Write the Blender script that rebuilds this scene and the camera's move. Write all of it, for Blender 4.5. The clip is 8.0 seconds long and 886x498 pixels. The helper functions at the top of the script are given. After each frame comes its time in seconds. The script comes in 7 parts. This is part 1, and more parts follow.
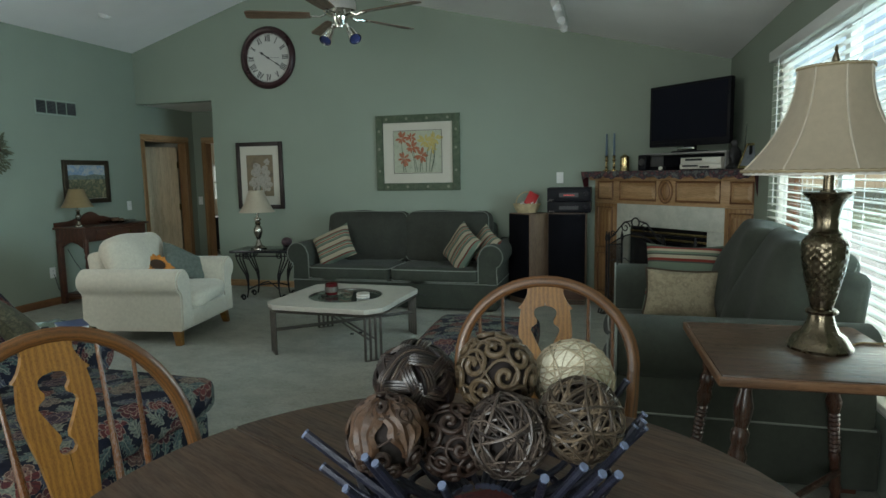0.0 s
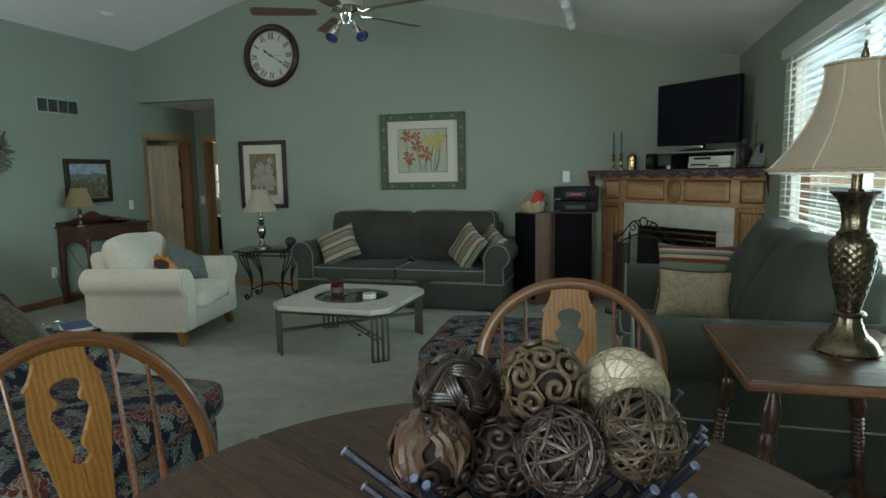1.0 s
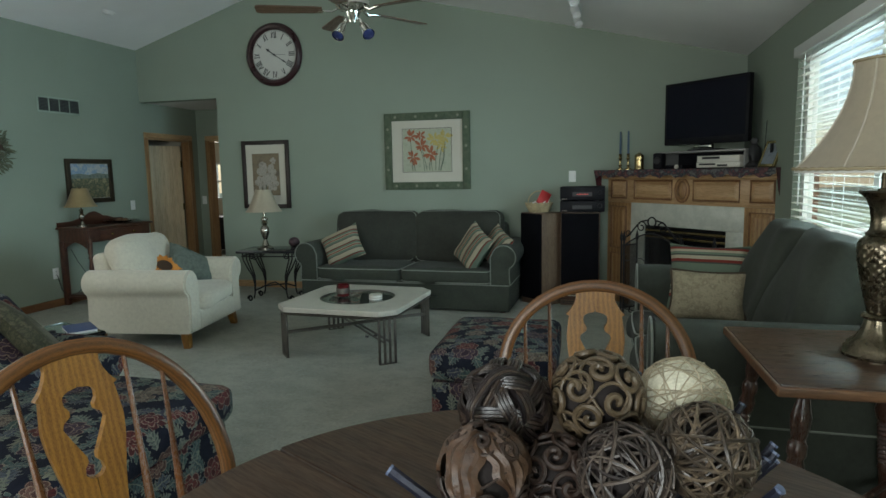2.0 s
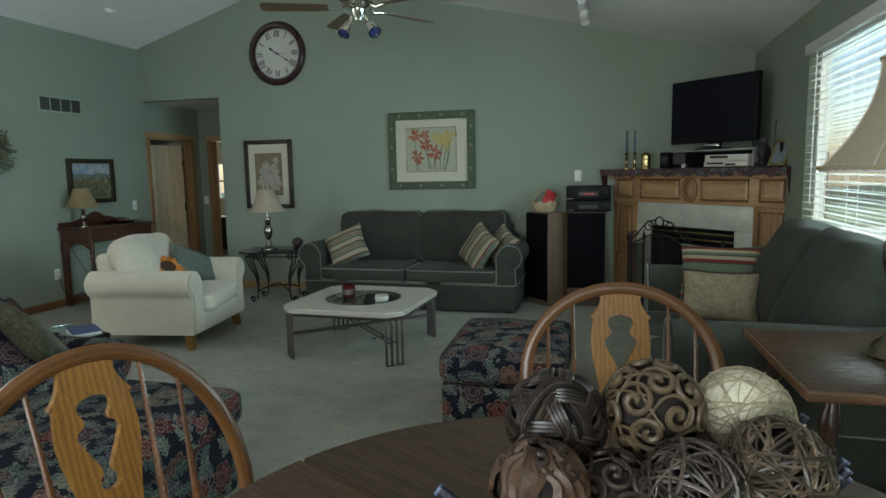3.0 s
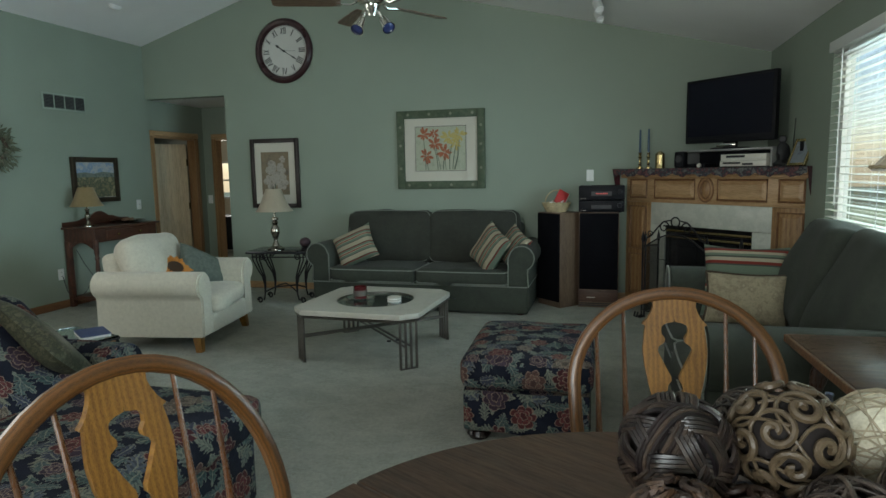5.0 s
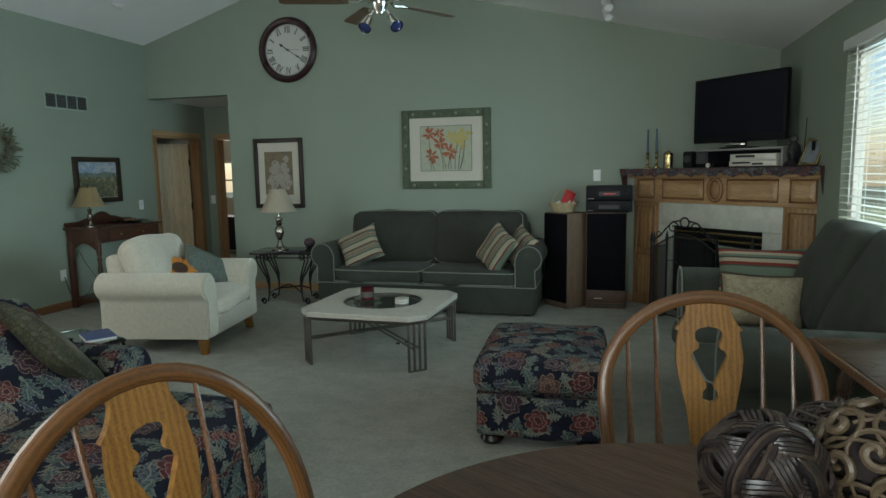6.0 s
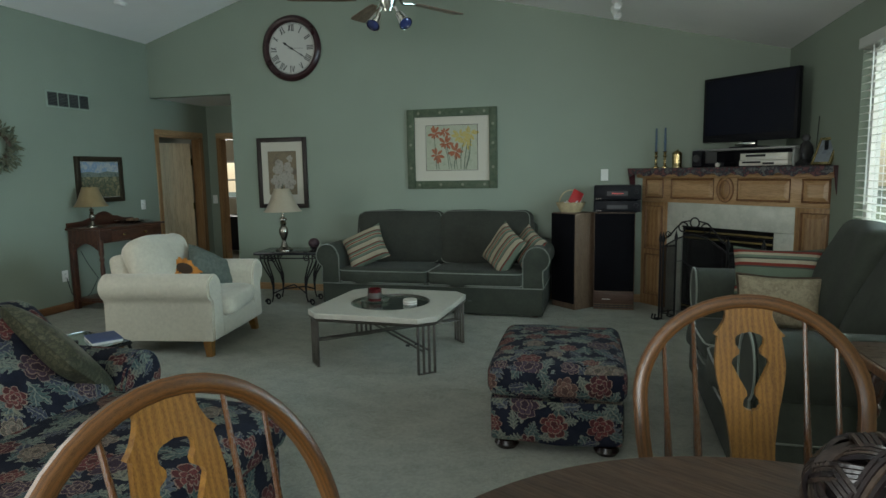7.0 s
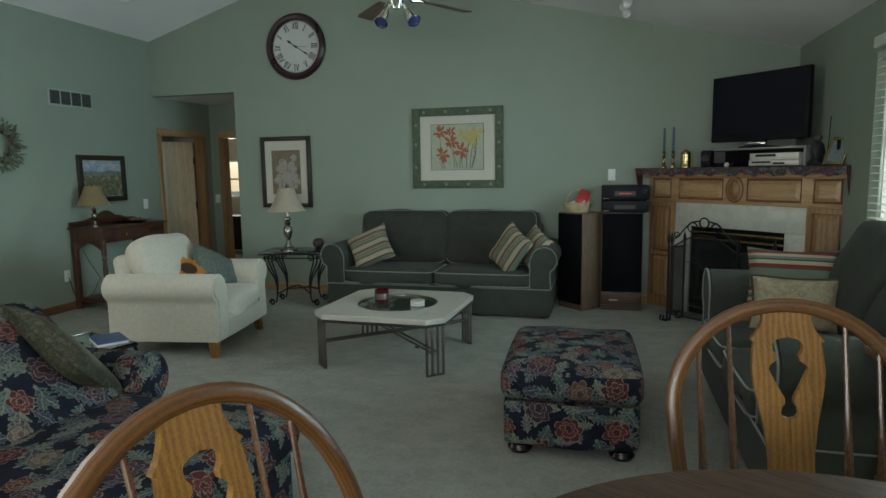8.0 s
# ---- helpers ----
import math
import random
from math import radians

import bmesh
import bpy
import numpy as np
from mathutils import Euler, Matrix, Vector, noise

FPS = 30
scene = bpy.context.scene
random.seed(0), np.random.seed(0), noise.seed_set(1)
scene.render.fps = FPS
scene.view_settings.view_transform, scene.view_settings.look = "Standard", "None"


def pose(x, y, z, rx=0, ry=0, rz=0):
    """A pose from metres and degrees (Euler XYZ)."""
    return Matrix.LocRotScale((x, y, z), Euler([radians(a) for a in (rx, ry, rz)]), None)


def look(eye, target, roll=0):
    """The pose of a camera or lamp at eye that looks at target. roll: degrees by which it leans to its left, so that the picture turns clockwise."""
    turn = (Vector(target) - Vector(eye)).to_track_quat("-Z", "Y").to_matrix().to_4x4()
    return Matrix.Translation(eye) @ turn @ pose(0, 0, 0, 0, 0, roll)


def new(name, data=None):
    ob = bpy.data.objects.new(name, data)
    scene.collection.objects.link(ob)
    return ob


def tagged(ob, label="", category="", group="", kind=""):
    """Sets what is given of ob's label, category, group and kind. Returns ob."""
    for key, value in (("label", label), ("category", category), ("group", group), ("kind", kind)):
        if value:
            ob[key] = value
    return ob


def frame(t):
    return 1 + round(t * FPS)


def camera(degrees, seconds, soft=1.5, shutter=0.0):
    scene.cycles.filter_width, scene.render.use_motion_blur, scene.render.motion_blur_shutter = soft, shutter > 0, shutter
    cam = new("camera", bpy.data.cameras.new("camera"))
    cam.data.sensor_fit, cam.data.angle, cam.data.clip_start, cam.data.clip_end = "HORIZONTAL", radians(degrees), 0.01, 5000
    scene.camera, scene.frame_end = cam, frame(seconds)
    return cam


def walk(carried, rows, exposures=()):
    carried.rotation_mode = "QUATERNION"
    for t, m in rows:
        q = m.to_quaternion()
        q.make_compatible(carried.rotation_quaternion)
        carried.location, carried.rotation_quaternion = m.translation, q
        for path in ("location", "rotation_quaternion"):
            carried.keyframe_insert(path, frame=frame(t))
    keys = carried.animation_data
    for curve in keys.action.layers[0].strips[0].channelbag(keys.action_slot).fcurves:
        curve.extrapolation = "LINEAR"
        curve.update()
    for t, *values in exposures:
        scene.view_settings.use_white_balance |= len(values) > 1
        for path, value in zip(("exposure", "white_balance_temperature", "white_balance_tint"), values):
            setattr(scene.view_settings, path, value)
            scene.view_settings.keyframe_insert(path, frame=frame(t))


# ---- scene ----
cam = camera(71.1, 8.0)
PATH = [
    (0, (0.039, -0.104, 1.37), (-0.489, 1.81, 1.127), -1.0),
    (0.5, (0.003, -0.086, 1.37), (-0.524, 1.827, 1.125), -1.0),
    (1, (-0.036, -0.067, 1.37), (-0.562, 1.847, 1.124), -1.0),
    (1.5, (-0.075, -0.047, 1.369), (-0.6, 1.868, 1.123), -1.0),
    (3, (-0.181, 0.004, 1.368), (-0.702, 1.919, 1.121), -1.1),
    (3.5, (-0.214, 0.018, 1.368), (-0.735, 1.933, 1.119), -1.0),
    (4, (-0.248, 0.035, 1.367), (-0.768, 1.95, 1.119), -1.0),
    (4.5, (-0.281, 0.051, 1.366), (-0.8, 1.967, 1.118), -1.0),
    (6, (-0.396, 0.101, 1.366), (-0.911, 2.018, 1.118), -1.0),
    (6.5, (-0.437, 0.123, 1.364), (-0.951, 2.04, 1.116), -1.0),
    (7, (-0.484, 0.141, 1.366), (-0.995, 2.059, 1.117), -1.0),
    (7.5, (-0.524, 0.16, 1.364), (-1.033, 2.078, 1.114), -1.0),
    (8, (-0.559, 0.176, 1.365), (-1.068, 2.094, 1.115), -0.9),
]
walk(cam, [(t, look(eye, target, roll)) for t, eye, target, roll in PATH])
REAR_W, LEFT_W, RIGHT_W, GLOW = 110, 28, 40, 4.2


# ---- world, sun, window light ----
XL, XR = -5.886, 1.133
world = bpy.data.worlds.new("sky")
world.use_nodes = True
scene.world = world
wn = world.node_tree.nodes
sky = wn.new("ShaderNodeTexSky")
sky.sky_type = "NISHITA"
sky.sun_disc = False
sky.sun_elevation = radians(48)
sky.sun_rotation = radians(-20)
wn["Background"].inputs["Strength"].default_value = 0.15
world.node_tree.links.new(sky.outputs["Color"], wn["Background"].inputs["Color"])

sun_data = bpy.data.lights.new("sun", "SUN")
sun_data.energy, sun_data.angle, sun_data.color = 3.0, radians(0.5), (1.0, 0.95, 0.88)
sun = new("sun", sun_data)
sun.matrix_world = look((-3, 9, 9), (0, 0, 0))


def window_lamp(name, eye, target, sx, sy, watts, colour, spread=180):
    data = bpy.data.lights.new(name, "AREA")
    data.shape, data.size, data.size_y, data.energy, data.color = "RECTANGLE", sx, sy, watts, colour
    data.spread = radians(spread)
    ob = new(name, data)
    ob.matrix_world = look(eye, target)
    return ob


window_lamp("rear_window_light", (-0.95, -2.45, 1.5), (-0.4, 2.0, 2.25), 2.3, 1.2, REAR_W, (0.93, 1.0, 0.99))
window_lamp("left_window_light", (XL + 0.02, 1.9, 1.5), (0.0, 2.6, 1.75), 2.4, 1.2, LEFT_W, (1.0, 0.98, 0.90))
window_lamp("patio_window_light", (XR + 0.22, 3.55, 1.42), (-2.5, 3.6, 1.35), 2.1, 1.3, RIGHT_W, (0.64, 0.98, 1.18), 124)
window_lamp("far_room_window_light", (-6.875, 10.12, 1.28), (-6.6, 8.0, 1.1), 0.76, 0.6, 14, (1.0, 0.98, 0.92))

# ---- materials ----
MATS = {}


def nodes_of(name):
    m = bpy.data.materials.new(name)
    m.use_nodes = True
    t = m.node_tree
    return m, t, t.nodes["Principled BSDF"]


def N(t, kind, **kw):
    n = t.nodes.new(kind)
    for k, v in kw.items():
        n.inputs[k.replace("_", " ")].default_value = v
    return n


def coords(t, scale=(1, 1, 1), turn=(0, 0, 0)):
    tc = t.nodes.new("ShaderNodeTexCoord")
    mp = t.nodes.new("ShaderNodeMapping")
    mp.inputs["Scale"].default_value = scale
    mp.inputs["Rotation"].default_value = [radians(a) for a in turn]
    t.links.new(tc.outputs["Object"], mp.inputs["Vector"])
    return mp.outputs["Vector"]


def ramp(t, fac, stops, mode="LINEAR"):
    r = t.nodes.new("ShaderNodeValToRGB")
    r.color_ramp.interpolation = mode
    e = r.color_ramp.elements
    while len(e) < len(stops):
        e.new(0.5)
    for el, (p, c) in zip(e, stops):
        el.position, el.color = p, (*c, 1)
    t.links.new(fac, r.inputs["Fac"])
    return r.outputs["Color"]


def mixc(t, fac, a, b, mode="MIX"):
    m = t.nodes.new("ShaderNodeMix")
    m.data_type, m.blend_type = "RGBA", mode
    for key, v in ((0, fac), (6, a), (7, b)):
        if hasattr(v, "is_output"):
            t.links.new(v, m.inputs[key])
        else:
            m.inputs[key].default_value = v if key == 0 else (*v, 1)
    return m.outputs[2]


def bump(t, p, height, strength, dist=0.01):
    b = N(t, "ShaderNodeBump", Strength=strength, Distance=dist)
    t.links.new(height, b.inputs["Height"])
    t.links.new(b.outputs["Normal"], p.inputs["Normal"])


def noise_of(t, vec, scale, detail=4.0, rough=0.6):
    n = N(t, "ShaderNodeTexNoise", Scale=scale, Detail=detail, Roughness=rough)
    t.links.new(vec, n.inputs["Vector"])
    return n.outputs["Fac"]


def dim(c, k):
    return tuple(max(0.0, min(1.0, v * k)) for v in c)


def m_plain(name, col, rough=0.6, metal=0.0, var=0.12, big=2.5, fine=60.0, relief=0.08, spec=0.5):
    m, t, p = nodes_of(name)
    v = coords(t)
    a, b = noise_of(t, v, big, 3), noise_of(t, v, fine, 5)
    c = ramp(t, a, [(0.3, dim(col, 1 - var)), (0.7, dim(col, 1 + var))])
    c = mixc(t, var, c, ramp(t, b, [(0.35, dim(col, 0.6)), (0.65, dim(col, 1.35))]))
    t.links.new(c, p.inputs["Base Color"])
    r = ramp(t, a, [(0.3, (rough * 0.85,) * 3), (0.7, (min(1, rough * 1.15),) * 3)])
    t.links.new(r, p.inputs["Roughness"])
    p.inputs["Metallic"].default_value = metal
    p.inputs["Specular IOR Level"].default_value = spec
    if relief:
        bump(t, p, b, relief)
    return m


def m_fabric(name, col, weave=700.0, var=0.18, relief=0.25, sheen=0.3):
    m, t, p = nodes_of(name)
    v = coords(t)
    a, b, w = noise_of(t, v, 5.0, 4), noise_of(t, v, 38.0, 5), noise_of(t, v, weave, 2)
    c = ramp(t, a, [(0.3, dim(col, 1 - var)), (0.7, dim(col, 1 + var))])
    c = mixc(t, 0.3, c, ramp(t, b, [(0.3, dim(col, 0.65)), (0.7, dim(col, 1.35))]))
    c = mixc(t, 0.25, c, ramp(t, w, [(0.3, dim(col, 0.5)), (0.7, dim(col, 1.5))]))
    t.links.new(c, p.inputs["Base Color"])
    p.inputs["Roughness"].default_value = 0.9
    p.inputs["Specular IOR Level"].default_value = 0.15
    p.inputs["Sheen Weight"].default_value = sheen
    h = mixc(t, 0.5, ramp(t, b, [(0, (0, 0, 0)), (1, (1, 1, 1))]), ramp(t, w, [(0, (0, 0, 0)), (1, (1, 1, 1))]))
    bump(t, p, h, relief, 0.006)
    return m


def m_wood(name, dark, light, along="x", grain=9.0, rough=0.38, coat=0.15, knots=7.0):
    m, t, p = nodes_of(name)
    k = {"x": (0.09, 1, 1), "y": (1, 0.09, 1), "z": (1, 1, 0.09), "uv": (0.09, 1, 1)}[along]
    v = coords(t, k)
    if along == "uv":
        t.links.new(t.nodes["Texture Coordinate"].outputs["UV"], t.nodes["Mapping"].inputs["Vector"])
    oi = t.nodes.new("ShaderNodeObjectInfo")
    add = t.nodes.new("ShaderNodeVectorMath")
    sc = t.nodes.new("ShaderNodeVectorMath")
    sc.operation = "SCALE"
    sc.inputs[0].default_value = (3.1, 7.3, 5.7)
    t.links.new(oi.outputs["Random"], sc.inputs["Scale"])
    t.links.new(v, add.inputs[0])
    t.links.new(sc.outputs[0], add.inputs[1])
    v2 = add.outputs[0]
    warp = noise_of(t, v2, grain * 0.55, 3)
    wv = N(t, "ShaderNodeTexWave", Scale=grain, Distortion=knots, Detail=3.0, Detail_Scale=1.6)
    wv.bands_direction = {"x": "Y", "y": "X", "z": "X", "uv": "Y"}[along]
    t.links.new(v2, wv.inputs["Vector"])
    pore = noise_of(t, v2, grain * 26, 4, 0.7)
    c = ramp(t, wv.outputs["Fac"], [(0.1, dark), (0.55, tuple((a + b) / 2 for a, b in zip(dark, light))), (0.95, light)])
    c = mixc(t, 0.45, c, ramp(t, warp, [(0.3, dark), (0.7, light)]))
    c = mixc(t, 0.35, c, ramp(t, pore, [(0.36, dim(dark, 0.5)), (0.56, light)]))
    t.links.new(c, p.inputs["Base Color"])
    t.links.new(ramp(t, pore, [(0.3, (rough * 1.5,) * 3), (0.7, (rough * 0.8,) * 3)]), p.inputs["Roughness"])
    p.inputs["Coat Weight"].default_value = coat
    p.inputs["Coat Roughness"].default_value = 0.25
    bump(t, p, pore, 0.12, 0.003)
    return m


def m_carpet(name, col):
    m, t, p = nodes_of(name)
    v = coords(t)
    a, b, c3 = noise_of(t, v, 1.1, 4), noise_of(t, v, 11.0, 5, 0.65), noise_of(t, v, 190.0, 4, 0.75)
    c = ramp(t, a, [(0.3, dim(col, 0.88)), (0.7, dim(col, 1.1))])
    c = mixc(t, 0.35, c, ramp(t, b, [(0.36, dim(col, 0.5)), (0.60, dim(col, 1.3))]))
    c = mixc(t, 0.42, c, ramp(t, noise_of(t, v, 46.0, 4, 0.7), [(0.40, dim(col, 0.3)), (0.60, dim(col, 1.5))]))
    tread = noise_of(t, coords(t, (1.0, 1.25, 1.0), (0, 0, 25)), 5.5, 6, 0.68)
    c = mixc(t, 0.35, c, ramp(t, tread, [(0.40, dim(col, 0.42)), (0.58, dim(col, 1.3))]))
    c = mixc(t, 0.4, c, ramp(t, c3, [(0.3, dim(col, 0.5)), (0.7, dim(col, 1.4))]))
    t.links.new(c, p.inputs["Base Color"])
    p.inputs["Roughness"].default_value = 0.97
    p.inputs["Specular IOR Level"].default_value = 0.08
    p.inputs["Sheen Weight"].default_value = 0.25
    h = mixc(t, 0.45, ramp(t, b, [(0.2, (0, 0, 0)), (0.8, (1, 1, 1))]), ramp(t, c3, [(0.2, (0, 0, 0)), (0.8, (1, 1, 1))]))
    bump(t, p, h, 1.0, 0.02)
    return m


def m_wall(name, col):
    m, t, p = nodes_of(name)
    v = coords(t)
    a, b = noise_of(t, v, 0.8, 3), noise_of(t, v, 95.0, 4, 0.6)
    c = ramp(t, a, [(0.3, dim(col, 0.95)), (0.7, dim(col, 1.05))])
    c = mixc(t, 0.08, c, ramp(t, b, [(0.3, dim(col, 0.8)), (0.7, dim(col, 1.2))]))
    t.links.new(c, p.inputs["Base Color"])
    p.inputs["Roughness"].default_value = 0.62
    p.inputs["Specular IOR Level"].default_value = 0.3
    bump(t, p, b, 0.1, 0.004)
    return m


def mth(t, op, a, b=0.0):
    n = t.nodes.new("ShaderNodeMath")
    n.operation = op
    for i, v in enumerate((a, b)):
        if hasattr(v, "is_output"):
            t.links.new(v, n.inputs[i])
        else:
            n.inputs[i].default_value = v
    return n.outputs[0]


def pick(t, mask, off, on):
    """off where mask is 0, on where it is 1."""
    return mth(t, "ADD", mth(t, "MULTIPLY", off, mth(t, "SUBTRACT", 1.0, mask)), mth(t, "MULTIPLY", on, mask))


def m_floral(name):
    """Tapestry cloth: dark navy ground, outlined rose and cream blooms, sage leaves."""
    m, t, p = nodes_of(name)
    tc = t.nodes.new("ShaderNodeTexCoord")
    sp, sn = t.nodes.new("ShaderNodeSeparateXYZ"), t.nodes.new("ShaderNodeSeparateXYZ")
    t.links.new(tc.outputs["Object"], sp.inputs[0])
    t.links.new(tc.outputs["Normal"], sn.inputs[0])
    px, py, pz = sp.outputs
    on_x = mth(t, "GREATER_THAN", mth(t, "ABSOLUTE", sn.outputs[0]), 0.66)
    on_z = mth(t, "GREATER_THAN", mth(t, "ABSOLUTE", sn.outputs[2]), 0.66)
    u, v = pick(t, on_x, px, py), pick(t, on_z, pz, py)
    flat = t.nodes.new("ShaderNodeCombineXYZ")
    t.links.new(u, flat.inputs[0])
    t.links.new(v, flat.inputs[1])
    nz = N(t, "ShaderNodeTexNoise", Scale=15.0, Detail=5.0, Roughness=0.62)
    t.links.new(flat.outputs[0], nz.inputs["Vector"])
    wob = t.nodes.new("ShaderNodeVectorMath")
    wob.operation = "MULTIPLY_ADD"
    wob.inputs[1].default_value = (0.05, 0.05, 0.0)
    t.links.new(nz.outputs["Color"], wob.inputs[0])
    t.links.new(flat.outputs[0], wob.inputs[2])

    def cells(scale, shift, jitter):
        """Offsets from the nearest motif's middle, its random tones, and the distance."""
        mp = t.nodes.new("ShaderNodeMapping")
        mp.inputs["Scale"].default_value = (scale, scale, scale)
        mp.inputs["Location"].default_value = (shift, shift * 0.7, 0)
        t.links.new(wob.outputs[0], mp.inputs["Vector"])
        vo = N(t, "ShaderNodeTexVoronoi", Scale=1.0, Randomness=jitter)
        vo.voronoi_dimensions = "2D"
        t.links.new(mp.outputs[0], vo.inputs["Vector"])
        sub = t.nodes.new("ShaderNodeVectorMath")
        sub.operation = "SUBTRACT"
        t.links.new(mp.outputs[0], sub.inputs[0])
        t.links.new(vo.outputs["Position"], sub.inputs[1])
        q = t.nodes.new("ShaderNodeSeparateXYZ")
        t.links.new(sub.outputs[0], q.inputs[0])
        r = t.nodes.new("ShaderNodeSeparateColor")
        t.links.new(vo.outputs["Color"], r.inputs[0])
        return q.outputs[0], q.outputs[1], r.outputs, vo.outputs["Distance"]

    c = mixc(t, 0.5, (0.010, 0.012, 0.022), ramp(t, noise_of(t, flat.outputs[0], 9.0, 3), [(0.4, (0.006, 0.007, 0.014)), (0.6, (0.016, 0.018, 0.030))]))
    for scale, shift, tones in ((8.2, 3.3, [(0.0, (0.055, 0.085, 0.080)), (0.3, (0.12, 0.145, 0.125)), (0.6, (0.075, 0.085, 0.105)), (0.8, (0.17, 0.165, 0.12))]),
                                (10.5, 8.1, [(0.0, (0.07, 0.10, 0.095)), (0.4, (0.045, 0.050, 0.075)), (0.7, (0.14, 0.155, 0.125))])):
        x, y, rnd3, _ = cells(scale, shift, 0.85)
        turn = mth(t, "MULTIPLY", rnd3[0], 6.283)
        cs, sn2 = mth(t, "COSINE", turn), mth(t, "SINE", turn)
        along = mth(t, "ADD", mth(t, "MULTIPLY", x, cs), mth(t, "MULTIPLY", y, sn2))
        side = mth(t, "ABSOLUTE", mth(t, "SUBTRACT", mth(t, "MULTIPLY", y, cs), mth(t, "MULTIPLY", x, sn2)))
        lobes = mth(t, "ADD", 0.78, mth(t, "MULTIPLY", mth(t, "SINE", mth(t, "ADD", mth(t, "MULTIPLY", along, 34.0), mth(t, "MULTIPLY", side, -14.0))), 0.26))
        edge = mth(t, "MULTIPLY", mth(t, "MULTIPLY", mth(t, "SUBTRACT", 1.0, mth(t, "POWER", mth(t, "MULTIPLY", mth(t, "ABSOLUTE", along), 1.95), 2.0)), 0.30), lobes)
        inside = mth(t, "GREATER_THAN", edge, side)
        vein = mth(t, "GREATER_THAN", mth(t, "SINE", mth(t, "ADD", mth(t, "MULTIPLY", along, 34.0), mth(t, "MULTIPLY", side, -34.0))), 0.25)
        rib = mth(t, "LESS_THAN", side, 0.022)
        rim = mth(t, "LESS_THAN", mth(t, "SUBTRACT", edge, side), 0.028)
        tone = ramp(t, rnd3[1], tones, "CONSTANT")
        tone = mixc(t, mth(t, "MULTIPLY", vein, 0.6), tone, (0.022, 0.030, 0.036))
        tone = mixc(t, mth(t, "MULTIPLY", mth(t, "MAXIMUM", rib, rim), 0.75), tone, (0.20, 0.20, 0.155))
        c = mixc(t, inside, c, tone)
    x, y, rnd3, d = cells(6.3, 0.0, 0.8)
    ang = mth(t, "ADD", mth(t, "ARCTAN2", y, x), mth(t, "MULTIPLY", rnd3[0], 6.0))
    size = mth(t, "ADD", 0.25, mth(t, "MULTIPLY", rnd3[2], 0.19))
    tone = ramp(t, rnd3[1], [(0.0, (0.115, 0.032, 0.030)), (0.3, (0.13, 0.072, 0.058)), (0.48, (0.080, 0.024, 0.026)), (0.62, (0.15, 0.13, 0.10)), (0.78, (0.055, 0.038, 0.055))], "CONSTANT")
    for k, (share, lobes, shade) in enumerate(((1.0, 3.5, 0.75), (0.66, 3.0, 1.15), (0.34, 2.5, 0.7))):
        wave = mth(t, "ABSOLUTE", mth(t, "COSINE", mth(t, "ADD", mth(t, "MULTIPLY", ang, lobes), 0.8 * k)))
        out = mth(t, "MULTIPLY", mth(t, "MULTIPLY", size, share), mth(t, "ADD", 0.64, mth(t, "MULTIPLY", mth(t, "POWER", wave, 0.5), 0.40)))
        gap = mth(t, "SUBTRACT", out, d)
        inside = mth(t, "MULTIPLY", mth(t, "GREATER_THAN", gap, 0.0), mth(t, "LESS_THAN", rnd3[0], 0.86))
        petal = mixc(t, 1.0, tone, (shade, shade, shade), "MULTIPLY")
        petal = mixc(t, mth(t, "LESS_THAN", wave, 0.22), petal, (0.020, 0.014, 0.022))
        streak = mth(t, "GREATER_THAN", mth(t, "SINE", mth(t, "ADD", mth(t, "MULTIPLY", ang, 26.0), mth(t, "MULTIPLY", d, 30.0))), 0.45)
        petal = mixc(t, mth(t, "MULTIPLY", streak, 0.55), petal, (0.035, 0.016, 0.022))
        petal = mixc(t, mth(t, "MULTIPLY", mth(t, "LESS_THAN", gap, 0.026), 0.7), petal, (0.26, 0.19, 0.145))
        c = mixc(t, inside, c, petal)
    w = noise_of(t, flat.outputs[0], 420.0, 2)
    c = mixc(t, 0.6, c, ramp(t, w, [(0.3, (0.4, 0.4, 0.4)), (0.7, (1.35, 1.35, 1.35))]), "MULTIPLY")
    t.links.new(c, p.inputs["Base Color"])
    p.inputs["Roughness"].default_value = 0.9
    p.inputs["Specular IOR Level"].default_value = 0.15
    bump(t, p, w, 0.3, 0.004)
    return m


def m_strand(name, dark, light, rough=0.34):
    """Cane and vine: every strand with a tone of its own."""
    m, t, p = nodes_of(name)
    v = coords(t)
    oi = t.nodes.new("ShaderNodeObjectInfo")
    c = ramp(t, oi.outputs["Random"], [(0.0, dark), (0.55, tuple((a + b) / 2.6 for a, b in zip(dark, light))), (1.0, light)])
    n = noise_of(t, v, 55.0, 5, 0.7)
    c = mixc(t, 0.7, c, ramp(t, n, [(0.36, (0.30, 0.29, 0.30)), (0.64, (1.5, 1.45, 1.35))]), "MULTIPLY")
    t.links.new(c, p.inputs["Base Color"])
    p.inputs["Roughness"].default_value = rough
    p.inputs["Specular IOR Level"].default_value = 0.45
    bump(t, p, noise_of(t, v, 260.0, 3), 0.3, 0.002)
    return m


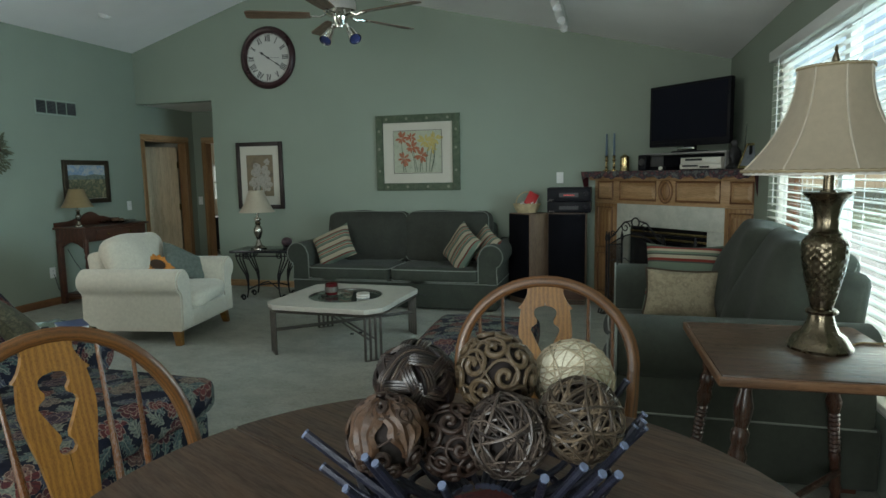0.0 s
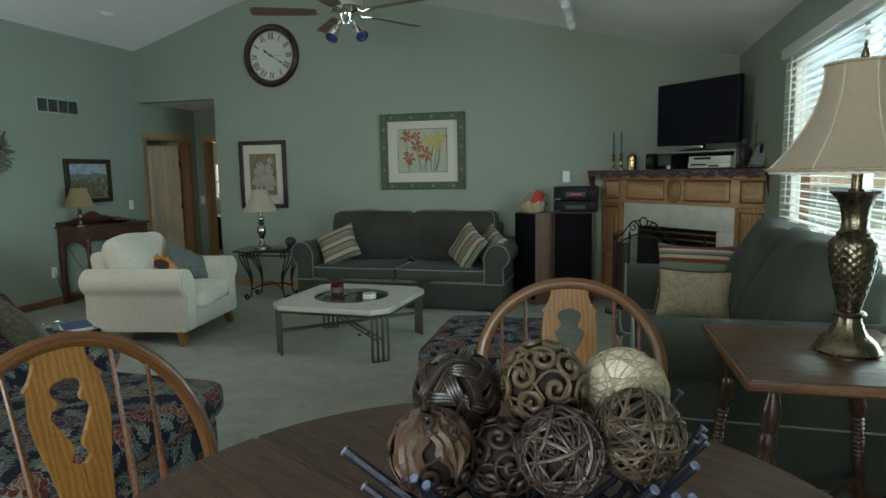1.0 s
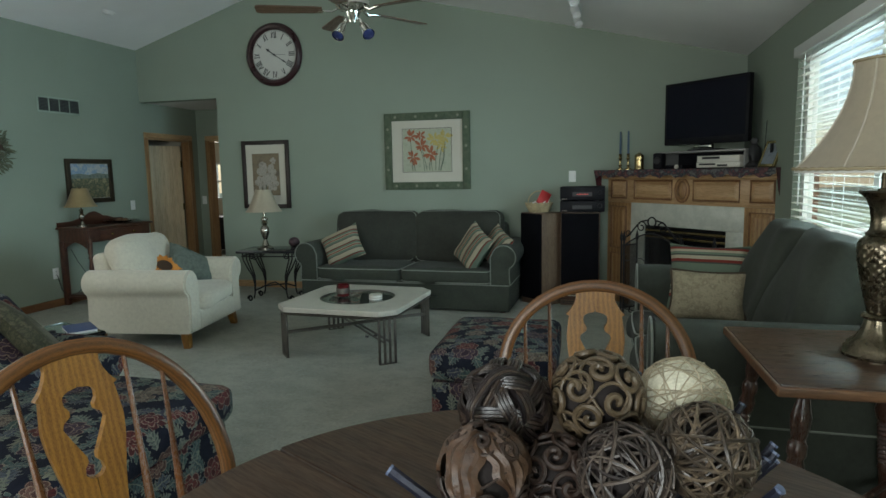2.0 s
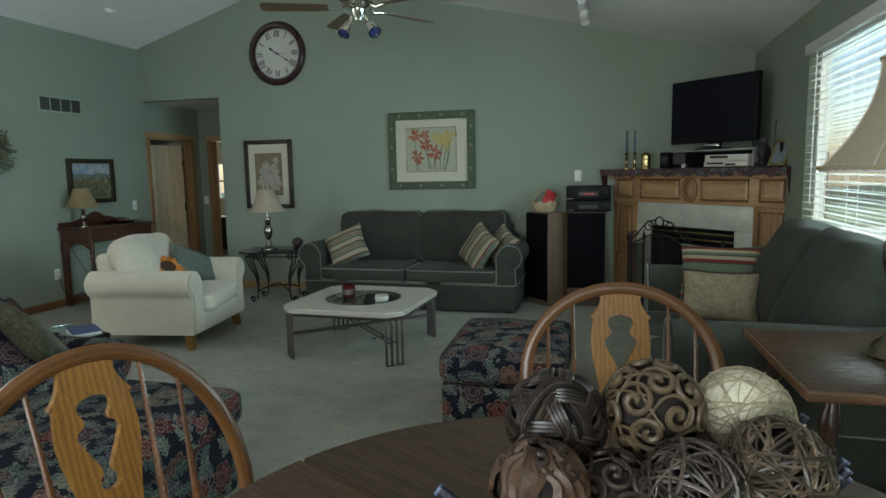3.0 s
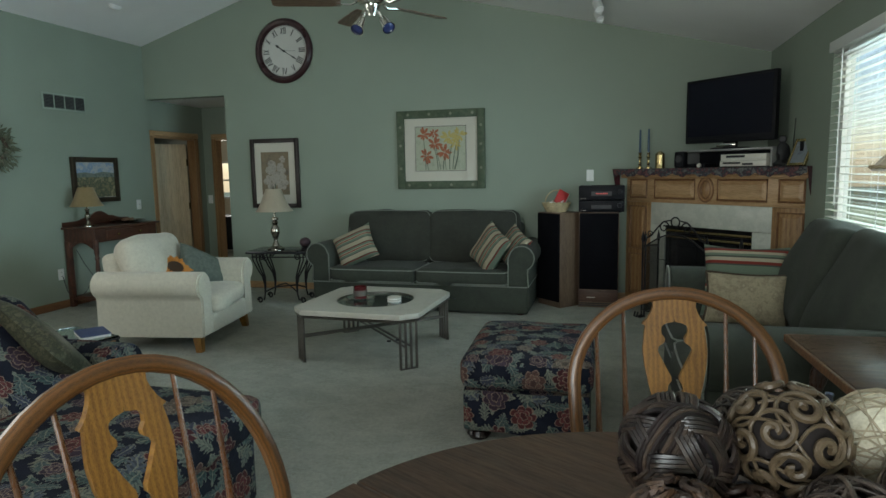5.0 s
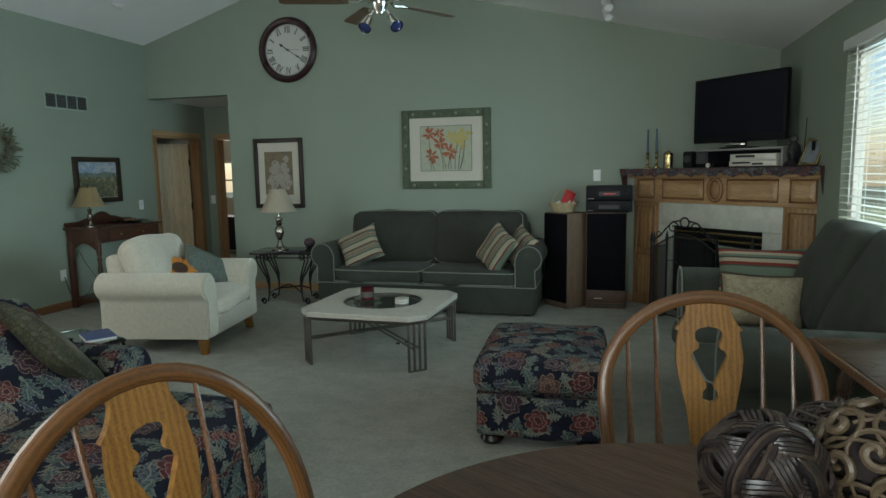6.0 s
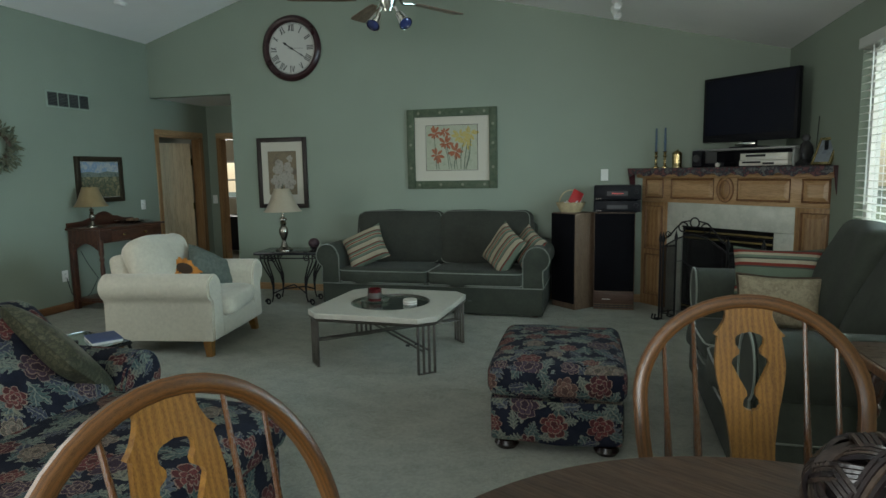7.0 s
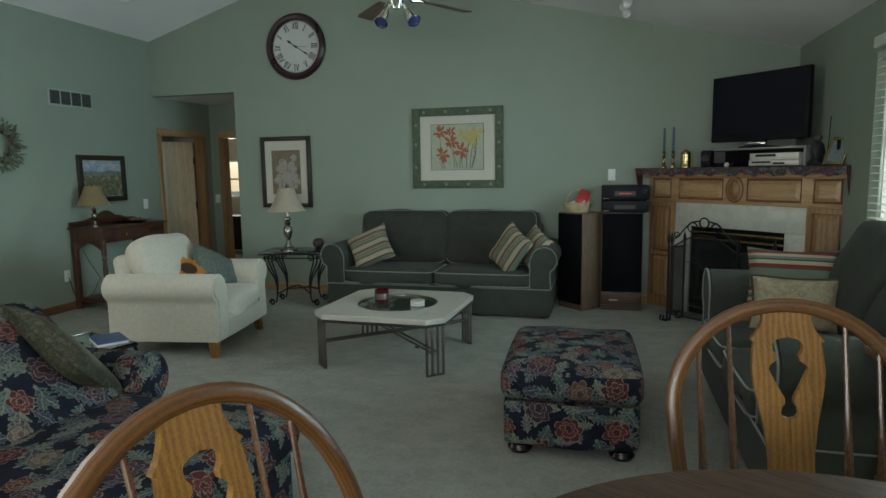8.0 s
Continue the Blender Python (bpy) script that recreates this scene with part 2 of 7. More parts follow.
def m_stripes(name, axis, stops, period, weave=500.0):
    """Woven stripes across one axis of the cloth."""
    m, t, p = nodes_of(name)
    v = coords(t)
    s = t.nodes.new("ShaderNodeSeparateXYZ")
    t.links.new(v, s.inputs[0])
    d = t.nodes.new("ShaderNodeMath")
    d.operation = "MULTIPLY_ADD"
    d.inputs[1].default_value, d.inputs[2].default_value = 1 / period, 50.0
    t.links.new(s.outputs[axis], d.inputs[0])
    f = t.nodes.new("ShaderNodeMath")
    f.operation = "FRACT"
    t.links.new(d.outputs[0], f.inputs[0])
    c = ramp(t, f.outputs[0], stops, "CONSTANT")
    w = noise_of(t, v, weave, 2)
    c = mixc(t, 0.5, c, ramp(t, w, [(0.3, (0.6, 0.6, 0.6)), (0.7, (1.35, 1.35, 1.35))]), "MULTIPLY")
    t.links.new(c, p.inputs["Base Color"])
    p.inputs["Roughness"].default_value = 0.9
    p.inputs["Specular IOR Level"].default_value = 0.15
    bump(t, p, w, 0.3, 0.004)
    return m


def m_blotch(name, cols, scale, warp=0.15, rough=0.8, fine=300.0, glossy=0.2, relief=0.2):
    """Irregular patches of several colours."""
    m, t, p = nodes_of(name)
    v = coords(t)
    a = noise_of(t, v, scale, 6, 0.65)
    k = len(cols)
    c = ramp(t, a, [(0.28 + 0.44 * i / max(1, k - 1), col) for i, col in enumerate(cols)])
    w = noise_of(t, v, fine, 3)
    c = mixc(t, 0.4, c, ramp(t, w, [(0.3, (0.65, 0.65, 0.65)), (0.7, (1.3, 1.3, 1.3))]), "MULTIPLY")
    t.links.new(c, p.inputs["Base Color"])
    p.inputs["Roughness"].default_value = rough
    p.inputs["Specular IOR Level"].default_value = glossy
    bump(t, p, a, relief, 0.006)
    return m


def m_glass(name, tint=(0.9, 0.95, 0.95), rough=0.0):
    m, t, p = nodes_of(name)
    p.inputs["Base Color"].default_value = (*tint, 1)
    p.inputs["Transmission Weight"].default_value = 1.0
    p.inputs["Roughness"].default_value = rough
    p.inputs["IOR"].default_value = 1.45
    return m


def m_glow(name, col, power):
    m, t, p = nodes_of(name)
    p.inputs["Base Color"].default_value = (*dim(col, 0.5), 1)
    p.inputs["Emission Color"].default_value = (*col, 1)
    p.inputs["Emission Strength"].default_value = power
    return m


WALL = m_wall("sage_wall_paint", (0.265, 0.31, 0.252))
CEIL = m_wall("ceiling_paint", (0.92, 0.90, 0.90))
CREAM = m_wall("cream_wall_paint", (0.62, 0.58, 0.47))
CARPET = m_carpet("sage_carpet", (0.39, 0.40, 0.33))
OAK = m_wood("honey_oak", (0.20, 0.095, 0.033), (0.42, 0.245, 0.11), "z", 7.0, 0.36, 0.25)
OAKX = m_wood("honey_oak_across", (0.29, 0.155, 0.06), (0.56, 0.36, 0.19), "x", 7.0, 0.36, 0.25)
OAKCH = m_wood("chair_oak", (0.11, 0.042, 0.006), (0.33, 0.155, 0.026), "z", 24.0, 0.40, 0.06, 5.0)
OAKDK = m_wood("chair_spindle_oak", (0.050, 0.019, 0.007), (0.15, 0.062, 0.023), "z", 14.0, 0.24, 0.5, 3.0)
OAKBOW = m_wood("chair_bow_oak", (0.030, 0.011, 0.003), (0.19, 0.078, 0.019), "uv", 34.0, 0.30, 0.25, 2.2)
OAKTRIM = m_wood("oak_trim", (0.13, 0.055, 0.022), (0.26, 0.125, 0.052), "y", 9.0, 0.42, 0.15)
DOORW = m_wood("birch_door", (0.66, 0.50, 0.31), (0.80, 0.66, 0.45), "z", 3.5, 0.45, 0.15)
WALNUT = m_wood("dark_table_wood", (0.017, 0.008, 0.0045), (0.078, 0.041, 0.022), "x", 6.0, 0.36, 0.15)
MAHOG = m_wood("mahogany", (0.026, 0.009, 0.006), (0.095, 0.034, 0.018), "y", 6.0, 0.33, 0.3)
ETOP = m_wood("brown_table_top", (0.032, 0.014, 0.008), (0.105, 0.054, 0.028), "x", 5.0, 0.28, 0.35)
ETEDGE = m_wood("worn_table_edge", (0.07, 0.03, 0.014), (0.22, 0.105, 0.048), "x", 12.0, 0.35, 0.3)
ETLEG = m_wood("turned_leg_wood", (0.022, 0.008, 0.005), (0.075, 0.03, 0.017), "z", 9.0, 0.25, 0.5)
SPKWOOD = m_wood("speaker_veneer", (0.10, 0.062, 0.040), (0.21, 0.14, 0.09), "z", 8.0, 0.5, 0.05)
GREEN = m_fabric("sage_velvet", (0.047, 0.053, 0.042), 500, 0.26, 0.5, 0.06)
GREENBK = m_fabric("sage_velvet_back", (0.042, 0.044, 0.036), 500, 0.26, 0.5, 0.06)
PIPING = m_fabric("pale_piping", (0.19, 0.205, 0.175), 400, 0.1, 0.2)
WHITE = m_fabric("ivory_twill", (0.50, 0.465, 0.375), 600, 0.05, 0.2)
FLORAL = m_floral("floral_tapestry")
OLIVE = m_blotch("olive_brocade", [(0.022, 0.024, 0.016), (0.075, 0.072, 0.044), (0.028, 0.030, 0.020), (0.10, 0.095, 0.06), (0.035, 0.036, 0.024)], 34, rough=0.5)
PLUSH = m_blotch("grey_green_plush", [(0.075, 0.092, 0.078), (0.15, 0.17, 0.145)], 30, rough=0.85)
CORD = m_blotch("straw_cushion_cloth", [(0.20, 0.165, 0.105), (0.36, 0.31, 0.21), (0.25, 0.21, 0.14), (0.42, 0.37, 0.26)], 22, rough=0.8, relief=1.0)
S_CREAM, S_SAGE, S_RED, S_DARK = (0.33, 0.29, 0.21), (0.12, 0.155, 0.115), (0.17, 0.03, 0.022), (0.055, 0.06, 0.05)
STRIPE = m_stripes("striped_cushion_cloth", 1, [(0, S_CREAM), (0.22, S_DARK), (0.27, S_SAGE), (0.45, S_CREAM), (0.5, S_RED), (0.58, S_CREAM), (0.64, S_SAGE), (0.8, S_RED), (0.86, S_DARK), (0.9, S_CREAM)], 0.13)
STRIPEW = m_stripes("broad_striped_cushion_cloth", 1, [(0, S_SAGE), (0.42, S_DARK), (0.46, S_RED), (0.54, S_CREAM), (0.64, S_DARK), (0.68, S_SAGE), (0.75, S_CREAM), (0.82, S_RED), (0.89, S_DARK), (0.93, S_SAGE)], 0.22)
IRON = m_plain("wrought_iron", (0.018, 0.018, 0.02), 0.5, 0.6, 0.3, 8, 90, 0.25)
BLACK = m_plain("black_plastic", (0.008, 0.008, 0.011), 0.45, 0, 0.1, 3, 100, 0.03, 0.14)
GRILLE = m_fabric("black_speaker_cloth", (0.003, 0.003, 0.005), 900, 0.1, 0.1, 0.0)
SCREEN = m_plain("tv_screen", (0.006, 0.006, 0.013), 0.22, 0, 0.03, 2, 50, 0, 0.22)
RISERG = m_plain("dull_silver_shelf", (0.30, 0.30, 0.29), 0.4, 0.2, 0.05, 3, 90, 0.02)
SILVER = m_plain("silver_plastic", (0.72, 0.70, 0.62), 0.32, 0.1, 0.05, 3, 90, 0.02)
STEEL = m_plain("brushed_steel", (0.17, 0.155, 0.14), 0.42, 1, 0.2, 8, 120, 0.05)
CHROME = m_plain("bright_nickel", (0.75, 0.74, 0.70), 0.12, 1, 0.06, 5, 60, 0.0)
PEWTER = m_plain("aged_pewter", (0.36, 0.335, 0.29), 0.24, 1, 0.3, 14, 140, 0.12)
BRASS = m_plain("polished_brass", (0.52, 0.40, 0.20), 0.24, 1, 0.2, 10, 90, 0.04)
BRONZE = m_plain("antique_bronze", (0.185, 0.155, 0.108), 0.27, 1, 0.35, 18, 120, 0.12)
SHADE = m_fabric("taupe_lampshade_cloth", (0.50, 0.44, 0.335), 900, 0.04, 0.08)
SHADE2 = m_fabric("tan_lampshade_cloth", (0.30, 0.225, 0.115), 900, 0.04, 0.08)
TRAVERT = m_blotch("cream_stone_top", [(0.36, 0.345, 0.30), (0.45, 0.43, 0.37), (0.40, 0.385, 0.33)], 9, rough=0.4, glossy=0.4, relief=0.05)
MARBLE = m_blotch("pale_marble", [(0.40, 0.41, 0.36), (0.54, 0.55, 0.48), (0.46, 0.47, 0.41), (0.58, 0.58, 0.52)], 6, rough=0.26, glossy=0.4, relief=0.02)
RUNNER = m_blotch("mantel_runner_cloth", [(0.015, 0.017, 0.025), (0.16, 0.16, 0.15), (0.02, 0.025, 0.035), (0.17, 0.07, 0.07), (0.10, 0.12, 0.11)], 26, rough=0.85)
WINE = m_fabric("wine_tassel_cloth", (0.06, 0.008, 0.012), 400)
PAINTW = m_plain("white_paint", (0.74, 0.74, 0.72), 0.4, 0, 0.03, 3, 80, 0.02)
BLINDW = m_plain("blind_slat_white", (0.84, 0.84, 0.80), 0.45, 0, 0.03, 3, 60, 0.02)


def see_through(m, colour, share):
    """Thin material that lets some light through."""
    t = m.node_tree
    thin = N(t, "ShaderNodeBsdfTranslucent", Color=(*colour, 1))
    mix = N(t, "ShaderNodeMixShader", Fac=share)
    t.links.new(t.nodes["Principled BSDF"].outputs[0], mix.inputs[1])
    t.links.new(thin.outputs[0], mix.inputs[2])
    t.links.new(mix.outputs[0], t.nodes["Material Output"].inputs["Surface"])


see_through(BLINDW, (0.85, 0.86, 0.80), 0.35)
see_through(SHADE, (0.70, 0.60, 0.44), 0.32)
see_through(SHADE2, (0.60, 0.45, 0.24), 0.25)
GLASS = m_glass("clear_glass")
TGLASS = m_glass("greenish_table_glass", (0.78, 0.90, 0.88))
SOOT = m_plain("firebox_soot", (0.008, 0.008, 0.009), 0.8, 0, 0.4, 8, 60, 0.3)
RED = m_plain("red_paper", (0.45, 0.03, 0.03), 0.4, 0, 0.05, 3, 60, 0.0)
BLUEWAX = m_plain("blue_wax", (0.035, 0.075, 0.13), 0.4, 0, 0.05, 4, 60, 0.02)
WICKER = m_plain("pale_wicker", (0.42, 0.34, 0.20), 0.7, 0, 0.3, 20, 120, 0.3)
PAPER = m_plain("white_paper", (0.70, 0.69, 0.64), 0.7, 0, 0.03, 3, 80, 0.02)
INK = m_plain("dark_ink", (0.02, 0.02, 0.022), 0.5, 0, 0.05, 3, 50, 0.0)
REDGLASS = m_plain("red_glass", (0.07, 0.006, 0.008), 0.08, 0, 0.2, 30, 60, 0.0)


# ---- geometry helpers ----
def link(name, bm, material, smooth=True):
    me = bpy.data.meshes.new(name)
    bm.normal_update()
    bm.to_mesh(me)
    bm.free()
    me.materials.append(material)
    if smooth:
        me.shade_smooth()
        me.set_sharp_from_angle(angle=radians(38))
    return me


def thing(name, label, category, m=None, group="", kind=""):
    ob = new(name)
    ob.empty_display_size = 0.1
    ob.matrix_world = m or Matrix()
    return tagged(ob, label, category, group, kind)


def part(name, bm, material, parent=None, label="", m=None, smooth=True):
    me = bm if isinstance(bm, bpy.types.Mesh) else link(name, bm, material, smooth)
    ob = new(name, me)
    if parent:
        ob.parent = parent
    if m:
        ob.matrix_local = m
    return tagged(ob, label) if label else ob


def single(name, bm, material, label, category, m=None, group="", kind="", smooth=True):
    ob = part(name, bm, material, None, "", None, smooth)
    if m:
        ob.matrix_world = m
    return tagged(ob, label, category, group, kind)


def BM():
    return bmesh.new()


def box(bm, c, s, bev=0.0, seg=2, m=None):
    mat = Matrix.LocRotScale(c, None, s)
    r = bmesh.ops.create_cube(bm, size=1, matrix=(m @ mat) if m else mat)
    if bev:
        es = list({e for v in r["verts"] for e in v.link_edges})
        bmesh.ops.bevel(bm, geom=es, offset=bev, segments=seg, affect="EDGES", profile=0.5)
    return bm


def boxb(x0, y0, z0, x1, y1, z1, bev=0.0, seg=2):
    return box(BM(), ((x0 + x1) / 2, (y0 + y1) / 2, (z0 + z1) / 2), (abs(x1 - x0), abs(y1 - y0), abs(z1 - z0)), bev, seg)


def ring_faces(bm, rings, closed_u=True, cap=True):
    vs = [[bm.verts.new(p) for p in ring] for ring in rings]
    n = len(vs[0])
    for a, b in zip(vs, vs[1:]):
        for i in range(n if closed_u else n - 1):
            j = (i + 1) % n
            bm.faces.new((a[i], a[j], b[j], b[i]))
    if cap:
        for ring, flip in ((vs[0], True), (vs[-1], False)):
            try:
                bm.faces.new(list(reversed(ring)) if flip else ring)
            except ValueError:
                pass
    return vs


def lathe(bm, prof, n=24, c=(0, 0, 0), wave=None):
    rings = []
    for r, z in prof:
        ring = []
        for i in range(n):
            a = 2 * math.pi * i / n
            k = r if wave is None else r * wave(a, z)
            ring.append((c[0] + k * math.cos(a), c[1] + k * math.sin(a), c[2] + z))
        rings.append(ring)
    ring_faces(bm, rings)
    return bm


def tube(bm, pts, r, n=6, closed=False, flat=1.0, taper=None):
    pts = [Vector(p) for p in pts]
    k = len(pts)
    up = Vector((0.12, 0.31, 0.94)).normalized()
    rings, ref = [], None
    for i, p in enumerate(pts):
        a = pts[(i - 1) % k] if closed else pts[max(0, i - 1)]
        b = pts[(i + 1) % k] if closed else pts[min(k - 1, i + 1)]
        d = (b - a).normalized()
        if ref is None:
            ref = up - d * up.dot(d)
            if ref.length < 0.05:
                ref = Vector((1, 0, 0)) - d * d.x
        ref = (ref - d * ref.dot(d)).normalized()
        s = d.cross(ref)
        rr = r * (taper(i / (k - 1)) if taper else 1)
        rings.append([p + ref * rr * flat * math.cos(2 * math.pi * j / n) + s * rr * math.sin(2 * math.pi * j / n) for j in range(n)])
    if closed:
        rings.append(rings[0])
    ring_faces(bm, rings, True, not closed)
    return bm


def arc(c, r, a0, a1, n, plane="xz", squash=1.0):
    out = []
    for i in range(n + 1):
        a = radians(a0 + (a1 - a0) * i / n)
        u, v = r * math.cos(a), r * squash * math.sin(a)
        out.append({"xz": (c[0] + u, c[1], c[2] + v), "xy": (c[0] + u, c[1] + v, c[2]), "yz": (c[0], c[1] + u, c[2] + v)}[plane])
    return out


def spiral(c, r0, r1, a0, turns, n, plane="xz"):
    out = []
    for i in range(n + 1):
        f = i / n
        a, r = radians(a0 + 360 * turns * f), r0 + (r1 - r0) * f
        u, v = r * math.cos(a), r * math.sin(a)
        out.append({"xz": (c[0] + u, c[1], c[2] + v), "yz": (c[0], c[1] + u, c[2] + v)}[plane])
    return out


def prism(bm, poly, depth, plane="xz", at=0.0):
    """A flat outline given in a plane, made solid."""
    put = {"xz": lambda u, v, w: (u, w, v), "xy": lambda u, v, w: (u, v, w), "yz": lambda u, v, w: (w, u, v)}[plane]
    rings = [[put(u, v, at) for u, v in poly], [put(u, v, at + depth) for u, v in poly]]
    ring_faces(bm, rings)
    bmesh.ops.recalc_face_normals(bm, faces=bm.faces[:])
    return bm


def pillow(w, h, t, pinch=0.10, n=14, sag=0.0, seed=0):
    """A stuffed cushion in the xy plane, thick in z, with drawn-out corners."""
    bm = BM()
    rnd = random.Random(seed)
    ph = [rnd.uniform(0, 6.28) for _ in range(4)]
    for side in (1, -1):
        grid = []
        for i in range(n + 1):
            row = []
            for j in range(n + 1):
                u, v = 2 * i / n - 1, 2 * j / n - 1
                k = 1 - pinch * (1 - (u * v) ** 2) * (max(abs(u), abs(v)) ** 3)
                th = max(0.0, (1 - u ** 4)) ** 0.5 * max(0.0, (1 - v ** 4)) ** 0.5
                wob = 1 + 0.07 * math.sin(3.1 * u + ph[0]) * math.cos(2.7 * v + ph[1]) + 0.035 * math.sin(7 * u + 5 * v + ph[2])
                row.append(bm.verts.new((w / 2 * u * k, h / 2 * v * k - sag * th, side * (t / 2) * th * wob)))
            grid.append(row)
        for i in range(n):
            for j in range(n):
                f = (grid[i][j], grid[i + 1][j], grid[i + 1][j + 1], grid[i][j + 1])
                bm.faces.new(f if side > 0 else tuple(reversed(f)))
    bmesh.ops.remove_doubles(bm, verts=bm.verts[:], dist=1e-5)
    return bm


def pad(cx, cy, cz, w, d, h, crown=0.03, rnd=0.045, n=12, seed=0, wob=0.006, crown_z=None):
    """A boxed upholstery cushion with rounded edges, a crowned top and slack cloth."""
    bm = box(BM(), (0, 0, 0), (w, d, h))
    bmesh.ops.subdivide_edges(bm, edges=bm.edges[:], cuts=n, use_grid_fill=True)
    rr = random.Random(seed)
    ph = [rr.uniform(0, 6.28) for _ in range(4)]
    for v in bm.verts:
        p = v.co
        inner = Vector((max(-w / 2 + rnd, min(w / 2 - rnd, p.x)), max(-d / 2 + rnd, min(d / 2 - rnd, p.y)), max(-h / 2 + rnd, min(h / 2 - rnd, p.z))))
        off = p - inner
        if off.length > 1e-6:
            p = inner + off.normalized() * min(rnd, max(abs(off.x), abs(off.y), abs(off.z)))
        fx, fy, fz = 1 - (2 * p.x / w) ** 2, 1 - (2 * p.y / d) ** 2, 1 - (2 * p.z / h) ** 2
        k = Vector((0, 0, 0))
        k.z = (2 * p.z / h) * (crown if crown_z is None else crown_z) * max(0, fx) * max(0, fy)
        k.y = (2 * p.y / d) * crown * 0.8 * max(0, fx) * max(0, fz)
        k.x = (2 * p.x / w) * crown * 0.4 * max(0, fy) * max(0, fz)
        s = wob * (math.sin(9 * p.x + ph[0]) * math.cos(7 * p.z + ph[1]) + 0.5 * math.sin(17 * p.x + 11 * p.y + ph[2]))
        v.co = p + k + Vector((0, s, s * 0.7))
    bmesh.ops.translate(bm, verts=bm.verts[:], vec=(cx, cy, cz))
    return bm


def seam_loop(w, d, r, bx, by, step=0.03):
    """A rounded rectangle in two axes whose sides bow outwards by bx and by."""
    pts = [p[:2] for p in loop_xy(w, d, r, 0)]
    out = []
    for i, p in enumerate(pts):
        q = pts[(i + 1) % len(pts)]
        n = max(1, int(math.hypot(q[0] - p[0], q[1] - p[1]) / step))
        for k in range(n):
            x, y = p[0] + (q[0] - p[0]) * k / n, p[1] + (q[1] - p[1]) * k / n
            fx, fy = max(0, 1 - (2 * x / w) ** 2), max(0, 1 - (2 * y / d) ** 2)
            out.append((x + 2 * x / w * bx * fy, y + 2 * y / d * by * fx))
    return out


def loop_xy(w, d, r, z, cx=0, cy=0, n=5):
    out = []
    for sx, sy, a0 in ((1, 1, 0), (-1, 1, 90), (-1, -1, 180), (1, -1, 270)):
        for i in range(n + 1):
            a = radians(a0 + 90 * i / n)
            out.append((cx + sx * (w / 2 - r) + r * math.cos(a), cy + sy * (d / 2 - r) + r * math.sin(a), z))
    return out


def loop_xz(w, h, r, y, cx=0, cz=0, n=5):
    return [(x, y, z) for x, z, _ in ((p[0], p[1], 0) for p in loop_xy(w, h, r, 0, cx, cz, n))]

# ---- the room ----
YB, YF = 6.685, -2.6
RIDGE_X, RIDGE_Z, ZL, ZR = -3.72, 3.60, 2.945, 2.433
HALL_X, HALL_Z, HALL_Y = -4.77, 2.31, 7.78
T = 0.12


def structure(name, bm, material, label, category, smooth=False):
    return single(name, bm, material, label, category, None, "", "structure", smooth)


structure("ground", boxb(-60, -60, -0.7, 60, 60, -0.5), m_carpet("lawn", (0.10, 0.13, 0.05)), "mown green lawn outside the house", "ground")
structure("floor", boxb(-9.2, YF - T, -0.12, XR + T, 10.3, 0.0), CARPET, "sage grey cut-pile carpet", "carpet")
slope_l = ZL + (HALL_X - XL) * (RIDGE_Z - ZL) / (RIDGE_X - XL)
back = prism(BM(), [(HALL_X, 0), (XR + T, 0), (XR + T, ZR - 0.029), (RIDGE_X, RIDGE_Z), (HALL_X, slope_l)], T, "xz", YB)
prism(back, [(XL - T, HALL_Z), (HALL_X, HALL_Z), (HALL_X, slope_l), (XL - T, ZL - 0.036)], T, "xz", YB)
structure("wall_back", back, WALL, "sage green painted gable wall with a hallway opening", "wall")
front = BM()
gable = [(XL - T, 2.1), (XR + T, 2.1), (XR + T, ZR - 0.029), (RIDGE_X, RIDGE_Z), (XL - T, ZL - 0.036)]
prism(front, gable, T, "xz", YF - T)
for x0, z0, x1, z1 in ((XL - T, 0, XR + T, 0.9), (XL - T, 0.9, -3.3, 2.1), (0.3, 0.9, XR + T, 2.1)):
    box(front, ((x0 + x1) / 2, YF - T / 2, (z0 + z1) / 2), (x1 - x0, T, z1 - z0))
structure("wall_front", front, WALL, "sage green wall with a wide window", "wall")
left = BM()
for y0, z0, y1, z1 in ((YF, 0, 0.7, ZL), (0.7, 0, 3.1, 0.9), (0.7, 2.1, 3.1, ZL), (3.1, 0, 6.775, ZL), (6.775, 1.875, 7.585, ZL), (7.585, 0, HALL_Y, ZL)):
    box(left, (XL - T / 2, (y0 + y1) / 2, (z0 + z1) / 2), (T, y1 - y0, z1 - z0))
structure("wall_left", left, WALL, "blue-green painted wall with a door opening", "wall")
WY0, WY1, WZ0, WZ1 = 2.35, 4.93, 0.33, 2.15
right = BM()
for y0, z0, y1, z1 in ((YF, 0, WY0, ZR), (WY0, 0, WY1, WZ0), (WY0, WZ1, WY1, ZR), (WY1, 0, YB, ZR)):
    box(right, (XR + T / 2, (y0 + y1) / 2, (z0 + z1) / 2), (T, y1 - y0, z1 - z0))
structure("wall_right", right, WALL, "sage green wall with a wide patio window", "wall")
ceil = BM()
for a, b in (((XL - T, ZL - 0.036), (RIDGE_X, RIDGE_Z)), ((RIDGE_X, RIDGE_Z), (XR + T, ZR - 0.029))):
    prism(ceil, [a, b, (b[0], b[1] + 0.15), (a[0], a[1] + 0.15)], YB - YF + 2 * T, "xz", YF - T)
structure("ceiling", ceil, CEIL, "white textured vaulted ceiling", "ceiling")

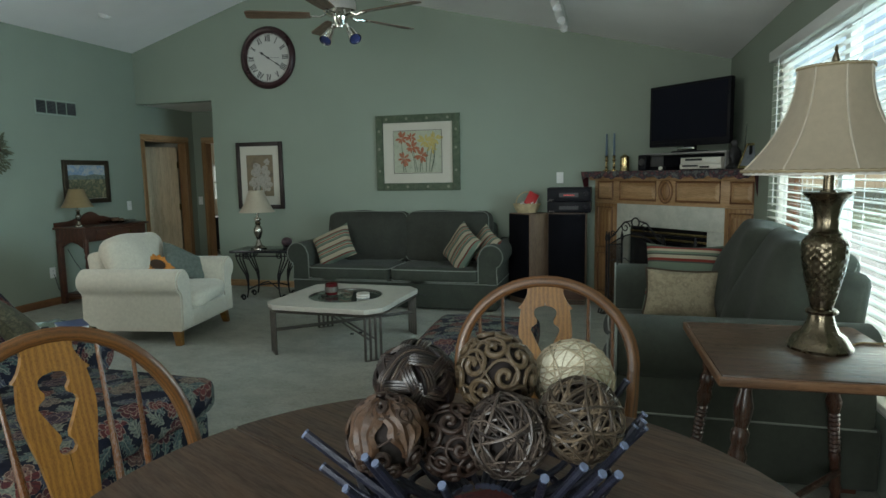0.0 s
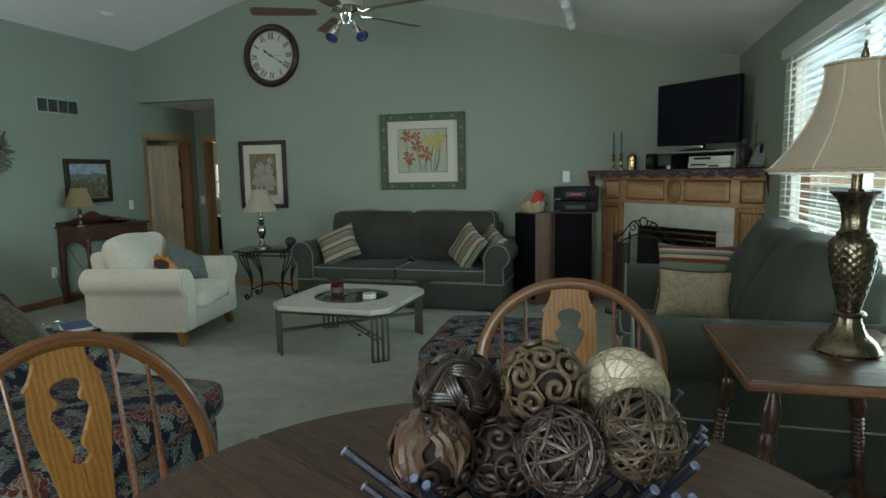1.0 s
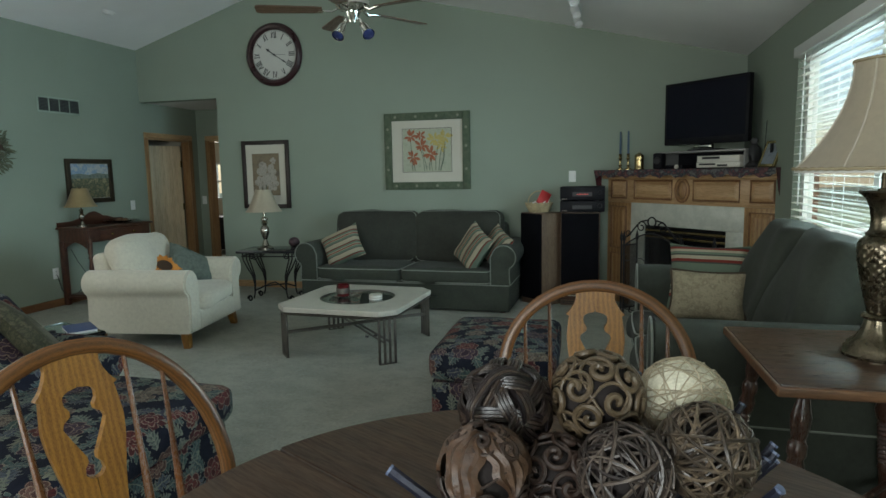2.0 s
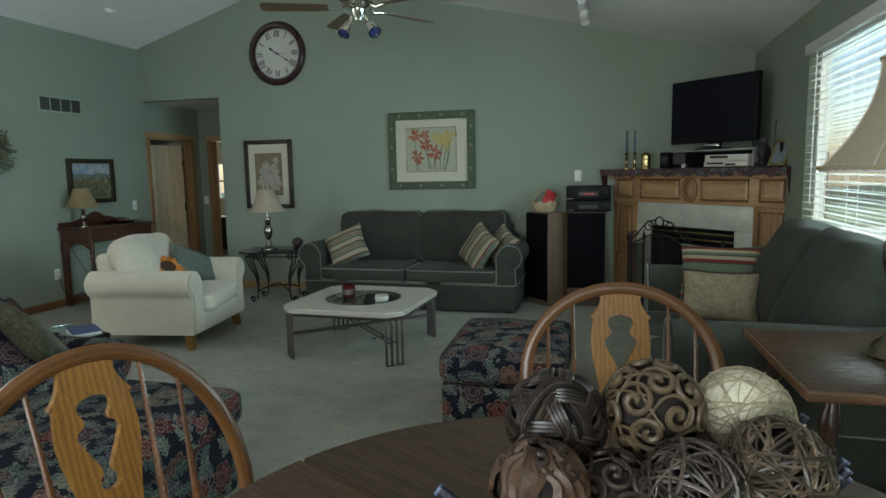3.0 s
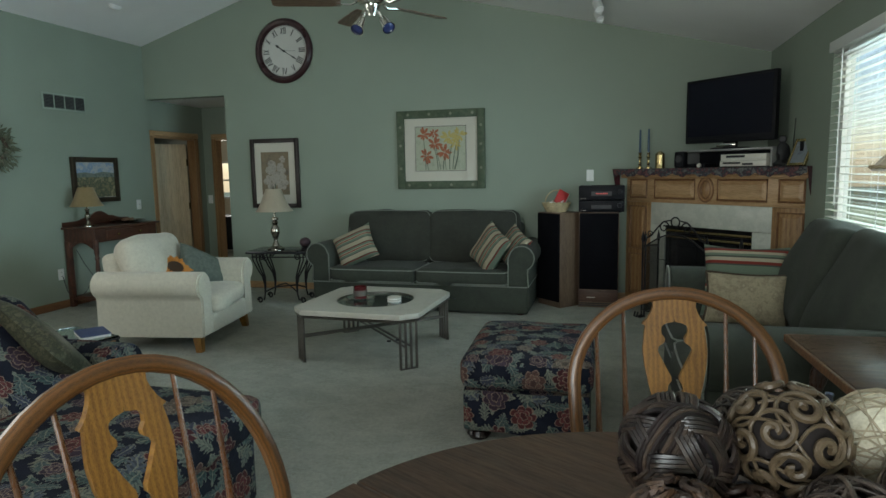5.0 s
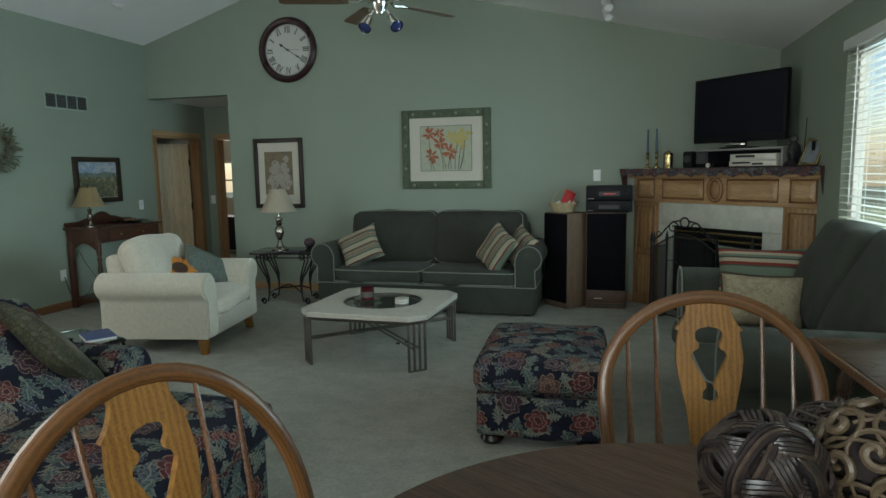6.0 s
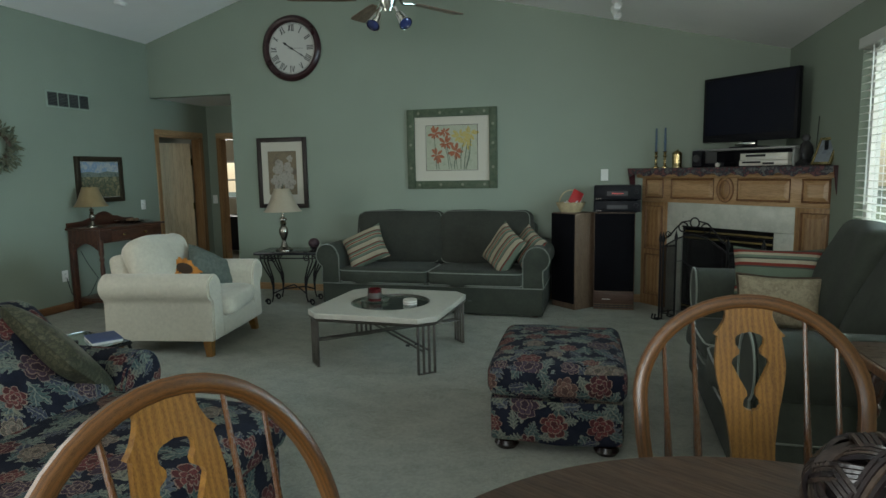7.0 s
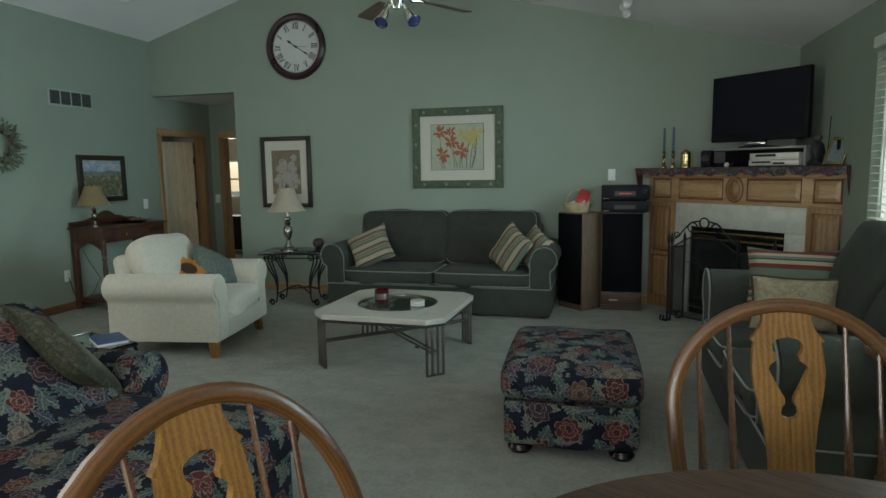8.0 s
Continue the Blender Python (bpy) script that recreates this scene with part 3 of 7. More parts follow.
# hallway and the rooms beyond it
structure("hall_ceiling", boxb(XL - T, YB + T, HALL_Z, HALL_X + 1.5, HALL_Y + T, HALL_Z + 0.1), CEIL, "flat white hallway ceiling", "ceiling")
structure("wall_hall_side", boxb(HALL_X + 1.4, YB + T, 0, HALL_X + 1.5, HALL_Y, HALL_Z), WALL, "sage green hallway wall", "wall")
hall_end = BM()
for x0, z0, x1, z1 in ((XL, 0, -5.685, HALL_Z), (-5.685, 1.89, -4.875, HALL_Z), (-4.875, 0, HALL_X + 1.5, HALL_Z)):
    box(hall_end, ((x0 + x1) / 2, HALL_Y + T / 2, (z0 + z1) / 2), (x1 - x0, T, z1 - z0))
structure("wall_hall_end", hall_end, WALL, "sage green hallway end wall with a doorway", "wall")
far = BM()
for x0, y0, z0, x1, y1, z1 in ((-9.2, 10.15, 0, -7.3, 10.25, 2.4), (-6.45, 10.15, 0, -4.2, 10.25, 2.4), (-7.3, 10.15, 0, -6.45, 10.25, 0.93), (-7.3, 10.15, 1.62, -6.45, 10.25, 2.4), (-9.3, 6.6, 0, -9.2, 10.25, 2.4), (-4.3, 7.9, 0, -4.2, 10.15, 2.4)):
    box(far, ((x0 + x1) / 2, (y0 + y1) / 2, (z0 + z1) / 2), (x1 - x0, y1 - y0, z1 - z0))
structure("wall_far_room", far, CREAM, "cream walls of the room beyond the hall", "wall")
structure("ceiling_side_room", boxb(-9.3, 6.5, 2.4, XL - T, 7.78, 2.5), CEIL, "white ceiling of the side room", "ceiling")
structure("ceiling_far_room", boxb(-9.3, 7.79, 2.4, -4.2, 10.25, 2.5), CEIL, "white ceiling of the far rooms", "ceiling")
structure("wall_side_room", boxb(-9.2, 6.5, 0, XL - T, 6.6, 2.4), CREAM, "cream wall of the side room", "wall")
structure("wall_between_rooms", boxb(-9.2, 7.66, 0, XL - T, 7.78, 2.4), CREAM, "cream wall between the two far rooms", "wall")

# trim
bb = lambda x0, y0, x1, y1: boxb(x0, y0, 0, x1, y1, 0.082, 0.006, 1)
structure("baseboard", bb(XL, YF, XL + 0.014, 6.69), OAKTRIM, "honey oak baseboard", "baseboard")
structure("baseboard", bb(HALL_X + 0.005, YB - 0.014, XR, YB), OAKX, "honey oak baseboard", "baseboard")
structure("baseboard", bb(XR - 0.014, WY1 + 0.1, XR, YB - 0.02), OAKTRIM, "honey oak baseboard", "baseboard")
structure("baseboard", bb(XL, 7.68, XL + 0.014, HALL_Y), OAKTRIM, "honey oak baseboard", "baseboard")


def door_casing(name, label, m):
    d = thing(name, label, "door frame", m, "", "structure")
    w, h = 0.81, 1.875
    for x in (-0.03, w + 0.03):
        part("jamb_casing", boxb(x - 0.034, -0.016, 0, x + 0.034, 0.0, h, 0.005, 1), OAK, d)
    part("head_casing", boxb(-0.064, -0.018, h, w + 0.064, 0.0, h + 0.066, 0.005, 1), OAKX, d)
    for x in (-0.008, w + 0.008):
        part("jamb", boxb(x - 0.010, 0.001, 0, x + 0.010, T, h - 0.002), OAK, d)
    part("head_jamb", boxb(0.002, 0.001, h - 0.02, w - 0.002, T, h - 0.001), OAKX, d)
    return d


door_1 = door_casing("door_1", "honey oak casing round a birch door standing ajar", pose(XL, 6.775, 0, 0, 0, 90))
leaf = part("door_leaf", boxb(-0.77, 0.0, 0.012, 0.0, 0.036, 1.80, 0.003, 1), DOORW, door_1, "flush birch veneer door, ajar", pose(0.785, T + 0.004, 0, 0, 0, -28))
for z in (0.25, 0.95, 1.55):
    part("hinge", boxb(-0.012, -0.01, z - 0.045, 0.006, 0.0, z + 0.045), BRASS, leaf, "brass hinge")
knob = lathe(BM(), [(0.001, 0), (0.026, 0.002), (0.026, 0.008), (0.011, 0.012), (0.011, 0.03), (0.024, 0.042), (0.026, 0.055), (0.015, 0.066), (0.001, 0.068)], 14)
part("door_knob", knob, BRASS, leaf, "round brass knob", pose(-0.70, 0, 0.93, 90, 0, 0))
door_casing("door_2", "dark oak casing of the doorway to the far room", pose(-5.685, HALL_Y, 0))
cab = thing("sideboard", "dark low cabinet in the far room", "cabinet", pose(-6.7, 9.7, 0))
part("body", boxb(-0.5, -0.25, 0.08, 0.5, 0.25, 0.62, 0.01), BLACK, cab)
part("top", boxb(-0.53, -0.27, 0.62, 0.53, 0.27, 0.66, 0.008), BLACK, cab)
for x in (-0.42, 0.42):
    part("foot", boxb(x - 0.04, -0.2, 0, x + 0.04, 0.2, 0.08), BLACK, cab)
w2 = thing("window_2", "small white framed window in the far room", "window", pose(-6.875, 10.15, 0.93), "", "structure")
for x0, z0, x1, z1 in ((-0.425, 0, -0.39, 0.69), (0.39, 0, 0.425, 0.69), (-0.39, 0, 0.39, 0.035), (-0.39, 0.655, 0.39, 0.69), (-0.39, 0.33, 0.39, 0.36)):
    part("window_frame", boxb(x0, 0.0, z0, x1, 0.06, z1), PAINTW, w2)
pane2 = part("pane", boxb(-0.39, 0.028, 0.035, 0.39, 0.033, 0.33), GLASS, w2)
pane2.visible_shadow = False
pane3 = part("pane", boxb(-0.39, 0.028, 0.36, 0.39, 0.033, 0.655), GLASS, w2)
pane3.visible_shadow = False

# ---- patio window with blinds ----
win = thing("window_1", "white framed patio window behind horizontal blinds", "window", pose(XR, 0, 0), "", "structure")
posts = (WY0, 3.58, WY1 - 0.07)
for y in posts:
    part("window_frame", boxb(0.055, y, WZ0 + 0.07, 0.115, y + 0.07, WZ1 - 0.07), PAINTW, win)
for z in (WZ0, WZ1 - 0.07):
    part("window_frame", boxb(0.055, WY0, z, 0.115, WY1, z + 0.07), PAINTW, win)
for a, b in zip(posts, posts[1:]):
    g = part("pane", boxb(0.084, a + 0.07, WZ0 + 0.07, 0.090, b, WZ1 - 0.07), GLASS, win)
    g.visible_shadow = False
window_3 = thing("window_3", "white framed wide window at the end of the room", "window", pose(-1.5, YF, 0.9), "", "structure")
for x in (-1.8, -0.62, 0.56, 1.74):
    part("window_frame", boxb(x, -0.10, 0, x + 0.06, -0.04, 1.2), PAINTW, window_3)

window_4 = thing("window_4", "white framed window in the left wall", "window", pose(XL, 1.9, 0.9), "", "structure")
for y in (-1.2, -0.03, 1.14):
    part("window_frame", boxb(-0.10, y, 0, -0.04, y + 0.06, 1.2), PAINTW, window_4)

blind = thing("window_blind", "white two-inch horizontal blind, lowered with slats open", "blind", pose(XR + 0.020, 0, 0))
valance = boxb(-0.062, 2.33, 2.108, -0.0215, 4.895, 2.178, 0.006)
part("head_rail", boxb(-0.026, WY0 + 0.01, 2.105, 0.026, WY1 - 0.02, 2.145, 0.003), PAINTW, blind)
part("valance", valance, PAINTW, blind, "white valance board over the blind")
slat = BM()
ring_faces(slat, [[(-0.024 + 0.012 * i, y, 0.003 * math.sin(math.pi * i / 4) + dz) for dz, rng in ((0.0, range(5)), (-0.0025, range(4, -1, -1))) for i in rng] for y in (2.37, 2.6, 3.1, 3.6, 4.1, 4.5, WY1 - 0.02)])
slat_mesh = link("slat", slat, BLINDW)
nsl = 36
for i in range(nsl):
    z = 0.38 + (2.085 - 0.38) * i / (nsl - 1)
    part("slat", slat_mesh, None, blind, "", pose(0, 0.0, z, 0, -3 + random.uniform(-1.5, 1.5), random.uniform(-0.05, 0.05)))
part("bottom_rail", boxb(-0.026, 2.37, 0.338, 0.026, WY1 - 0.02, 0.355, 0.004), BLINDW, blind)
for y in (2.45, 3.25, 4.05, 4.62):
    for x in (-0.027, 0.027):
        part("ladder_cord", tube(BM(), [(x, y, 0.34), (x, y, 2.11)], 0.0016, 5), PAINTW, blind)
part("tilt_wand", tube(BM(), [(-0.04, 4.70, 1.1), (-0.04, 4.70, 2.11)], 0.004, 6), PAINTW, blind)
deck = thing("brick_pier", "red-brown brick pier outside the window", "wall", pose(1.75, 7.15, -0.5))
part("pier", boxb(-0.15, -0.6, 0, 0.02, -0.38, 2.0), m_blotch("weathered_brick", [(0.16, 0.07, 0.045), (0.24, 0.11, 0.07), (0.13, 0.06, 0.04)], 12, rough=0.85), deck)
def m_hazy(name, a, b, power):
    m, t, p = nodes_of(name)
    c = ramp(t, noise_of(t, coords(t), 0.6, 3), [(0.35, a), (0.65, b)])
    t.links.new(c, p.inputs["Base Color"])
    t.links.new(c, p.inputs["Emission Color"])
    p.inputs["Emission Strength"].default_value = power
    return m


structure("backdrop", boxb(12, -20, -0.6, 12.2, 30, 10), m_hazy("bright_haze", (0.86, 0.94, 0.80), (1.0, 1.0, 0.88), GLOW), "bright hazy sky and distance beyond the window", "backdrop")
structure("patio", boxb(XR + T, -4, -0.5, 11.8, 16, -0.06), m_plain("pale_concrete", (0.5, 0.49, 0.46), 0.8, 0, 0.1, 2, 40, 0.1), "pale concrete patio outside the window", "patio")


# ---- upholstery ----
def rolled_arm(side, W, D, aw, h, cloth, parent, z0, piping=True, front=0.0):
    """A scroll arm along y; side is 1 or -1."""
    R = aw * 0.56
    x_in = W / 2 - aw
    cx, cz = W / 2 - R + 0.035, h - R
    prof = [(x_in, z0), (x_in, cz)]
    prof += [(cx + R * math.cos(radians(a)), cz + R * math.sin(radians(a))) for a in range(165, -66, -15)]
    prof += [(W / 2 - 0.028, cz - R * 1.15), (W / 2 - 0.02, z0)]
    prof = [(side * u, v) for u, v in prof]
    bm = prism(BM(), prof, D, "xz", -D / 2 + front)
    es = [e for e in bm.edges if abs(e.verts[0].co.y - e.verts[1].co.y) < 1e-6 and len(e.link_faces) == 2 and min(len(f.verts) for f in e.link_faces) < 5]
    bmesh.ops.bevel(bm, geom=es, offset=0.014, segments=2, affect="EDGES")
    arm = part("arm", bm, cloth, parent)
    if piping:
        y = -D / 2 + front - 0.001
        part("piping", tube(BM(), [(u, y, v) for u, v in prof], 0.0055, 6), PIPING, arm, "pale piping round the arm")
    return arm


def couch(name, label, category, m, W, D, H, aw, ah, n, seat_z=0.41, cloth=None, back_cloth=None, piping=True, tilt=12, slack=0.006, deep=0.17, z_low=0.035, back_h=None, wide=0.0, whole_side=False, dome=0.02, plump=0.06):
    s = thing(name, label, category, m)
    seat_t = 0.145
    base_z = seat_z - seat_t
    inner = W - 2 * aw
    part("skirt", box(BM(), (0, 0.01, (base_z + z_low) / 2), (inner + 0.04 if whole_side else W - 0.05, D - 0.03, base_z - z_low), 0.02, 3), cloth, s)
    part("deck", box(BM(), (0, 0.05, base_z - 0.025), (inner + 0.04, D - 0.15, 0.04), 0.01), cloth, s)
    if piping:
        part("piping", tube(BM(), [(-W / 2 + 0.03, -D / 2 + 0.018, base_z - 0.003), (W / 2 - 0.03, -D / 2 + 0.018, base_z - 0.003)], 0.0055, 6), PIPING, s, "pale piping along the skirt")
        for sx in (-1, 1):
            part("piping", tube(BM(), [(sx * (W / 2 - 0.022), -D / 2 + 0.03, base_z - 0.003), (sx * (W / 2 - 0.022), D / 2 - 0.03, base_z - 0.003)], 0.0055, 6), PIPING, s, "pale piping along the skirt")
    for sx in (-1, 1):
        rolled_arm(sx, W, D - 0.06, aw, ah, cloth, s, z_low if whole_side else base_z - 0.004, piping)
    hf = (back_h or H - 0.10) - base_z
    bk = box(BM(), (0, 0, 0), (inner + 0.1, 0.16, hf), 0.05, 3, Matrix.Translation((0, D / 2 - 0.11, base_z + hf / 2)) @ pose(0, 0, 0, -6))
    part("back_frame", bk, cloth, s)
    for sx in (-1, 1):
        for sy in (-1, 1):
            part("foot", boxb(sx * (W / 2 - 0.1) - 0.03, sy * (D / 2 - 0.1) - 0.03, 0, sx * (W / 2 - 0.1) + 0.03, sy * (D / 2 - 0.1) + 0.03, 0.045, 0.006), MAHOG, s, "dark wooden foot")
    cw = inner / n
    for i in range(n):
        cx = -inner / 2 + cw * (i + 0.5)
        d = D - 0.30
        cu = part("seat_cushion", pad(cx, -D / 2 + d / 2 - 0.005, base_z + seat_t / 2, cw - 0.012, d, seat_t, 0.022, 0.045, 12, 11 + i, slack), cloth, s)
        if piping:
            for zp in (seat_t - 0.016, 0.016):
                part("piping", tube(BM(), [(cx + x, -D / 2 + d / 2 - 0.005 + y, base_z + zp) for x, y in seam_loop(cw - 0.022, d - 0.010, 0.05, 0.005, 0.010)], 0.0055, 6, True), PIPING, cu, "pale piping")
        hb = H - seat_z + 0.03
        mb = Matrix.Translation((cx, D / 2 - 0.26, seat_z - 0.015 + hb / 2)) @ pose(0, 0, 0, -tilt)
        bmk = pad(0, 0, 0, cw - 0.006 + wide, deep, hb, 0.045, plump, 13, 31 + i, slack * 1.3, dome)
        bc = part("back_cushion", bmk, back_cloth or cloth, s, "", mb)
        if piping and deep <= 0.2:
            part("piping", tube(BM(), [(x, -deep / 2 + 0.022, z) for x, z in seam_loop(cw - 0.018, hb - 0.012, 0.06, 0.008, 0.010)], 0.004, 6, True), PIPING, bc, "pale piping")
        elif piping:
            for yp in (deep * 0.12, deep / 2 - 0.03):
                part("piping", tube(BM(), [(x, yp, z) for x, z in seam_loop(cw - 0.018, hb - 0.012, 0.06, 0.008, 0.010)], 0.004, 6, True), PIPING, bc, "pale piping")
    return s


def cushion(label, m, w, h, t, cloth, seed, name="throw_pillow", trim=None, pinch=0.09):
    p = thing(name, label, "pillow", m)
    part("cover", pillow(w, h, t, pinch, 16, 0.0, seed), cloth, p)
    if trim:
        rim = []
        for i in range(64):
            f = i / 16
            k, u = int(f), 2 * (f - int(f)) - 1
            x, y = ((u, -1), (1, u), (-u, 1), (-1, -u))[k % 4]
            q = 1 - pinch * (1 - (x * y) ** 2) * max(abs(x), abs(y)) ** 3
            rim.append((w / 2 * x * q, h / 2 * y * q, 0))
        part("fringe", tube(BM(), rim, 0.009, 6, True), trim, p, "corded dark edge")
    return p


def edge_on(c, up, across):
    """A pose whose y axis runs along up and whose x axis lies towards across."""
    y = Vector(up).normalized()
    z = Vector(across).cross(y).normalized()
    x = y.cross(z)
    m = Matrix((x, y, z)).transposed().to_4x4()
    m.translation = Vector(c)
    return m


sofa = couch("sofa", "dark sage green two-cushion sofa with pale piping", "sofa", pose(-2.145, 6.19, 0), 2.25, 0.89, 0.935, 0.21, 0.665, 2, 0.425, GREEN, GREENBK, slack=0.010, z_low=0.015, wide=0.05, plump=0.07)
cushion("striped cream and red throw pillow on the sofa", edge_on((-2.85, 5.97, 0.61), (-0.42, 0.34, 0.84), (0.92, 0.10, 0.32)), 0.44, 0.38, 0.15, STRIPE, 3)
cushion("striped cream and red throw pillow on the sofa", edge_on((-1.43, 5.93, 0.615), (-0.62, 0.62, 0.48), (0.42, 0.05, 0.90)), 0.43, 0.38, 0.15, STRIPE, 4)
cushion("striped cream and red throw pillow behind another", edge_on((-1.23, 6.06, 0.625), (-0.62, 0.62, 0.48), (0.50, 0.10, 0.86)), 0.36, 0.32, 0.12, STRIPE, 5)

loveseat = couch("loveseat", "dark sage green loveseat with pale piping, by the window", "loveseat", pose(0.57, 3.545, 0, 0, 0, -90), 1.80, 1.08, 1.02, 0.25, 0.725, 2, 0.45, GREEN, GREEN, tilt=20, slack=0.018, deep=0.30, dome=0.02, plump=0.07)
cushion("sage pillow with red and cream stripes on the loveseat", pose(0.47, 4.08, 0.675, 76, 0, -14), 0.47, 0.44, 0.16, STRIPEW, 6)
cushion("straw-coloured pillow with dark corded edge on the loveseat", pose(0.45, 3.92, 0.60, 72, 0, -14), 0.44, 0.31, 0.13, CORD, 7, trim=m_fabric("brown_cord", (0.06, 0.045, 0.03), 300))

armchair = couch("armchair", "ivory upholstered armchair with rolled arms", "armchair", pose(-3.825, 4.47, 0, 0, 0, 99), 0.96, 0.94, 0.86, 0.19, 0.632, 1, 0.43, WHITE, WHITE, False, 22, 0.015, 0.24, 0.125, 0.76, 0.12, True, 0.02, 0.10)
for ob in [o for o in armchair.children if o.name.startswith("foot")]:
    bpy.data.objects.remove(ob)
for sx in (-1, 1):
    for sy in (-1, 1):
        bm = BM()
        ring_faces(bm, [[(sx * (0.40 + dx) + a * r, sy * (0.36 + dx) + b * r, z) for a, b in ((-1, -1), (1, -1), (1, 1), (-1, 1))] for r, z, dx in ((0.024, 0, 0.02), (0.033, 0.13, 0.0))])
        part("leg", bm, OAKCH, armchair, "tapered honey oak leg")
cushion("grey-green plush pillow on the armchair", pose(-3.76, 4.70, 0.575, 52, 30, 60), 0.46, 0.32, 0.14, PLUSH, 10)
sunf = thing("sunflower_pillow", "round orange sunflower pillow lying on the armchair", "pillow", pose(-3.83, 4.42, 0.570, 40, 0, 66))
part("cover", lathe(BM(), [(0.001, -0.05), (0.07, -0.045), (0.115, -0.015), (0.12, 0.01), (0.10, 0.045), (0.06, 0.06), (0.001, 0.062)], 24), m_plain("orange_pillow_cloth", (0.42, 0.15, 0.03), 0.85, 0, 0.2), sunf)
for i in range(18):
    a = 2 * math.pi * i / 18
    bm = BM()
    ring_faces(bm, [[(0.065 + 0.085 * f, s * 0.022 * math.sin(math.pi * min(1, f * 0.85 + 0.1)), 0.066 - 0.018 * f + dz) for s, dz in ((-1, 0), (0, 0.006), (1, 0), (0, -0.004))] for f in (0, 0.35, 0.7, 1.0)])
    part("petal", bm, m_plain("orange_petal", (0.55, 0.20, 0.03), 0.8) if i == 0 else bpy.data.materials["orange_petal"], sunf, "", pose(0, 0, 0, 0, 0, math.degrees(a)))
part("seed_head", lathe(BM(), [(0.001, 0.056), (0.072, 0.056), (0.066, 0.066), (0.03, 0.072), (0.001, 0.072)], 20), m_plain("brown_seed_head", (0.05, 0.025, 0.012), 0.9, 0, 0.4, 30, 200, 0.4), sunf)

# floral armchair and ottoman
chintz = thing("floral_armchair", "deep lounge chair in dark floral tapestry with a reclined back", "armchair", pose(-2.30, 1.72, 0, 0, 0, 90))
part("base", box(BM(), (0, 0.07, 0.185), (0.96, 1.34, 0.29), 0.025, 3), FLORAL, chintz)
part("seat_cushion", pad(0, -0.17, 0.415, 0.99, 0.95, 0.17, 0.018, 0.06, 14, 8, 0.005), FLORAL, chintz)
for sx in (-1, 1):
    rolled_arm(sx, 1.40, 0.64, 0.21, 0.615, FLORAL, chintz, 0.05, False, 0.45)
part("back_frame", box(BM(), (0, 0, 0), (0.94, 0.14, 0.62), 0.05, 3, Matrix.Translation((0, 0.60, 0.50)) @ pose(0, 0, 0, -34)), FLORAL, chintz)
part("back_cushion", pad(0, 0, 0, 0.92, 0.22, 0.62, 0.04, 0.08, 14, 9, 0.006, 0.02), FLORAL, chintz, "", Matrix.Translation((0, 0.38, 0.61)) @ pose(0, 0, 0, -47))
for sx in (-1, 1):
    for y in (-0.52, 0.62):
        part("foot", boxb(sx * 0.40 - 0.03, y - 0.03, 0, sx * 0.40 + 0.03, y + 0.03, 0.045, 0.006), MAHOG, chintz, "dark wooden foot")
cushion("olive brocade pillow leaning in the floral armchair", edge_on((-2.62, 2.11, 0.655), (-0.80, 0.10, 0.45), (-0.74, 0.66, -0.16)), 0.44, 0.46, 0.12, OLIVE, 14)
BUN = m_plain("dark_turned_wood", (0.013, 0.007, 0.006), 0.25, 0, 0.2, 12, 80, 0.03)
ott = thing("ottoman", "boxy ottoman in dark floral tapestry on bun feet", "ottoman", pose(-0.724, 3.436, 0, 0, 0, 2))
part("base", pad(0, 0, 0.160, 0.64, 0.84, 0.23, 0.006, 0.03, 12, 3, 0.005), FLORAL, ott)
part("lid", pad(0, 0, 0.352, 0.66, 0.86, 0.165, 0.028, 0.05, 14, 5, 0.005), FLORAL, ott)
for x in (-0.24, 0.24):
    for y in (-0.36, 0.36):
        part("bun_foot", lathe(BM(), [(0.02, 0), (0.05, 0.006), (0.062, 0.025), (0.052, 0.048), (0.03, 0.056)], 18, (x, y, 0)), BUN, ott, "dark turned bun foot")

# ---- coffee table ----
ct = thing("coffee_table", "square cream stone coffee table with inset glass and metal legs", "coffee table", pose(-2.06, 4.49, 0, 0, 0, -2))
h, ch = 0.487, 0.105
octo = [(-h + ch, -h), (h - ch, -h), (h, -h + ch), (h, h - ch), (h - ch, h), (-h + ch, h), (-h, h - ch), (-h, -h + ch)]


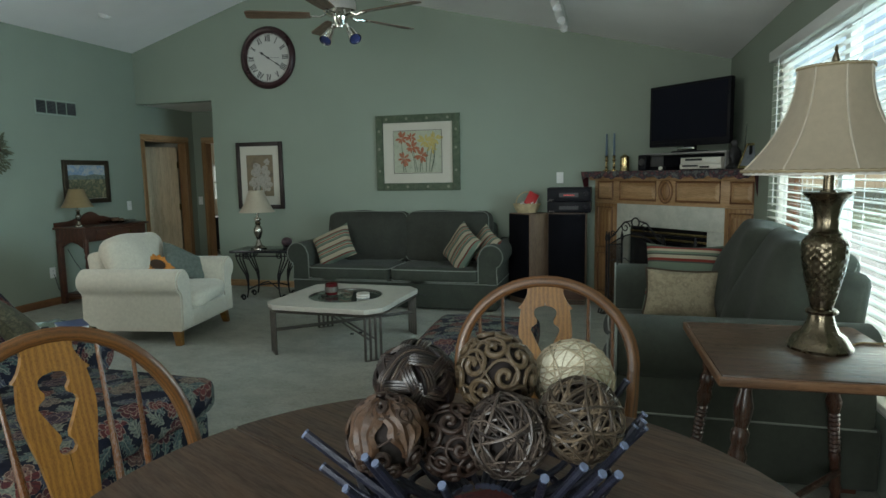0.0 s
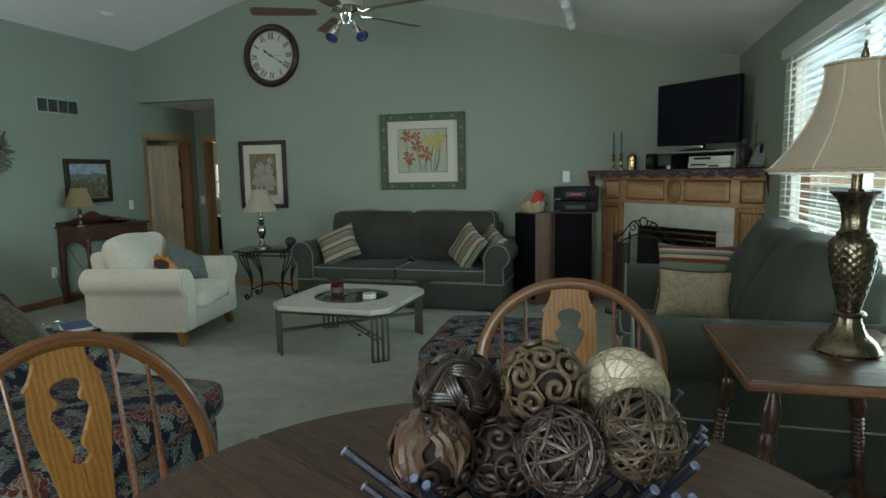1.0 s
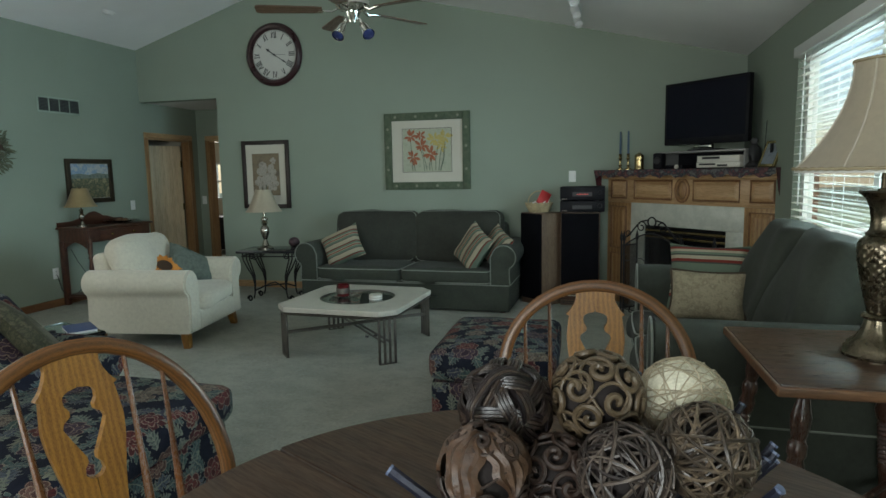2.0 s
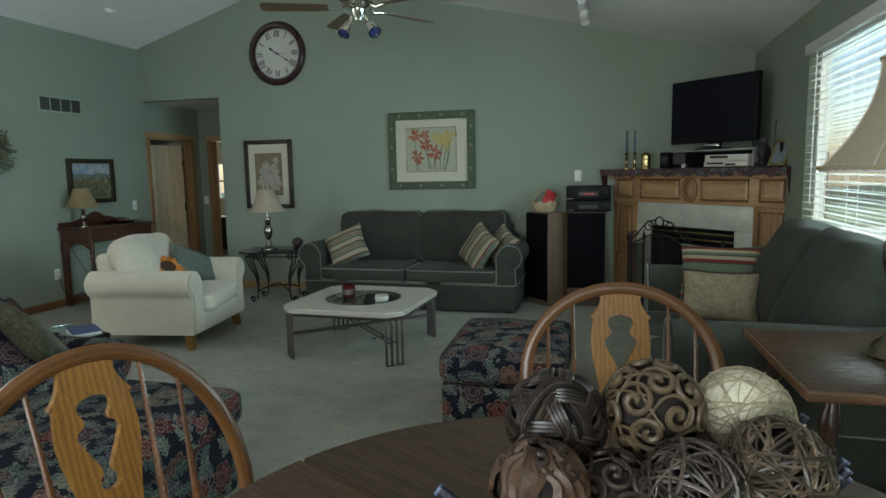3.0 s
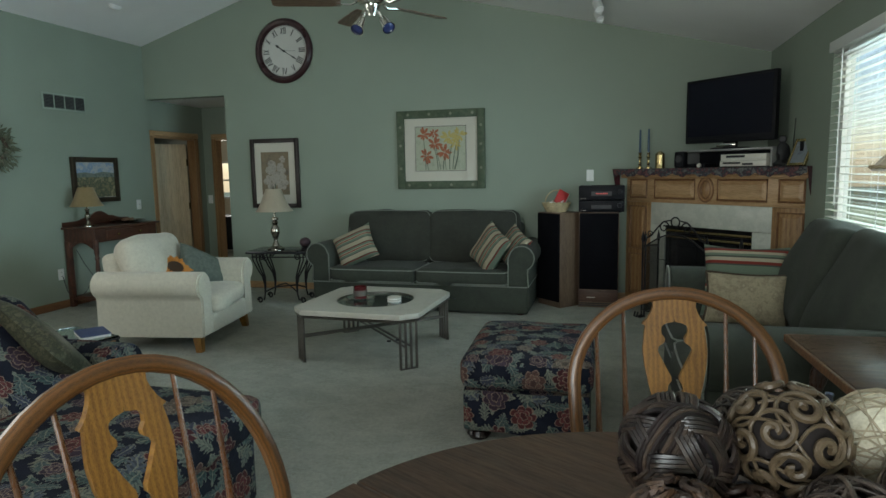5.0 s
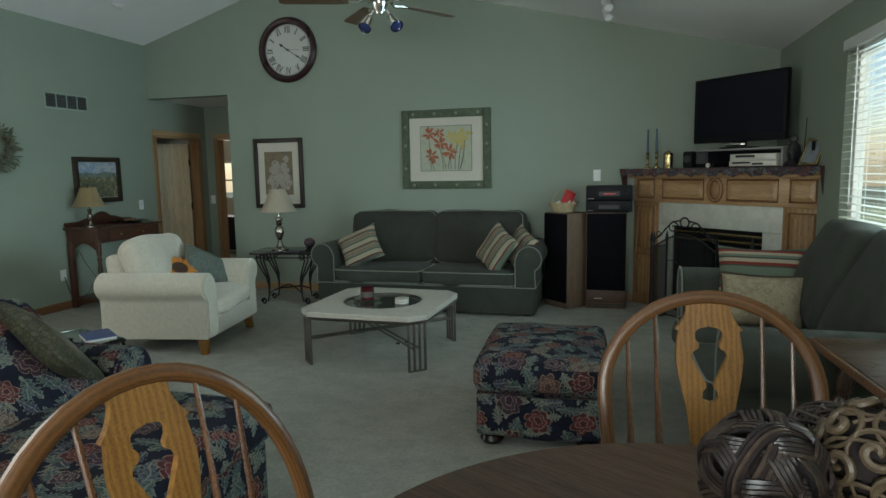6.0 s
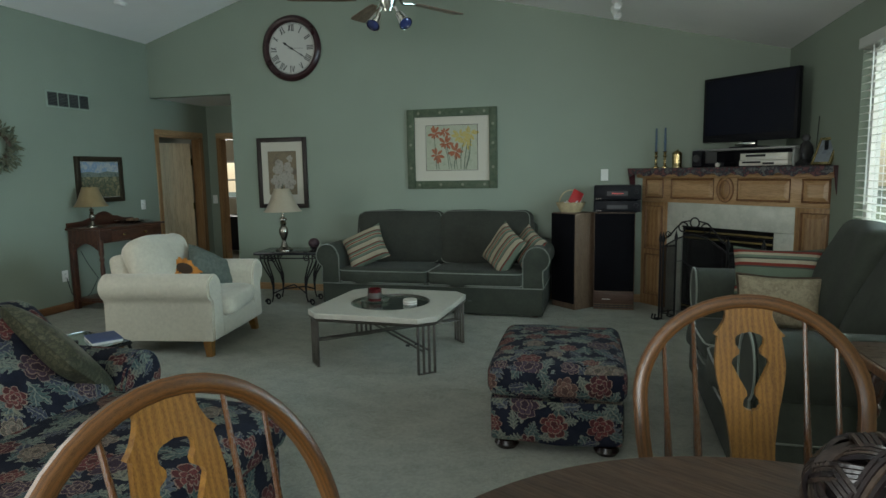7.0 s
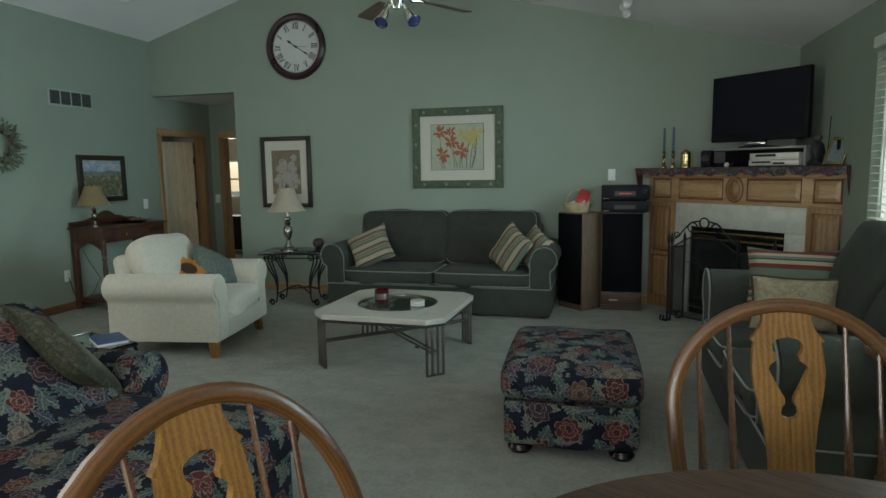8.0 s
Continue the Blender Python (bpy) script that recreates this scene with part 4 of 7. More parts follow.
def ringed_top(outline, r, z0, z1, n=64):
    """A slab with a round hole."""
    bm = BM()
    outer = []
    m = len(outline)
    turns = sorted([2 * math.pi * (i + 0.5) / n for i in range(n)] + [math.atan2(q[1], q[0]) % (2 * math.pi) for q in outline])
    for a in turns:
        d = Vector((math.cos(a), math.sin(a)))
        best = 9
        for j in range(m):
            p, q = Vector(outline[j]), Vector(outline[(j + 1) % m])
            e = q - p
            den = d.x * e.y - d.y * e.x
            if abs(den) > 1e-9:
                s = (p.x * e.y - p.y * e.x) / den
                u = (p.x * d.y - p.y * d.x) / den
                if s > 0 and -1e-6 <= u <= 1 + 1e-6:
                    best = min(best, s)
        outer.append(d * best)
    inner = [Vector((math.cos(a), math.sin(a))) * r for a in turns]
    b = 0.004
    rings = [[(*(p), z0) for p in inner], [(*(p * 0.992), z0) for p in outer], [(*p, z0 + b) for p in outer], [(*p, z1 - b) for p in outer], [(*(p * 0.992), z1) for p in outer], [(*p, z1) for p in inner], [(*p, z0) for p in inner]]
    ring_faces(bm, rings, True, False)
    bmesh.ops.remove_doubles(bm, verts=bm.verts[:], dist=1e-5)
    bmesh.ops.recalc_face_normals(bm, faces=bm.faces[:])
    return bm


part("stone_top", ringed_top(octo, 0.30, 0.355, 0.395, 96), TRAVERT, ct, "cream stone top with clipped corners")
part("glass_inset", lathe(BM(), [(0.001, 0.378), (0.299, 0.378), (0.299, 0.386), (0.001, 0.386)], 48), TGLASS, ct, "round glass inset")
part("inset_rim", tube(BM(), [(0.296 * math.cos(2 * math.pi * i / 48), 0.296 * math.sin(2 * math.pi * i / 48), 0.390) for i in range(48)], 0.006, 6, True), STEEL, ct)
rimm = [(x * 0.985, y * 0.985) for x, y in octo]
part("rail", tube(BM(), [(x, y, 0.345) for x, y in rimm], 0.010, 4, True), STEEL, ct, "brushed metal rail")
for sx in (-1, 1):
    for sy in (-1, 1):
        leg = thing("leg", "", "")
        for key in ("label", "category"):
            if key in leg:
                del leg[key]
        leg.parent = ct
        for k in range(4):
            f = (k + 0.3) / 3.6
            x, y = sx * (h - 0.015 - ch * f), sy * (h - 0.015 - ch * (1 - f))
            part("bar", boxb(x - 0.008, y - 0.008, 0.004, x + 0.008, y + 0.008, 0.345, 0.002, 1), STEEL, leg)
        part("foot_plate", box(BM(), (0, 0, 0), (0.135, 0.022, 0.006)), STEEL, leg, "", pose(sx * (h - ch / 2 - 0.015), sy * (h - ch / 2 - 0.015), 0.003, 0, 0, -45 * sx * sy))
for off in (-0.016, 0.016):
    for s in (1, -1):
        e = h - ch / 2 - 0.02
        part("stretcher", tube(BM(), [(-e + off, -s * e - s * off, 0.17 + 0.012 * s), (e + off, s * e - s * off, 0.17 + 0.012 * s)], 0.008, 6), STEEL, ct)
for sx, sy in ((-1, -1), (1, -1), (1, 1), (-1, 1)):
    for k in (-1, 1):
        part("corner_inlay", box(BM(), (0, 0, 0.3955), (0.026, 0.014, 0.003), 0, 1, Matrix.Translation((sx * 0.42 + k * 0.022, sy * 0.42 - k * sx * sy * 0.022, 0)) @ pose(0, 0, 0, -45 * sx * sy)), INK, ct)
plate = thing("glass_plate", "shallow clear glass plate on the coffee table", "plate", pose(-2.19, 4.50, 0.387))
part("plate", lathe(BM(), [(0.001, 0), (0.05, 0), (0.10, 0.008), (0.115, 0.018), (0.112, 0.020), (0.098, 0.012), (0.05, 0.005), (0.001, 0.005)], 36), GLASS, plate)
votive = thing("candle_holder", "red glass candle holder with silver band", "candle holder", pose(-2.19, 4.50, 0.393))
part("glass", lathe(BM(), [(0.03, 0), (0.05, 0.004), (0.054, 0.05), (0.052, 0.095), (0.047, 0.095), (0.046, 0.02), (0.001, 0.018)], 24), REDGLASS, votive)
part("band", lathe(BM(), [(0.0552, 0.025), (0.0556, 0.027), (0.0552, 0.066), (0.0535, 0.068)], 24), STEEL, votive, "silver band")
coaster = thing("coaster_stack", "stack of round cream coasters on the coffee table", "coasters", pose(-1.90, 4.47, 0.3865))
for i in range(4):
    part("coaster", lathe(BM(), [(0.001, 0), (0.05, 0), (0.053, 0.003), (0.053, 0.006), (0.05, 0.009), (0.001, 0.009)], 28), TRAVERT if i % 2 else PAPER, coaster, "", pose(0.002 * (i % 2), 0, 0.0095 * i))


# ---- back wall: pictures, clock, switches ----
def framed(name, label, m, w, h, bar, depth, wood, mat_w, art_w, art_h, art, art_dy=0.0, glazing=True):
    p = thing(name, label, "picture", m)
    for x0, z0, x1, z1 in ((-w / 2, -h / 2, -w / 2 + bar, h / 2), (w / 2 - bar, -h / 2, w / 2, h / 2), (-w / 2 + bar, h / 2 - bar, w / 2 - bar, h / 2), (-w / 2 + bar, -h / 2, w / 2 - bar, -h / 2 + bar)):
        part("frame_bar", boxb(x0, -depth, z0, x1, -0.002, z1, 0.006), wood, p)
    part("mat_board", boxb(-w / 2 + bar, -0.012, -h / 2 + bar, w / 2 - bar, -0.006, h / 2 - bar), mat_w, p, "cream mat board")
    part("print", boxb(-art_w / 2, -0.0165, -art_h / 2 + art_dy, art_w / 2, -0.0125, art_h / 2 + art_dy), art, p)
    return p


SAGEFR = m_blotch("sage_frame_wood", [(0.055, 0.082, 0.052), (0.085, 0.112, 0.072), (0.12, 0.135, 0.092)], 22, rough=0.55)
DKFR = m_plain("espresso_frame", (0.020, 0.012, 0.011), 0.4, 0, 0.2, 10, 80, 0.05)
MATB = m_plain("cream_mat", (0.55, 0.52, 0.44), 0.8, 0, 0.02, 3, 80, 0.02)
pic = framed("flower_picture", "watercolour of red and yellow flowers in a sage wooden frame", pose(-2.108, YB, 1.604), 0.99, 0.85, 0.085, 0.035, SAGEFR, MATB, 0.56, 0.47, m_blotch("pale_wash", [(0.28, 0.32, 0.24), (0.42, 0.43, 0.33), (0.34, 0.38, 0.28)], 14, rough=0.5), 0.01)
part("print_border", tube(BM(), [(-0.285, -0.0175, -0.23), (0.285, -0.0175, -0.23), (0.285, -0.0175, 0.25), (-0.285, -0.0175, 0.25)], 0.003, 4, True), INK, pic)
P_RED = m_blotch("watercolour_red", [(0.20, 0.035, 0.025), (0.36, 0.12, 0.06), (0.30, 0.20, 0.13)], 60, rough=0.6)
P_YEL = m_blotch("watercolour_yellow", [(0.36, 0.24, 0.04), (0.48, 0.39, 0.14), (0.36, 0.36, 0.2)], 60, rough=0.6)
P_STEM = m_blotch("watercolour_stem", [(0.05, 0.07, 0.06), (0.12, 0.16, 0.11)], 60, rough=0.6)
rnd = random.Random(5)


def bloom(cx, cz, r, paint, parent, n=8, fat=0.20):
    bm = BM()
    for i in range(n):
        a = 2 * math.pi * i / n + rnd.uniform(-0.3, 0.3)
        L = r * rnd.uniform(0.75, 1.15)
        d, s = Vector((math.cos(a), math.sin(a))), Vector((-math.sin(a), math.cos(a)))
        pts = [d * 0.05 * L, d * 0.3 * L + s * fat * 0.7 * L, d * 0.6 * L + s * fat * L, d * 0.9 * L + s * fat * 0.6 * L, d * L + s * 0.03 * L, d * 0.92 * L - s * fat * 0.55 * L, d * 0.6 * L - s * fat * 0.95 * L, d * 0.3 * L - s * fat * 0.6 * L]
        prism(bm, [(cx + q.x, cz + q.y) for q in pts], -0.0008, "xz", -0.0168 - 0.0002 * i)
    part("flower", bm, paint, parent, "", None, False)


for x, z, r in ((-0.19, 0.165, 0.075), (-0.075, 0.175, 0.062), (-0.065, 0.06, 0.08), (-0.165, -0.065, 0.088), (0.045, -0.03, 0.085)):
    bloom(x, z, r, P_RED, pic)
for x, z, r in ((0.09, 0.13, 0.085), (0.205, 0.155, 0.085), (0.165, 0.06, 0.075)):
    bloom(x, z, r, P_YEL, pic)
for x0, z0, x1 in ((-0.16, -0.1, -0.14), (-0.07, 0.02, -0.03), (-0.05, 0.02, 0.0), (0.045, -0.08, 0.03), (0.05, -0.08, 0.06), (0.13, 0.06, 0.10), (0.17, 0.04, 0.135), (0.21, 0.1, 0.15), (0.19, 0.03, 0.16), (-0.19, 0.12, -0.17)):
    part("stem", tube(BM(), [(x0, -0.0178, z0), ((x0 + x1) / 2 + rnd.uniform(-0.02, 0.02), -0.0178, (z0 - 0.21) / 2), (x1, -0.0178, -0.215)], 0.0030, 4), P_STEM, pic)
for x, z in [(x, s * 0.382) for x in (-0.36, -0.12, 0.12, 0.36) for s in (1, -1)] + [(s * 0.452, z) for z in (-0.2, 0.05, 0.25) for s in (1, -1)]:
    part("frame_motif", lathe(BM(), [(0.001, 0), (0.016, 0.001), (0.001, 0.002)], 10), m_plain("faded_motif", (0.20, 0.21, 0.15), 0.6) if "faded_motif" not in bpy.data.materials else bpy.data.materials["faded_motif"], pic, "", pose(x, -0.035, z, 90))

pic = framed("magnolia_picture", "white blossom print in an espresso wooden frame", pose(-4.133, YB, 1.378), 0.63, 0.81, 0.05, 0.03, DKFR, MATB, 0.36, 0.50, m_blotch("sepia_wash", [(0.15, 0.12, 0.085), (0.22, 0.17, 0.11), (0.11, 0.095, 0.075)], 10, rough=0.5), 0.0)
P_WHT = m_blotch("blossom_white", [(0.24, 0.22, 0.19), (0.38, 0.35, 0.30), (0.16, 0.14, 0.12)], 24, rough=0.6)
for x, z, r in ((0.02, 0.03, 0.12), (-0.05, -0.10, 0.085), (0.08, -0.10, 0.08), (0.10, 0.16, 0.035)):
    bloom(x, z, r * 1.15, P_WHT, pic, 6, 0.38)
part("stem", tube(BM(), [(0.0, -0.0178, -0.12), (-0.02, -0.0178, -0.24)], 0.005, 4), P_STEM, pic)

clock = thing("wall_clock", "large round wall clock with roman numerals and a dark rim", "clock", pose(-3.945, YB, 2.765))
part("rim", lathe(BM(), [(0.28, 0.0), (0.355, 0.0), (0.362, 0.02), (0.35, 0.045), (0.325, 0.058), (0.30, 0.052), (0.287, 0.03), (0.28, 0.012)], 64), m_plain("oxblood_rim", (0.035, 0.012, 0.014), 0.3, 0, 0.2, 10, 60, 0.03), clock, "glossy oxblood rim", pose(0, 0, 0, 90))
part("face", lathe(BM(), [(0.001, 0.0), (0.29, 0.0), (0.29, 0.014), (0.001, 0.014)], 64), m_plain("clock_face", (0.56, 0.56, 0.52), 0.6, 0, 0.04, 4, 60, 0.0), clock, "off-white dial", pose(0, 0, 0, 90))


def numeral(strokes, h):
    bm = BM()
    x = 0.0
    w = {"I": 0.018, "V": 0.042, "X": 0.042}
    total = sum(w[c] for c in strokes)
    x = -total / 2
    for c in strokes:
        if c == "I":
            box(bm, (x + w[c] / 2, 0, 0), (0.009, 0.002, h))
            for s in (-1, 1):
                box(bm, (x + w[c] / 2, 0, s * h / 2), (0.017, 0.002, 0.004))
        else:
            for s, th in ((1, 0.010), (-1, 0.005)):
                tilt = s * (math.atan2(0.024 if c == "X" else 0.014, h))
                off = 0 if c == "X" else -s * 0.0085
                box(bm, (0, 0, 0), (th, 0.002, h * 1.02), 0, 1, Matrix.Translation((x + w[c] / 2 + off, 0, 0)) @ Matrix.Rotation(tilt if c == "V" else tilt, 4, "Y"))
        x += w[c]
    return bm


for i, text in enumerate(("XII", "I", "II", "III", "IIII", "V", "VI", "VII", "VIII", "IX", "X", "XI")):
    part("numeral", numeral(text, 0.068), INK, clock, "", Matrix.Rotation(radians(30 * i), 4, "Y") @ pose(0, -0.0155, 0.225), False)
part("minute_track", tube(BM(), [(0.272 * math.cos(a * math.pi / 32), -0.015, 0.272 * math.sin(a * math.pi / 32)) for a in range(64)], 0.0016, 4, True), INK, clock)
for name, ang, L, w in (("hour_hand", 305, 0.13, 0.016), ("minute_hand", 123, 0.20, 0.010)):
    bm = prism(BM(), [(-w / 3, -0.03), (w / 3, -0.03), (w / 3, L * 0.55), (w, L * 0.7), (0, L), (-w, L * 0.7), (-w / 3, L * 0.55)], -0.002, "xz", 0)
    part(name, bm, INK, clock, "", Matrix.Rotation(radians(ang), 4, "Y") @ pose(0, -0.019 - (0.003 if L > 0.15 else 0), 0), False)
part("second_hand", boxb(-0.0015, -0.0015, -0.04, 0.0015, 0, 0.15), INK, clock, "", Matrix.Rotation(radians(93), 4, "Y") @ pose(0, -0.025, 0))
part("hub", lathe(BM(), [(0.001, 0.0), (0.012, 0.0), (0.011, 0.016), (0.001, 0.017)], 16), INK, clock, "", pose(0, -0.014, 0, 90))


def plate_switch(name, label, category, m, toggle=True):
    s = thing(name, label, category, m)
    part("cover_plate", boxb(-0.036, -0.007, -0.058, 0.036, -0.0005, 0.058, 0.003), PAINTW, s)
    if toggle:
        part("toggle", box(BM(), (0, -0.012, 0.002), (0.010, 0.016, 0.022), 0.002), PAINTW, s)
    else:
        for z in (-0.02, 0.02):
            part("socket", boxb(-0.016, -0.0095, z - 0.014, 0.016, -0.0068, z + 0.014, 0.002), PAINTW, s)
            for x in (-0.006, 0.006):
                part("slot", boxb(x - 0.0012, -0.0102, z - 0.005, x + 0.0012, -0.0094, z + 0.005), INK, s)
    return s


plate_switch("light_switch", "white light switch on the green wall", "light switch", pose(-0.518, YB, 1.30))
plate_switch("light_switch", "white light switch on the green wall", "light switch", pose(XL, 6.44, 1.03, 0, 0, 90))
plate_switch("light_switch", "white light switch on the hallway wall", "light switch", pose(-5.82, HALL_Y, 1.03))
plate_switch("wall_outlet", "white double outlet above the baseboard", "outlet", pose(XL, 5.245, 0.36, 0, 0, 90), False)

# ---- left wall: vent, landscape, wreath, desk ----
vent = thing("wall_vent", "dark four-section return air grille", "vent", pose(XL, 5.48, 2.155, 0, 0, 90))
part("frame", boxb(-0.27, -0.008, -0.085, 0.27, -0.0005, 0.085, 0.003), m_plain("grille_paint", (0.30, 0.36, 0.30), 0.5), vent)
for i in range(4):
    x = -0.195 + 0.13 * i
    part("opening", boxb(x - 0.056, -0.0095, -0.066, x + 0.056, -0.0078, 0.066), m_plain("grille_dark", (0.03, 0.032, 0.035), 0.8) if i == 0 else bpy.data.materials["grille_dark"], vent)
    for k in range(9):
        part("louvre", box(BM(), (0, 0, 0), (0.110, 0.009, 0.0016), 0, 1, Matrix.Translation((x, -0.013, -0.058 + 0.0145 * k)) @ pose(0, 0, 0, 38)), m_plain("louvre_paint", (0.12, 0.135, 0.125), 0.5) if "louvre_paint" not in bpy.data.materials else bpy.data.materials["louvre_paint"], vent)

land = framed("landscape_picture", "landscape painting of fields under a blue sky, dark carved frame", pose(XL, 5.80, 1.34, 0, 0, 90), 0.65, 0.50, 0.055, 0.035, m_plain("dark_gilt_frame", (0.045, 0.035, 0.022), 0.4, 0.3, 0.4, 16, 90, 0.2), PAPER, 0.535, 0.385, m_blotch("painted_fields", [(0.05, 0.06, 0.035), (0.24, 0.21, 0.12), (0.07, 0.09, 0.06), (0.32, 0.27, 0.16), (0.10, 0.11, 0.09)], 16, rough=0.5))
part("painted_sky", boxb(-0.267, -0.0178, 0.04, 0.267, -0.0167, 0.19), m_blotch("painted_sky", [(0.14, 0.24, 0.42), (0.48, 0.48, 0.46), (0.20, 0.31, 0.46), (0.55, 0.54, 0.5)], 11, rough=0.5), land, "blue sky with clouds")
part("painted_hills", prism(BM(), [(-0.267, 0.03), (-0.267, 0.075), (-0.15, 0.085), (-0.02, 0.07), (0.1, 0.09), (0.267, 0.075), (0.267, 0.03)], -0.001, "xz", -0.0182), m_blotch("painted_hills", [(0.06, 0.09, 0.09), (0.20, 0.23, 0.20), (0.10, 0.13, 0.12)], 24, rough=0.5), land, "blue-green hills", None, False)

wreath = thing("leaf_wreath", "dried grey-green leaf wreath hung on the wall", "wreath", pose(XL + 0.05, 4.60, 1.655, 0, 0, 90))
LEAF = m_blotch("dried_leaf", [(0.06, 0.075, 0.05), (0.14, 0.15, 0.10), (0.09, 0.08, 0.05)], 40, rough=0.8)
part("ring", tube(BM(), arc((0, 0, 0), 0.13, 0, 345, 30), 0.02, 6), m_plain("twig_brown", (0.07, 0.045, 0.03), 0.8), wreath)
rw = random.Random(8)
for side in range(5):
    bm = BM()
    for i in range(55):
        a, rr = rw.uniform(0, 6.28), 0.13 + rw.uniform(-0.05, 0.07)
        p = Vector((rr * math.cos(a), rw.uniform(-0.05, 0.02), rr * math.sin(a)))
        d = Vector((math.cos(a + rw.uniform(-1.2, 1.2)), rw.uniform(-0.6, 0.3), math.sin(a + rw.uniform(-1.2, 1.2)))).normalized()
        s = d.cross(Vector((rw.uniform(-1, 1), 1, rw.uniform(-1, 1)))).normalized()
        L, w = rw.uniform(0.05, 0.085), rw.uniform(0.008, 0.014)
        vs = [bm.verts.new(q) for q in (p, p + d * L * 0.5 + s * w, p + d * L, p + d * L * 0.5 - s * w)]
        bm.faces.new(vs)
    part("leaves", bm, LEAF, wreath, "", None, False)

desk = thing("console_desk", "mahogany console desk with a drawer and arched apron", "desk", pose(XL + 0.01, 5.30, 0))
DW, DD, DH = 0.92, 0.42, 0.850
part("top", boxb(0.0, -0.02, DH - 0.022, DD + 0.02, DW + 0.02, DH, 0.006), MAHOG, desk)
part("case", boxb(0.01, 0.01, DH - 0.16, DD - 0.012, DW - 0.01, DH - 0.022, 0.003), MAHOG, desk)
part("drawer", boxb(DD - 0.013, 0.16, DH - 0.145, DD + 0.004, DW - 0.16, DH - 0.04, 0.004), MAHOG, desk, "drawer front")
for y in (0.3, DW - 0.3):
    part("drawer_knob", lathe(BM(), [(0.001, 0), (0.008, 0.001), (0.007, 0.012), (0.015, 0.02), (0.012, 0.028), (0.001, 0.03)], 12), BRASS, desk, "small brass knob", pose(DD + 0.003, y, DH - 0.09, 0, 90, 0))
turn = [(0.022, 0), (0.024, 0.03), (0.014, 0.05), (0.02, 0.09), (0.022, 0.16), (0.015, 0.19), (0.022, 0.215), (0.016, 0.24), (0.021, 0.3), (0.024, 0.42), (0.017, 0.50), (0.026, 0.525), (0.017, 0.55), (0.026, 0.58), (0.026, 0.72)]
for x, y in ((0.035, 0.03), (DD - 0.03, 0.03), (0.035, DW - 0.03), (DD - 0.03, DW - 0.03)):
    if x > 0.2:
        part("leg", lathe(BM(), turn, 14, (x, y, 0)), MAHOG, desk, "turned leg")
    else:
        part("leg", boxb(x - 0.026, y - 0.026, 0, x + 0.026, y + 0.026, DH - 0.15, 0.004), MAHOG, desk, "square leg")
for y in (0.03, DW - 0.03):
    ap = [(0.06, DH - 0.16)] + [(0.06 + (DD - 0.12) * i / 10, DH - 0.16 - 0.075 * abs(1 - i / 5) ** 1.6) for i in range(11)] + [(DD - 0.06, DH - 0.16)]
    part("apron", prism(BM(), ap, 0.018, "xz", y - 0.009), MAHOG, desk, "arched apron", None, False)
    part("stretcher", boxb(0.035, y - 0.012, 0.075, DD - 0.03, y + 0.012, 0.098, 0.003), MAHOG, desk)
part("shelf", boxb(0.03, 0.03, 0.098, DD - 0.02, DW - 0.03, 0.112, 0.003), MAHOG, desk)
bp = [(0.0, DH), (0.0, DH + 0.05), (0.2, DH + 0.055), (0.3, DH + 0.085)] + [(0.36 + 0.26 * i / 8, DH + 0.09 + 0.055 * math.sin(math.pi * i / 8)) for i in range(9)] + [(0.68, DH + 0.085), (0.78, DH + 0.055), (DW, DH + 0.05), (DW, DH)]
part("back_rail", prism(BM(), bp, 0.018, "yz", 0.004), MAHOG, desk, "shaped back rail", None, False)


def small_lamp(name, label, m, metal, cloth, h, rb, rt, hs):
    """A turned metal table lamp; h to the underside of the shade."""
    L = thing(name, label, "table lamp", m)
    k = h / 0.30
    prof = [(0.001, 0), (0.066, 0), (0.066, 0.012), (0.05, 0.022), (0.03, 0.03), (0.02, 0.055), (0.014, 0.075), (0.024, 0.095), (0.036, 0.13), (0.034, 0.16), (0.018, 0.185), (0.026, 0.20), (0.018, 0.215), (0.03, 0.225), (0.028, 0.235), (0.01, 0.245), (0.009, 0.33)]
    part("base", lathe(BM(), [(r * k ** 0.8, z * k) for r, z in prof], 24), metal, L, "turned metal base")
    sh = BM()
    rows = [(rb + (rt - rb) * (f ** 0.72), h - 0.02 + hs * f) for f in [i / 8 for i in range(9)]]
    rings = [[(r * math.cos(2 * math.pi * i / 32), r * math.sin(2 * math.pi * i / 32), z) for i in range(32)] for r, z in rows + [(r - 0.003, z) for r, z in reversed(rows)]]
    ring_faces(sh, rings + [rings[0]], True, False)
    bmesh.ops.remove_doubles(sh, verts=sh.verts[:], dist=1e-5)
    part("shade", sh, cloth, L, "bell shaped cloth shade")
    part("harp", tube(BM(), [(0.0, 0.0, h + 0.02), (0.045, 0, h + 0.07), (0.0, 0, h + hs - 0.02)], 0.002, 5), BRASS, L)
    part("finial", lathe(BM(), [(0.006, 0), (0.008, 0.008), (0.003, 0.016), (0.007, 0.024), (0.001, 0.034)], 10, (0, 0, h + hs - 0.022)), metal, L)
    return L


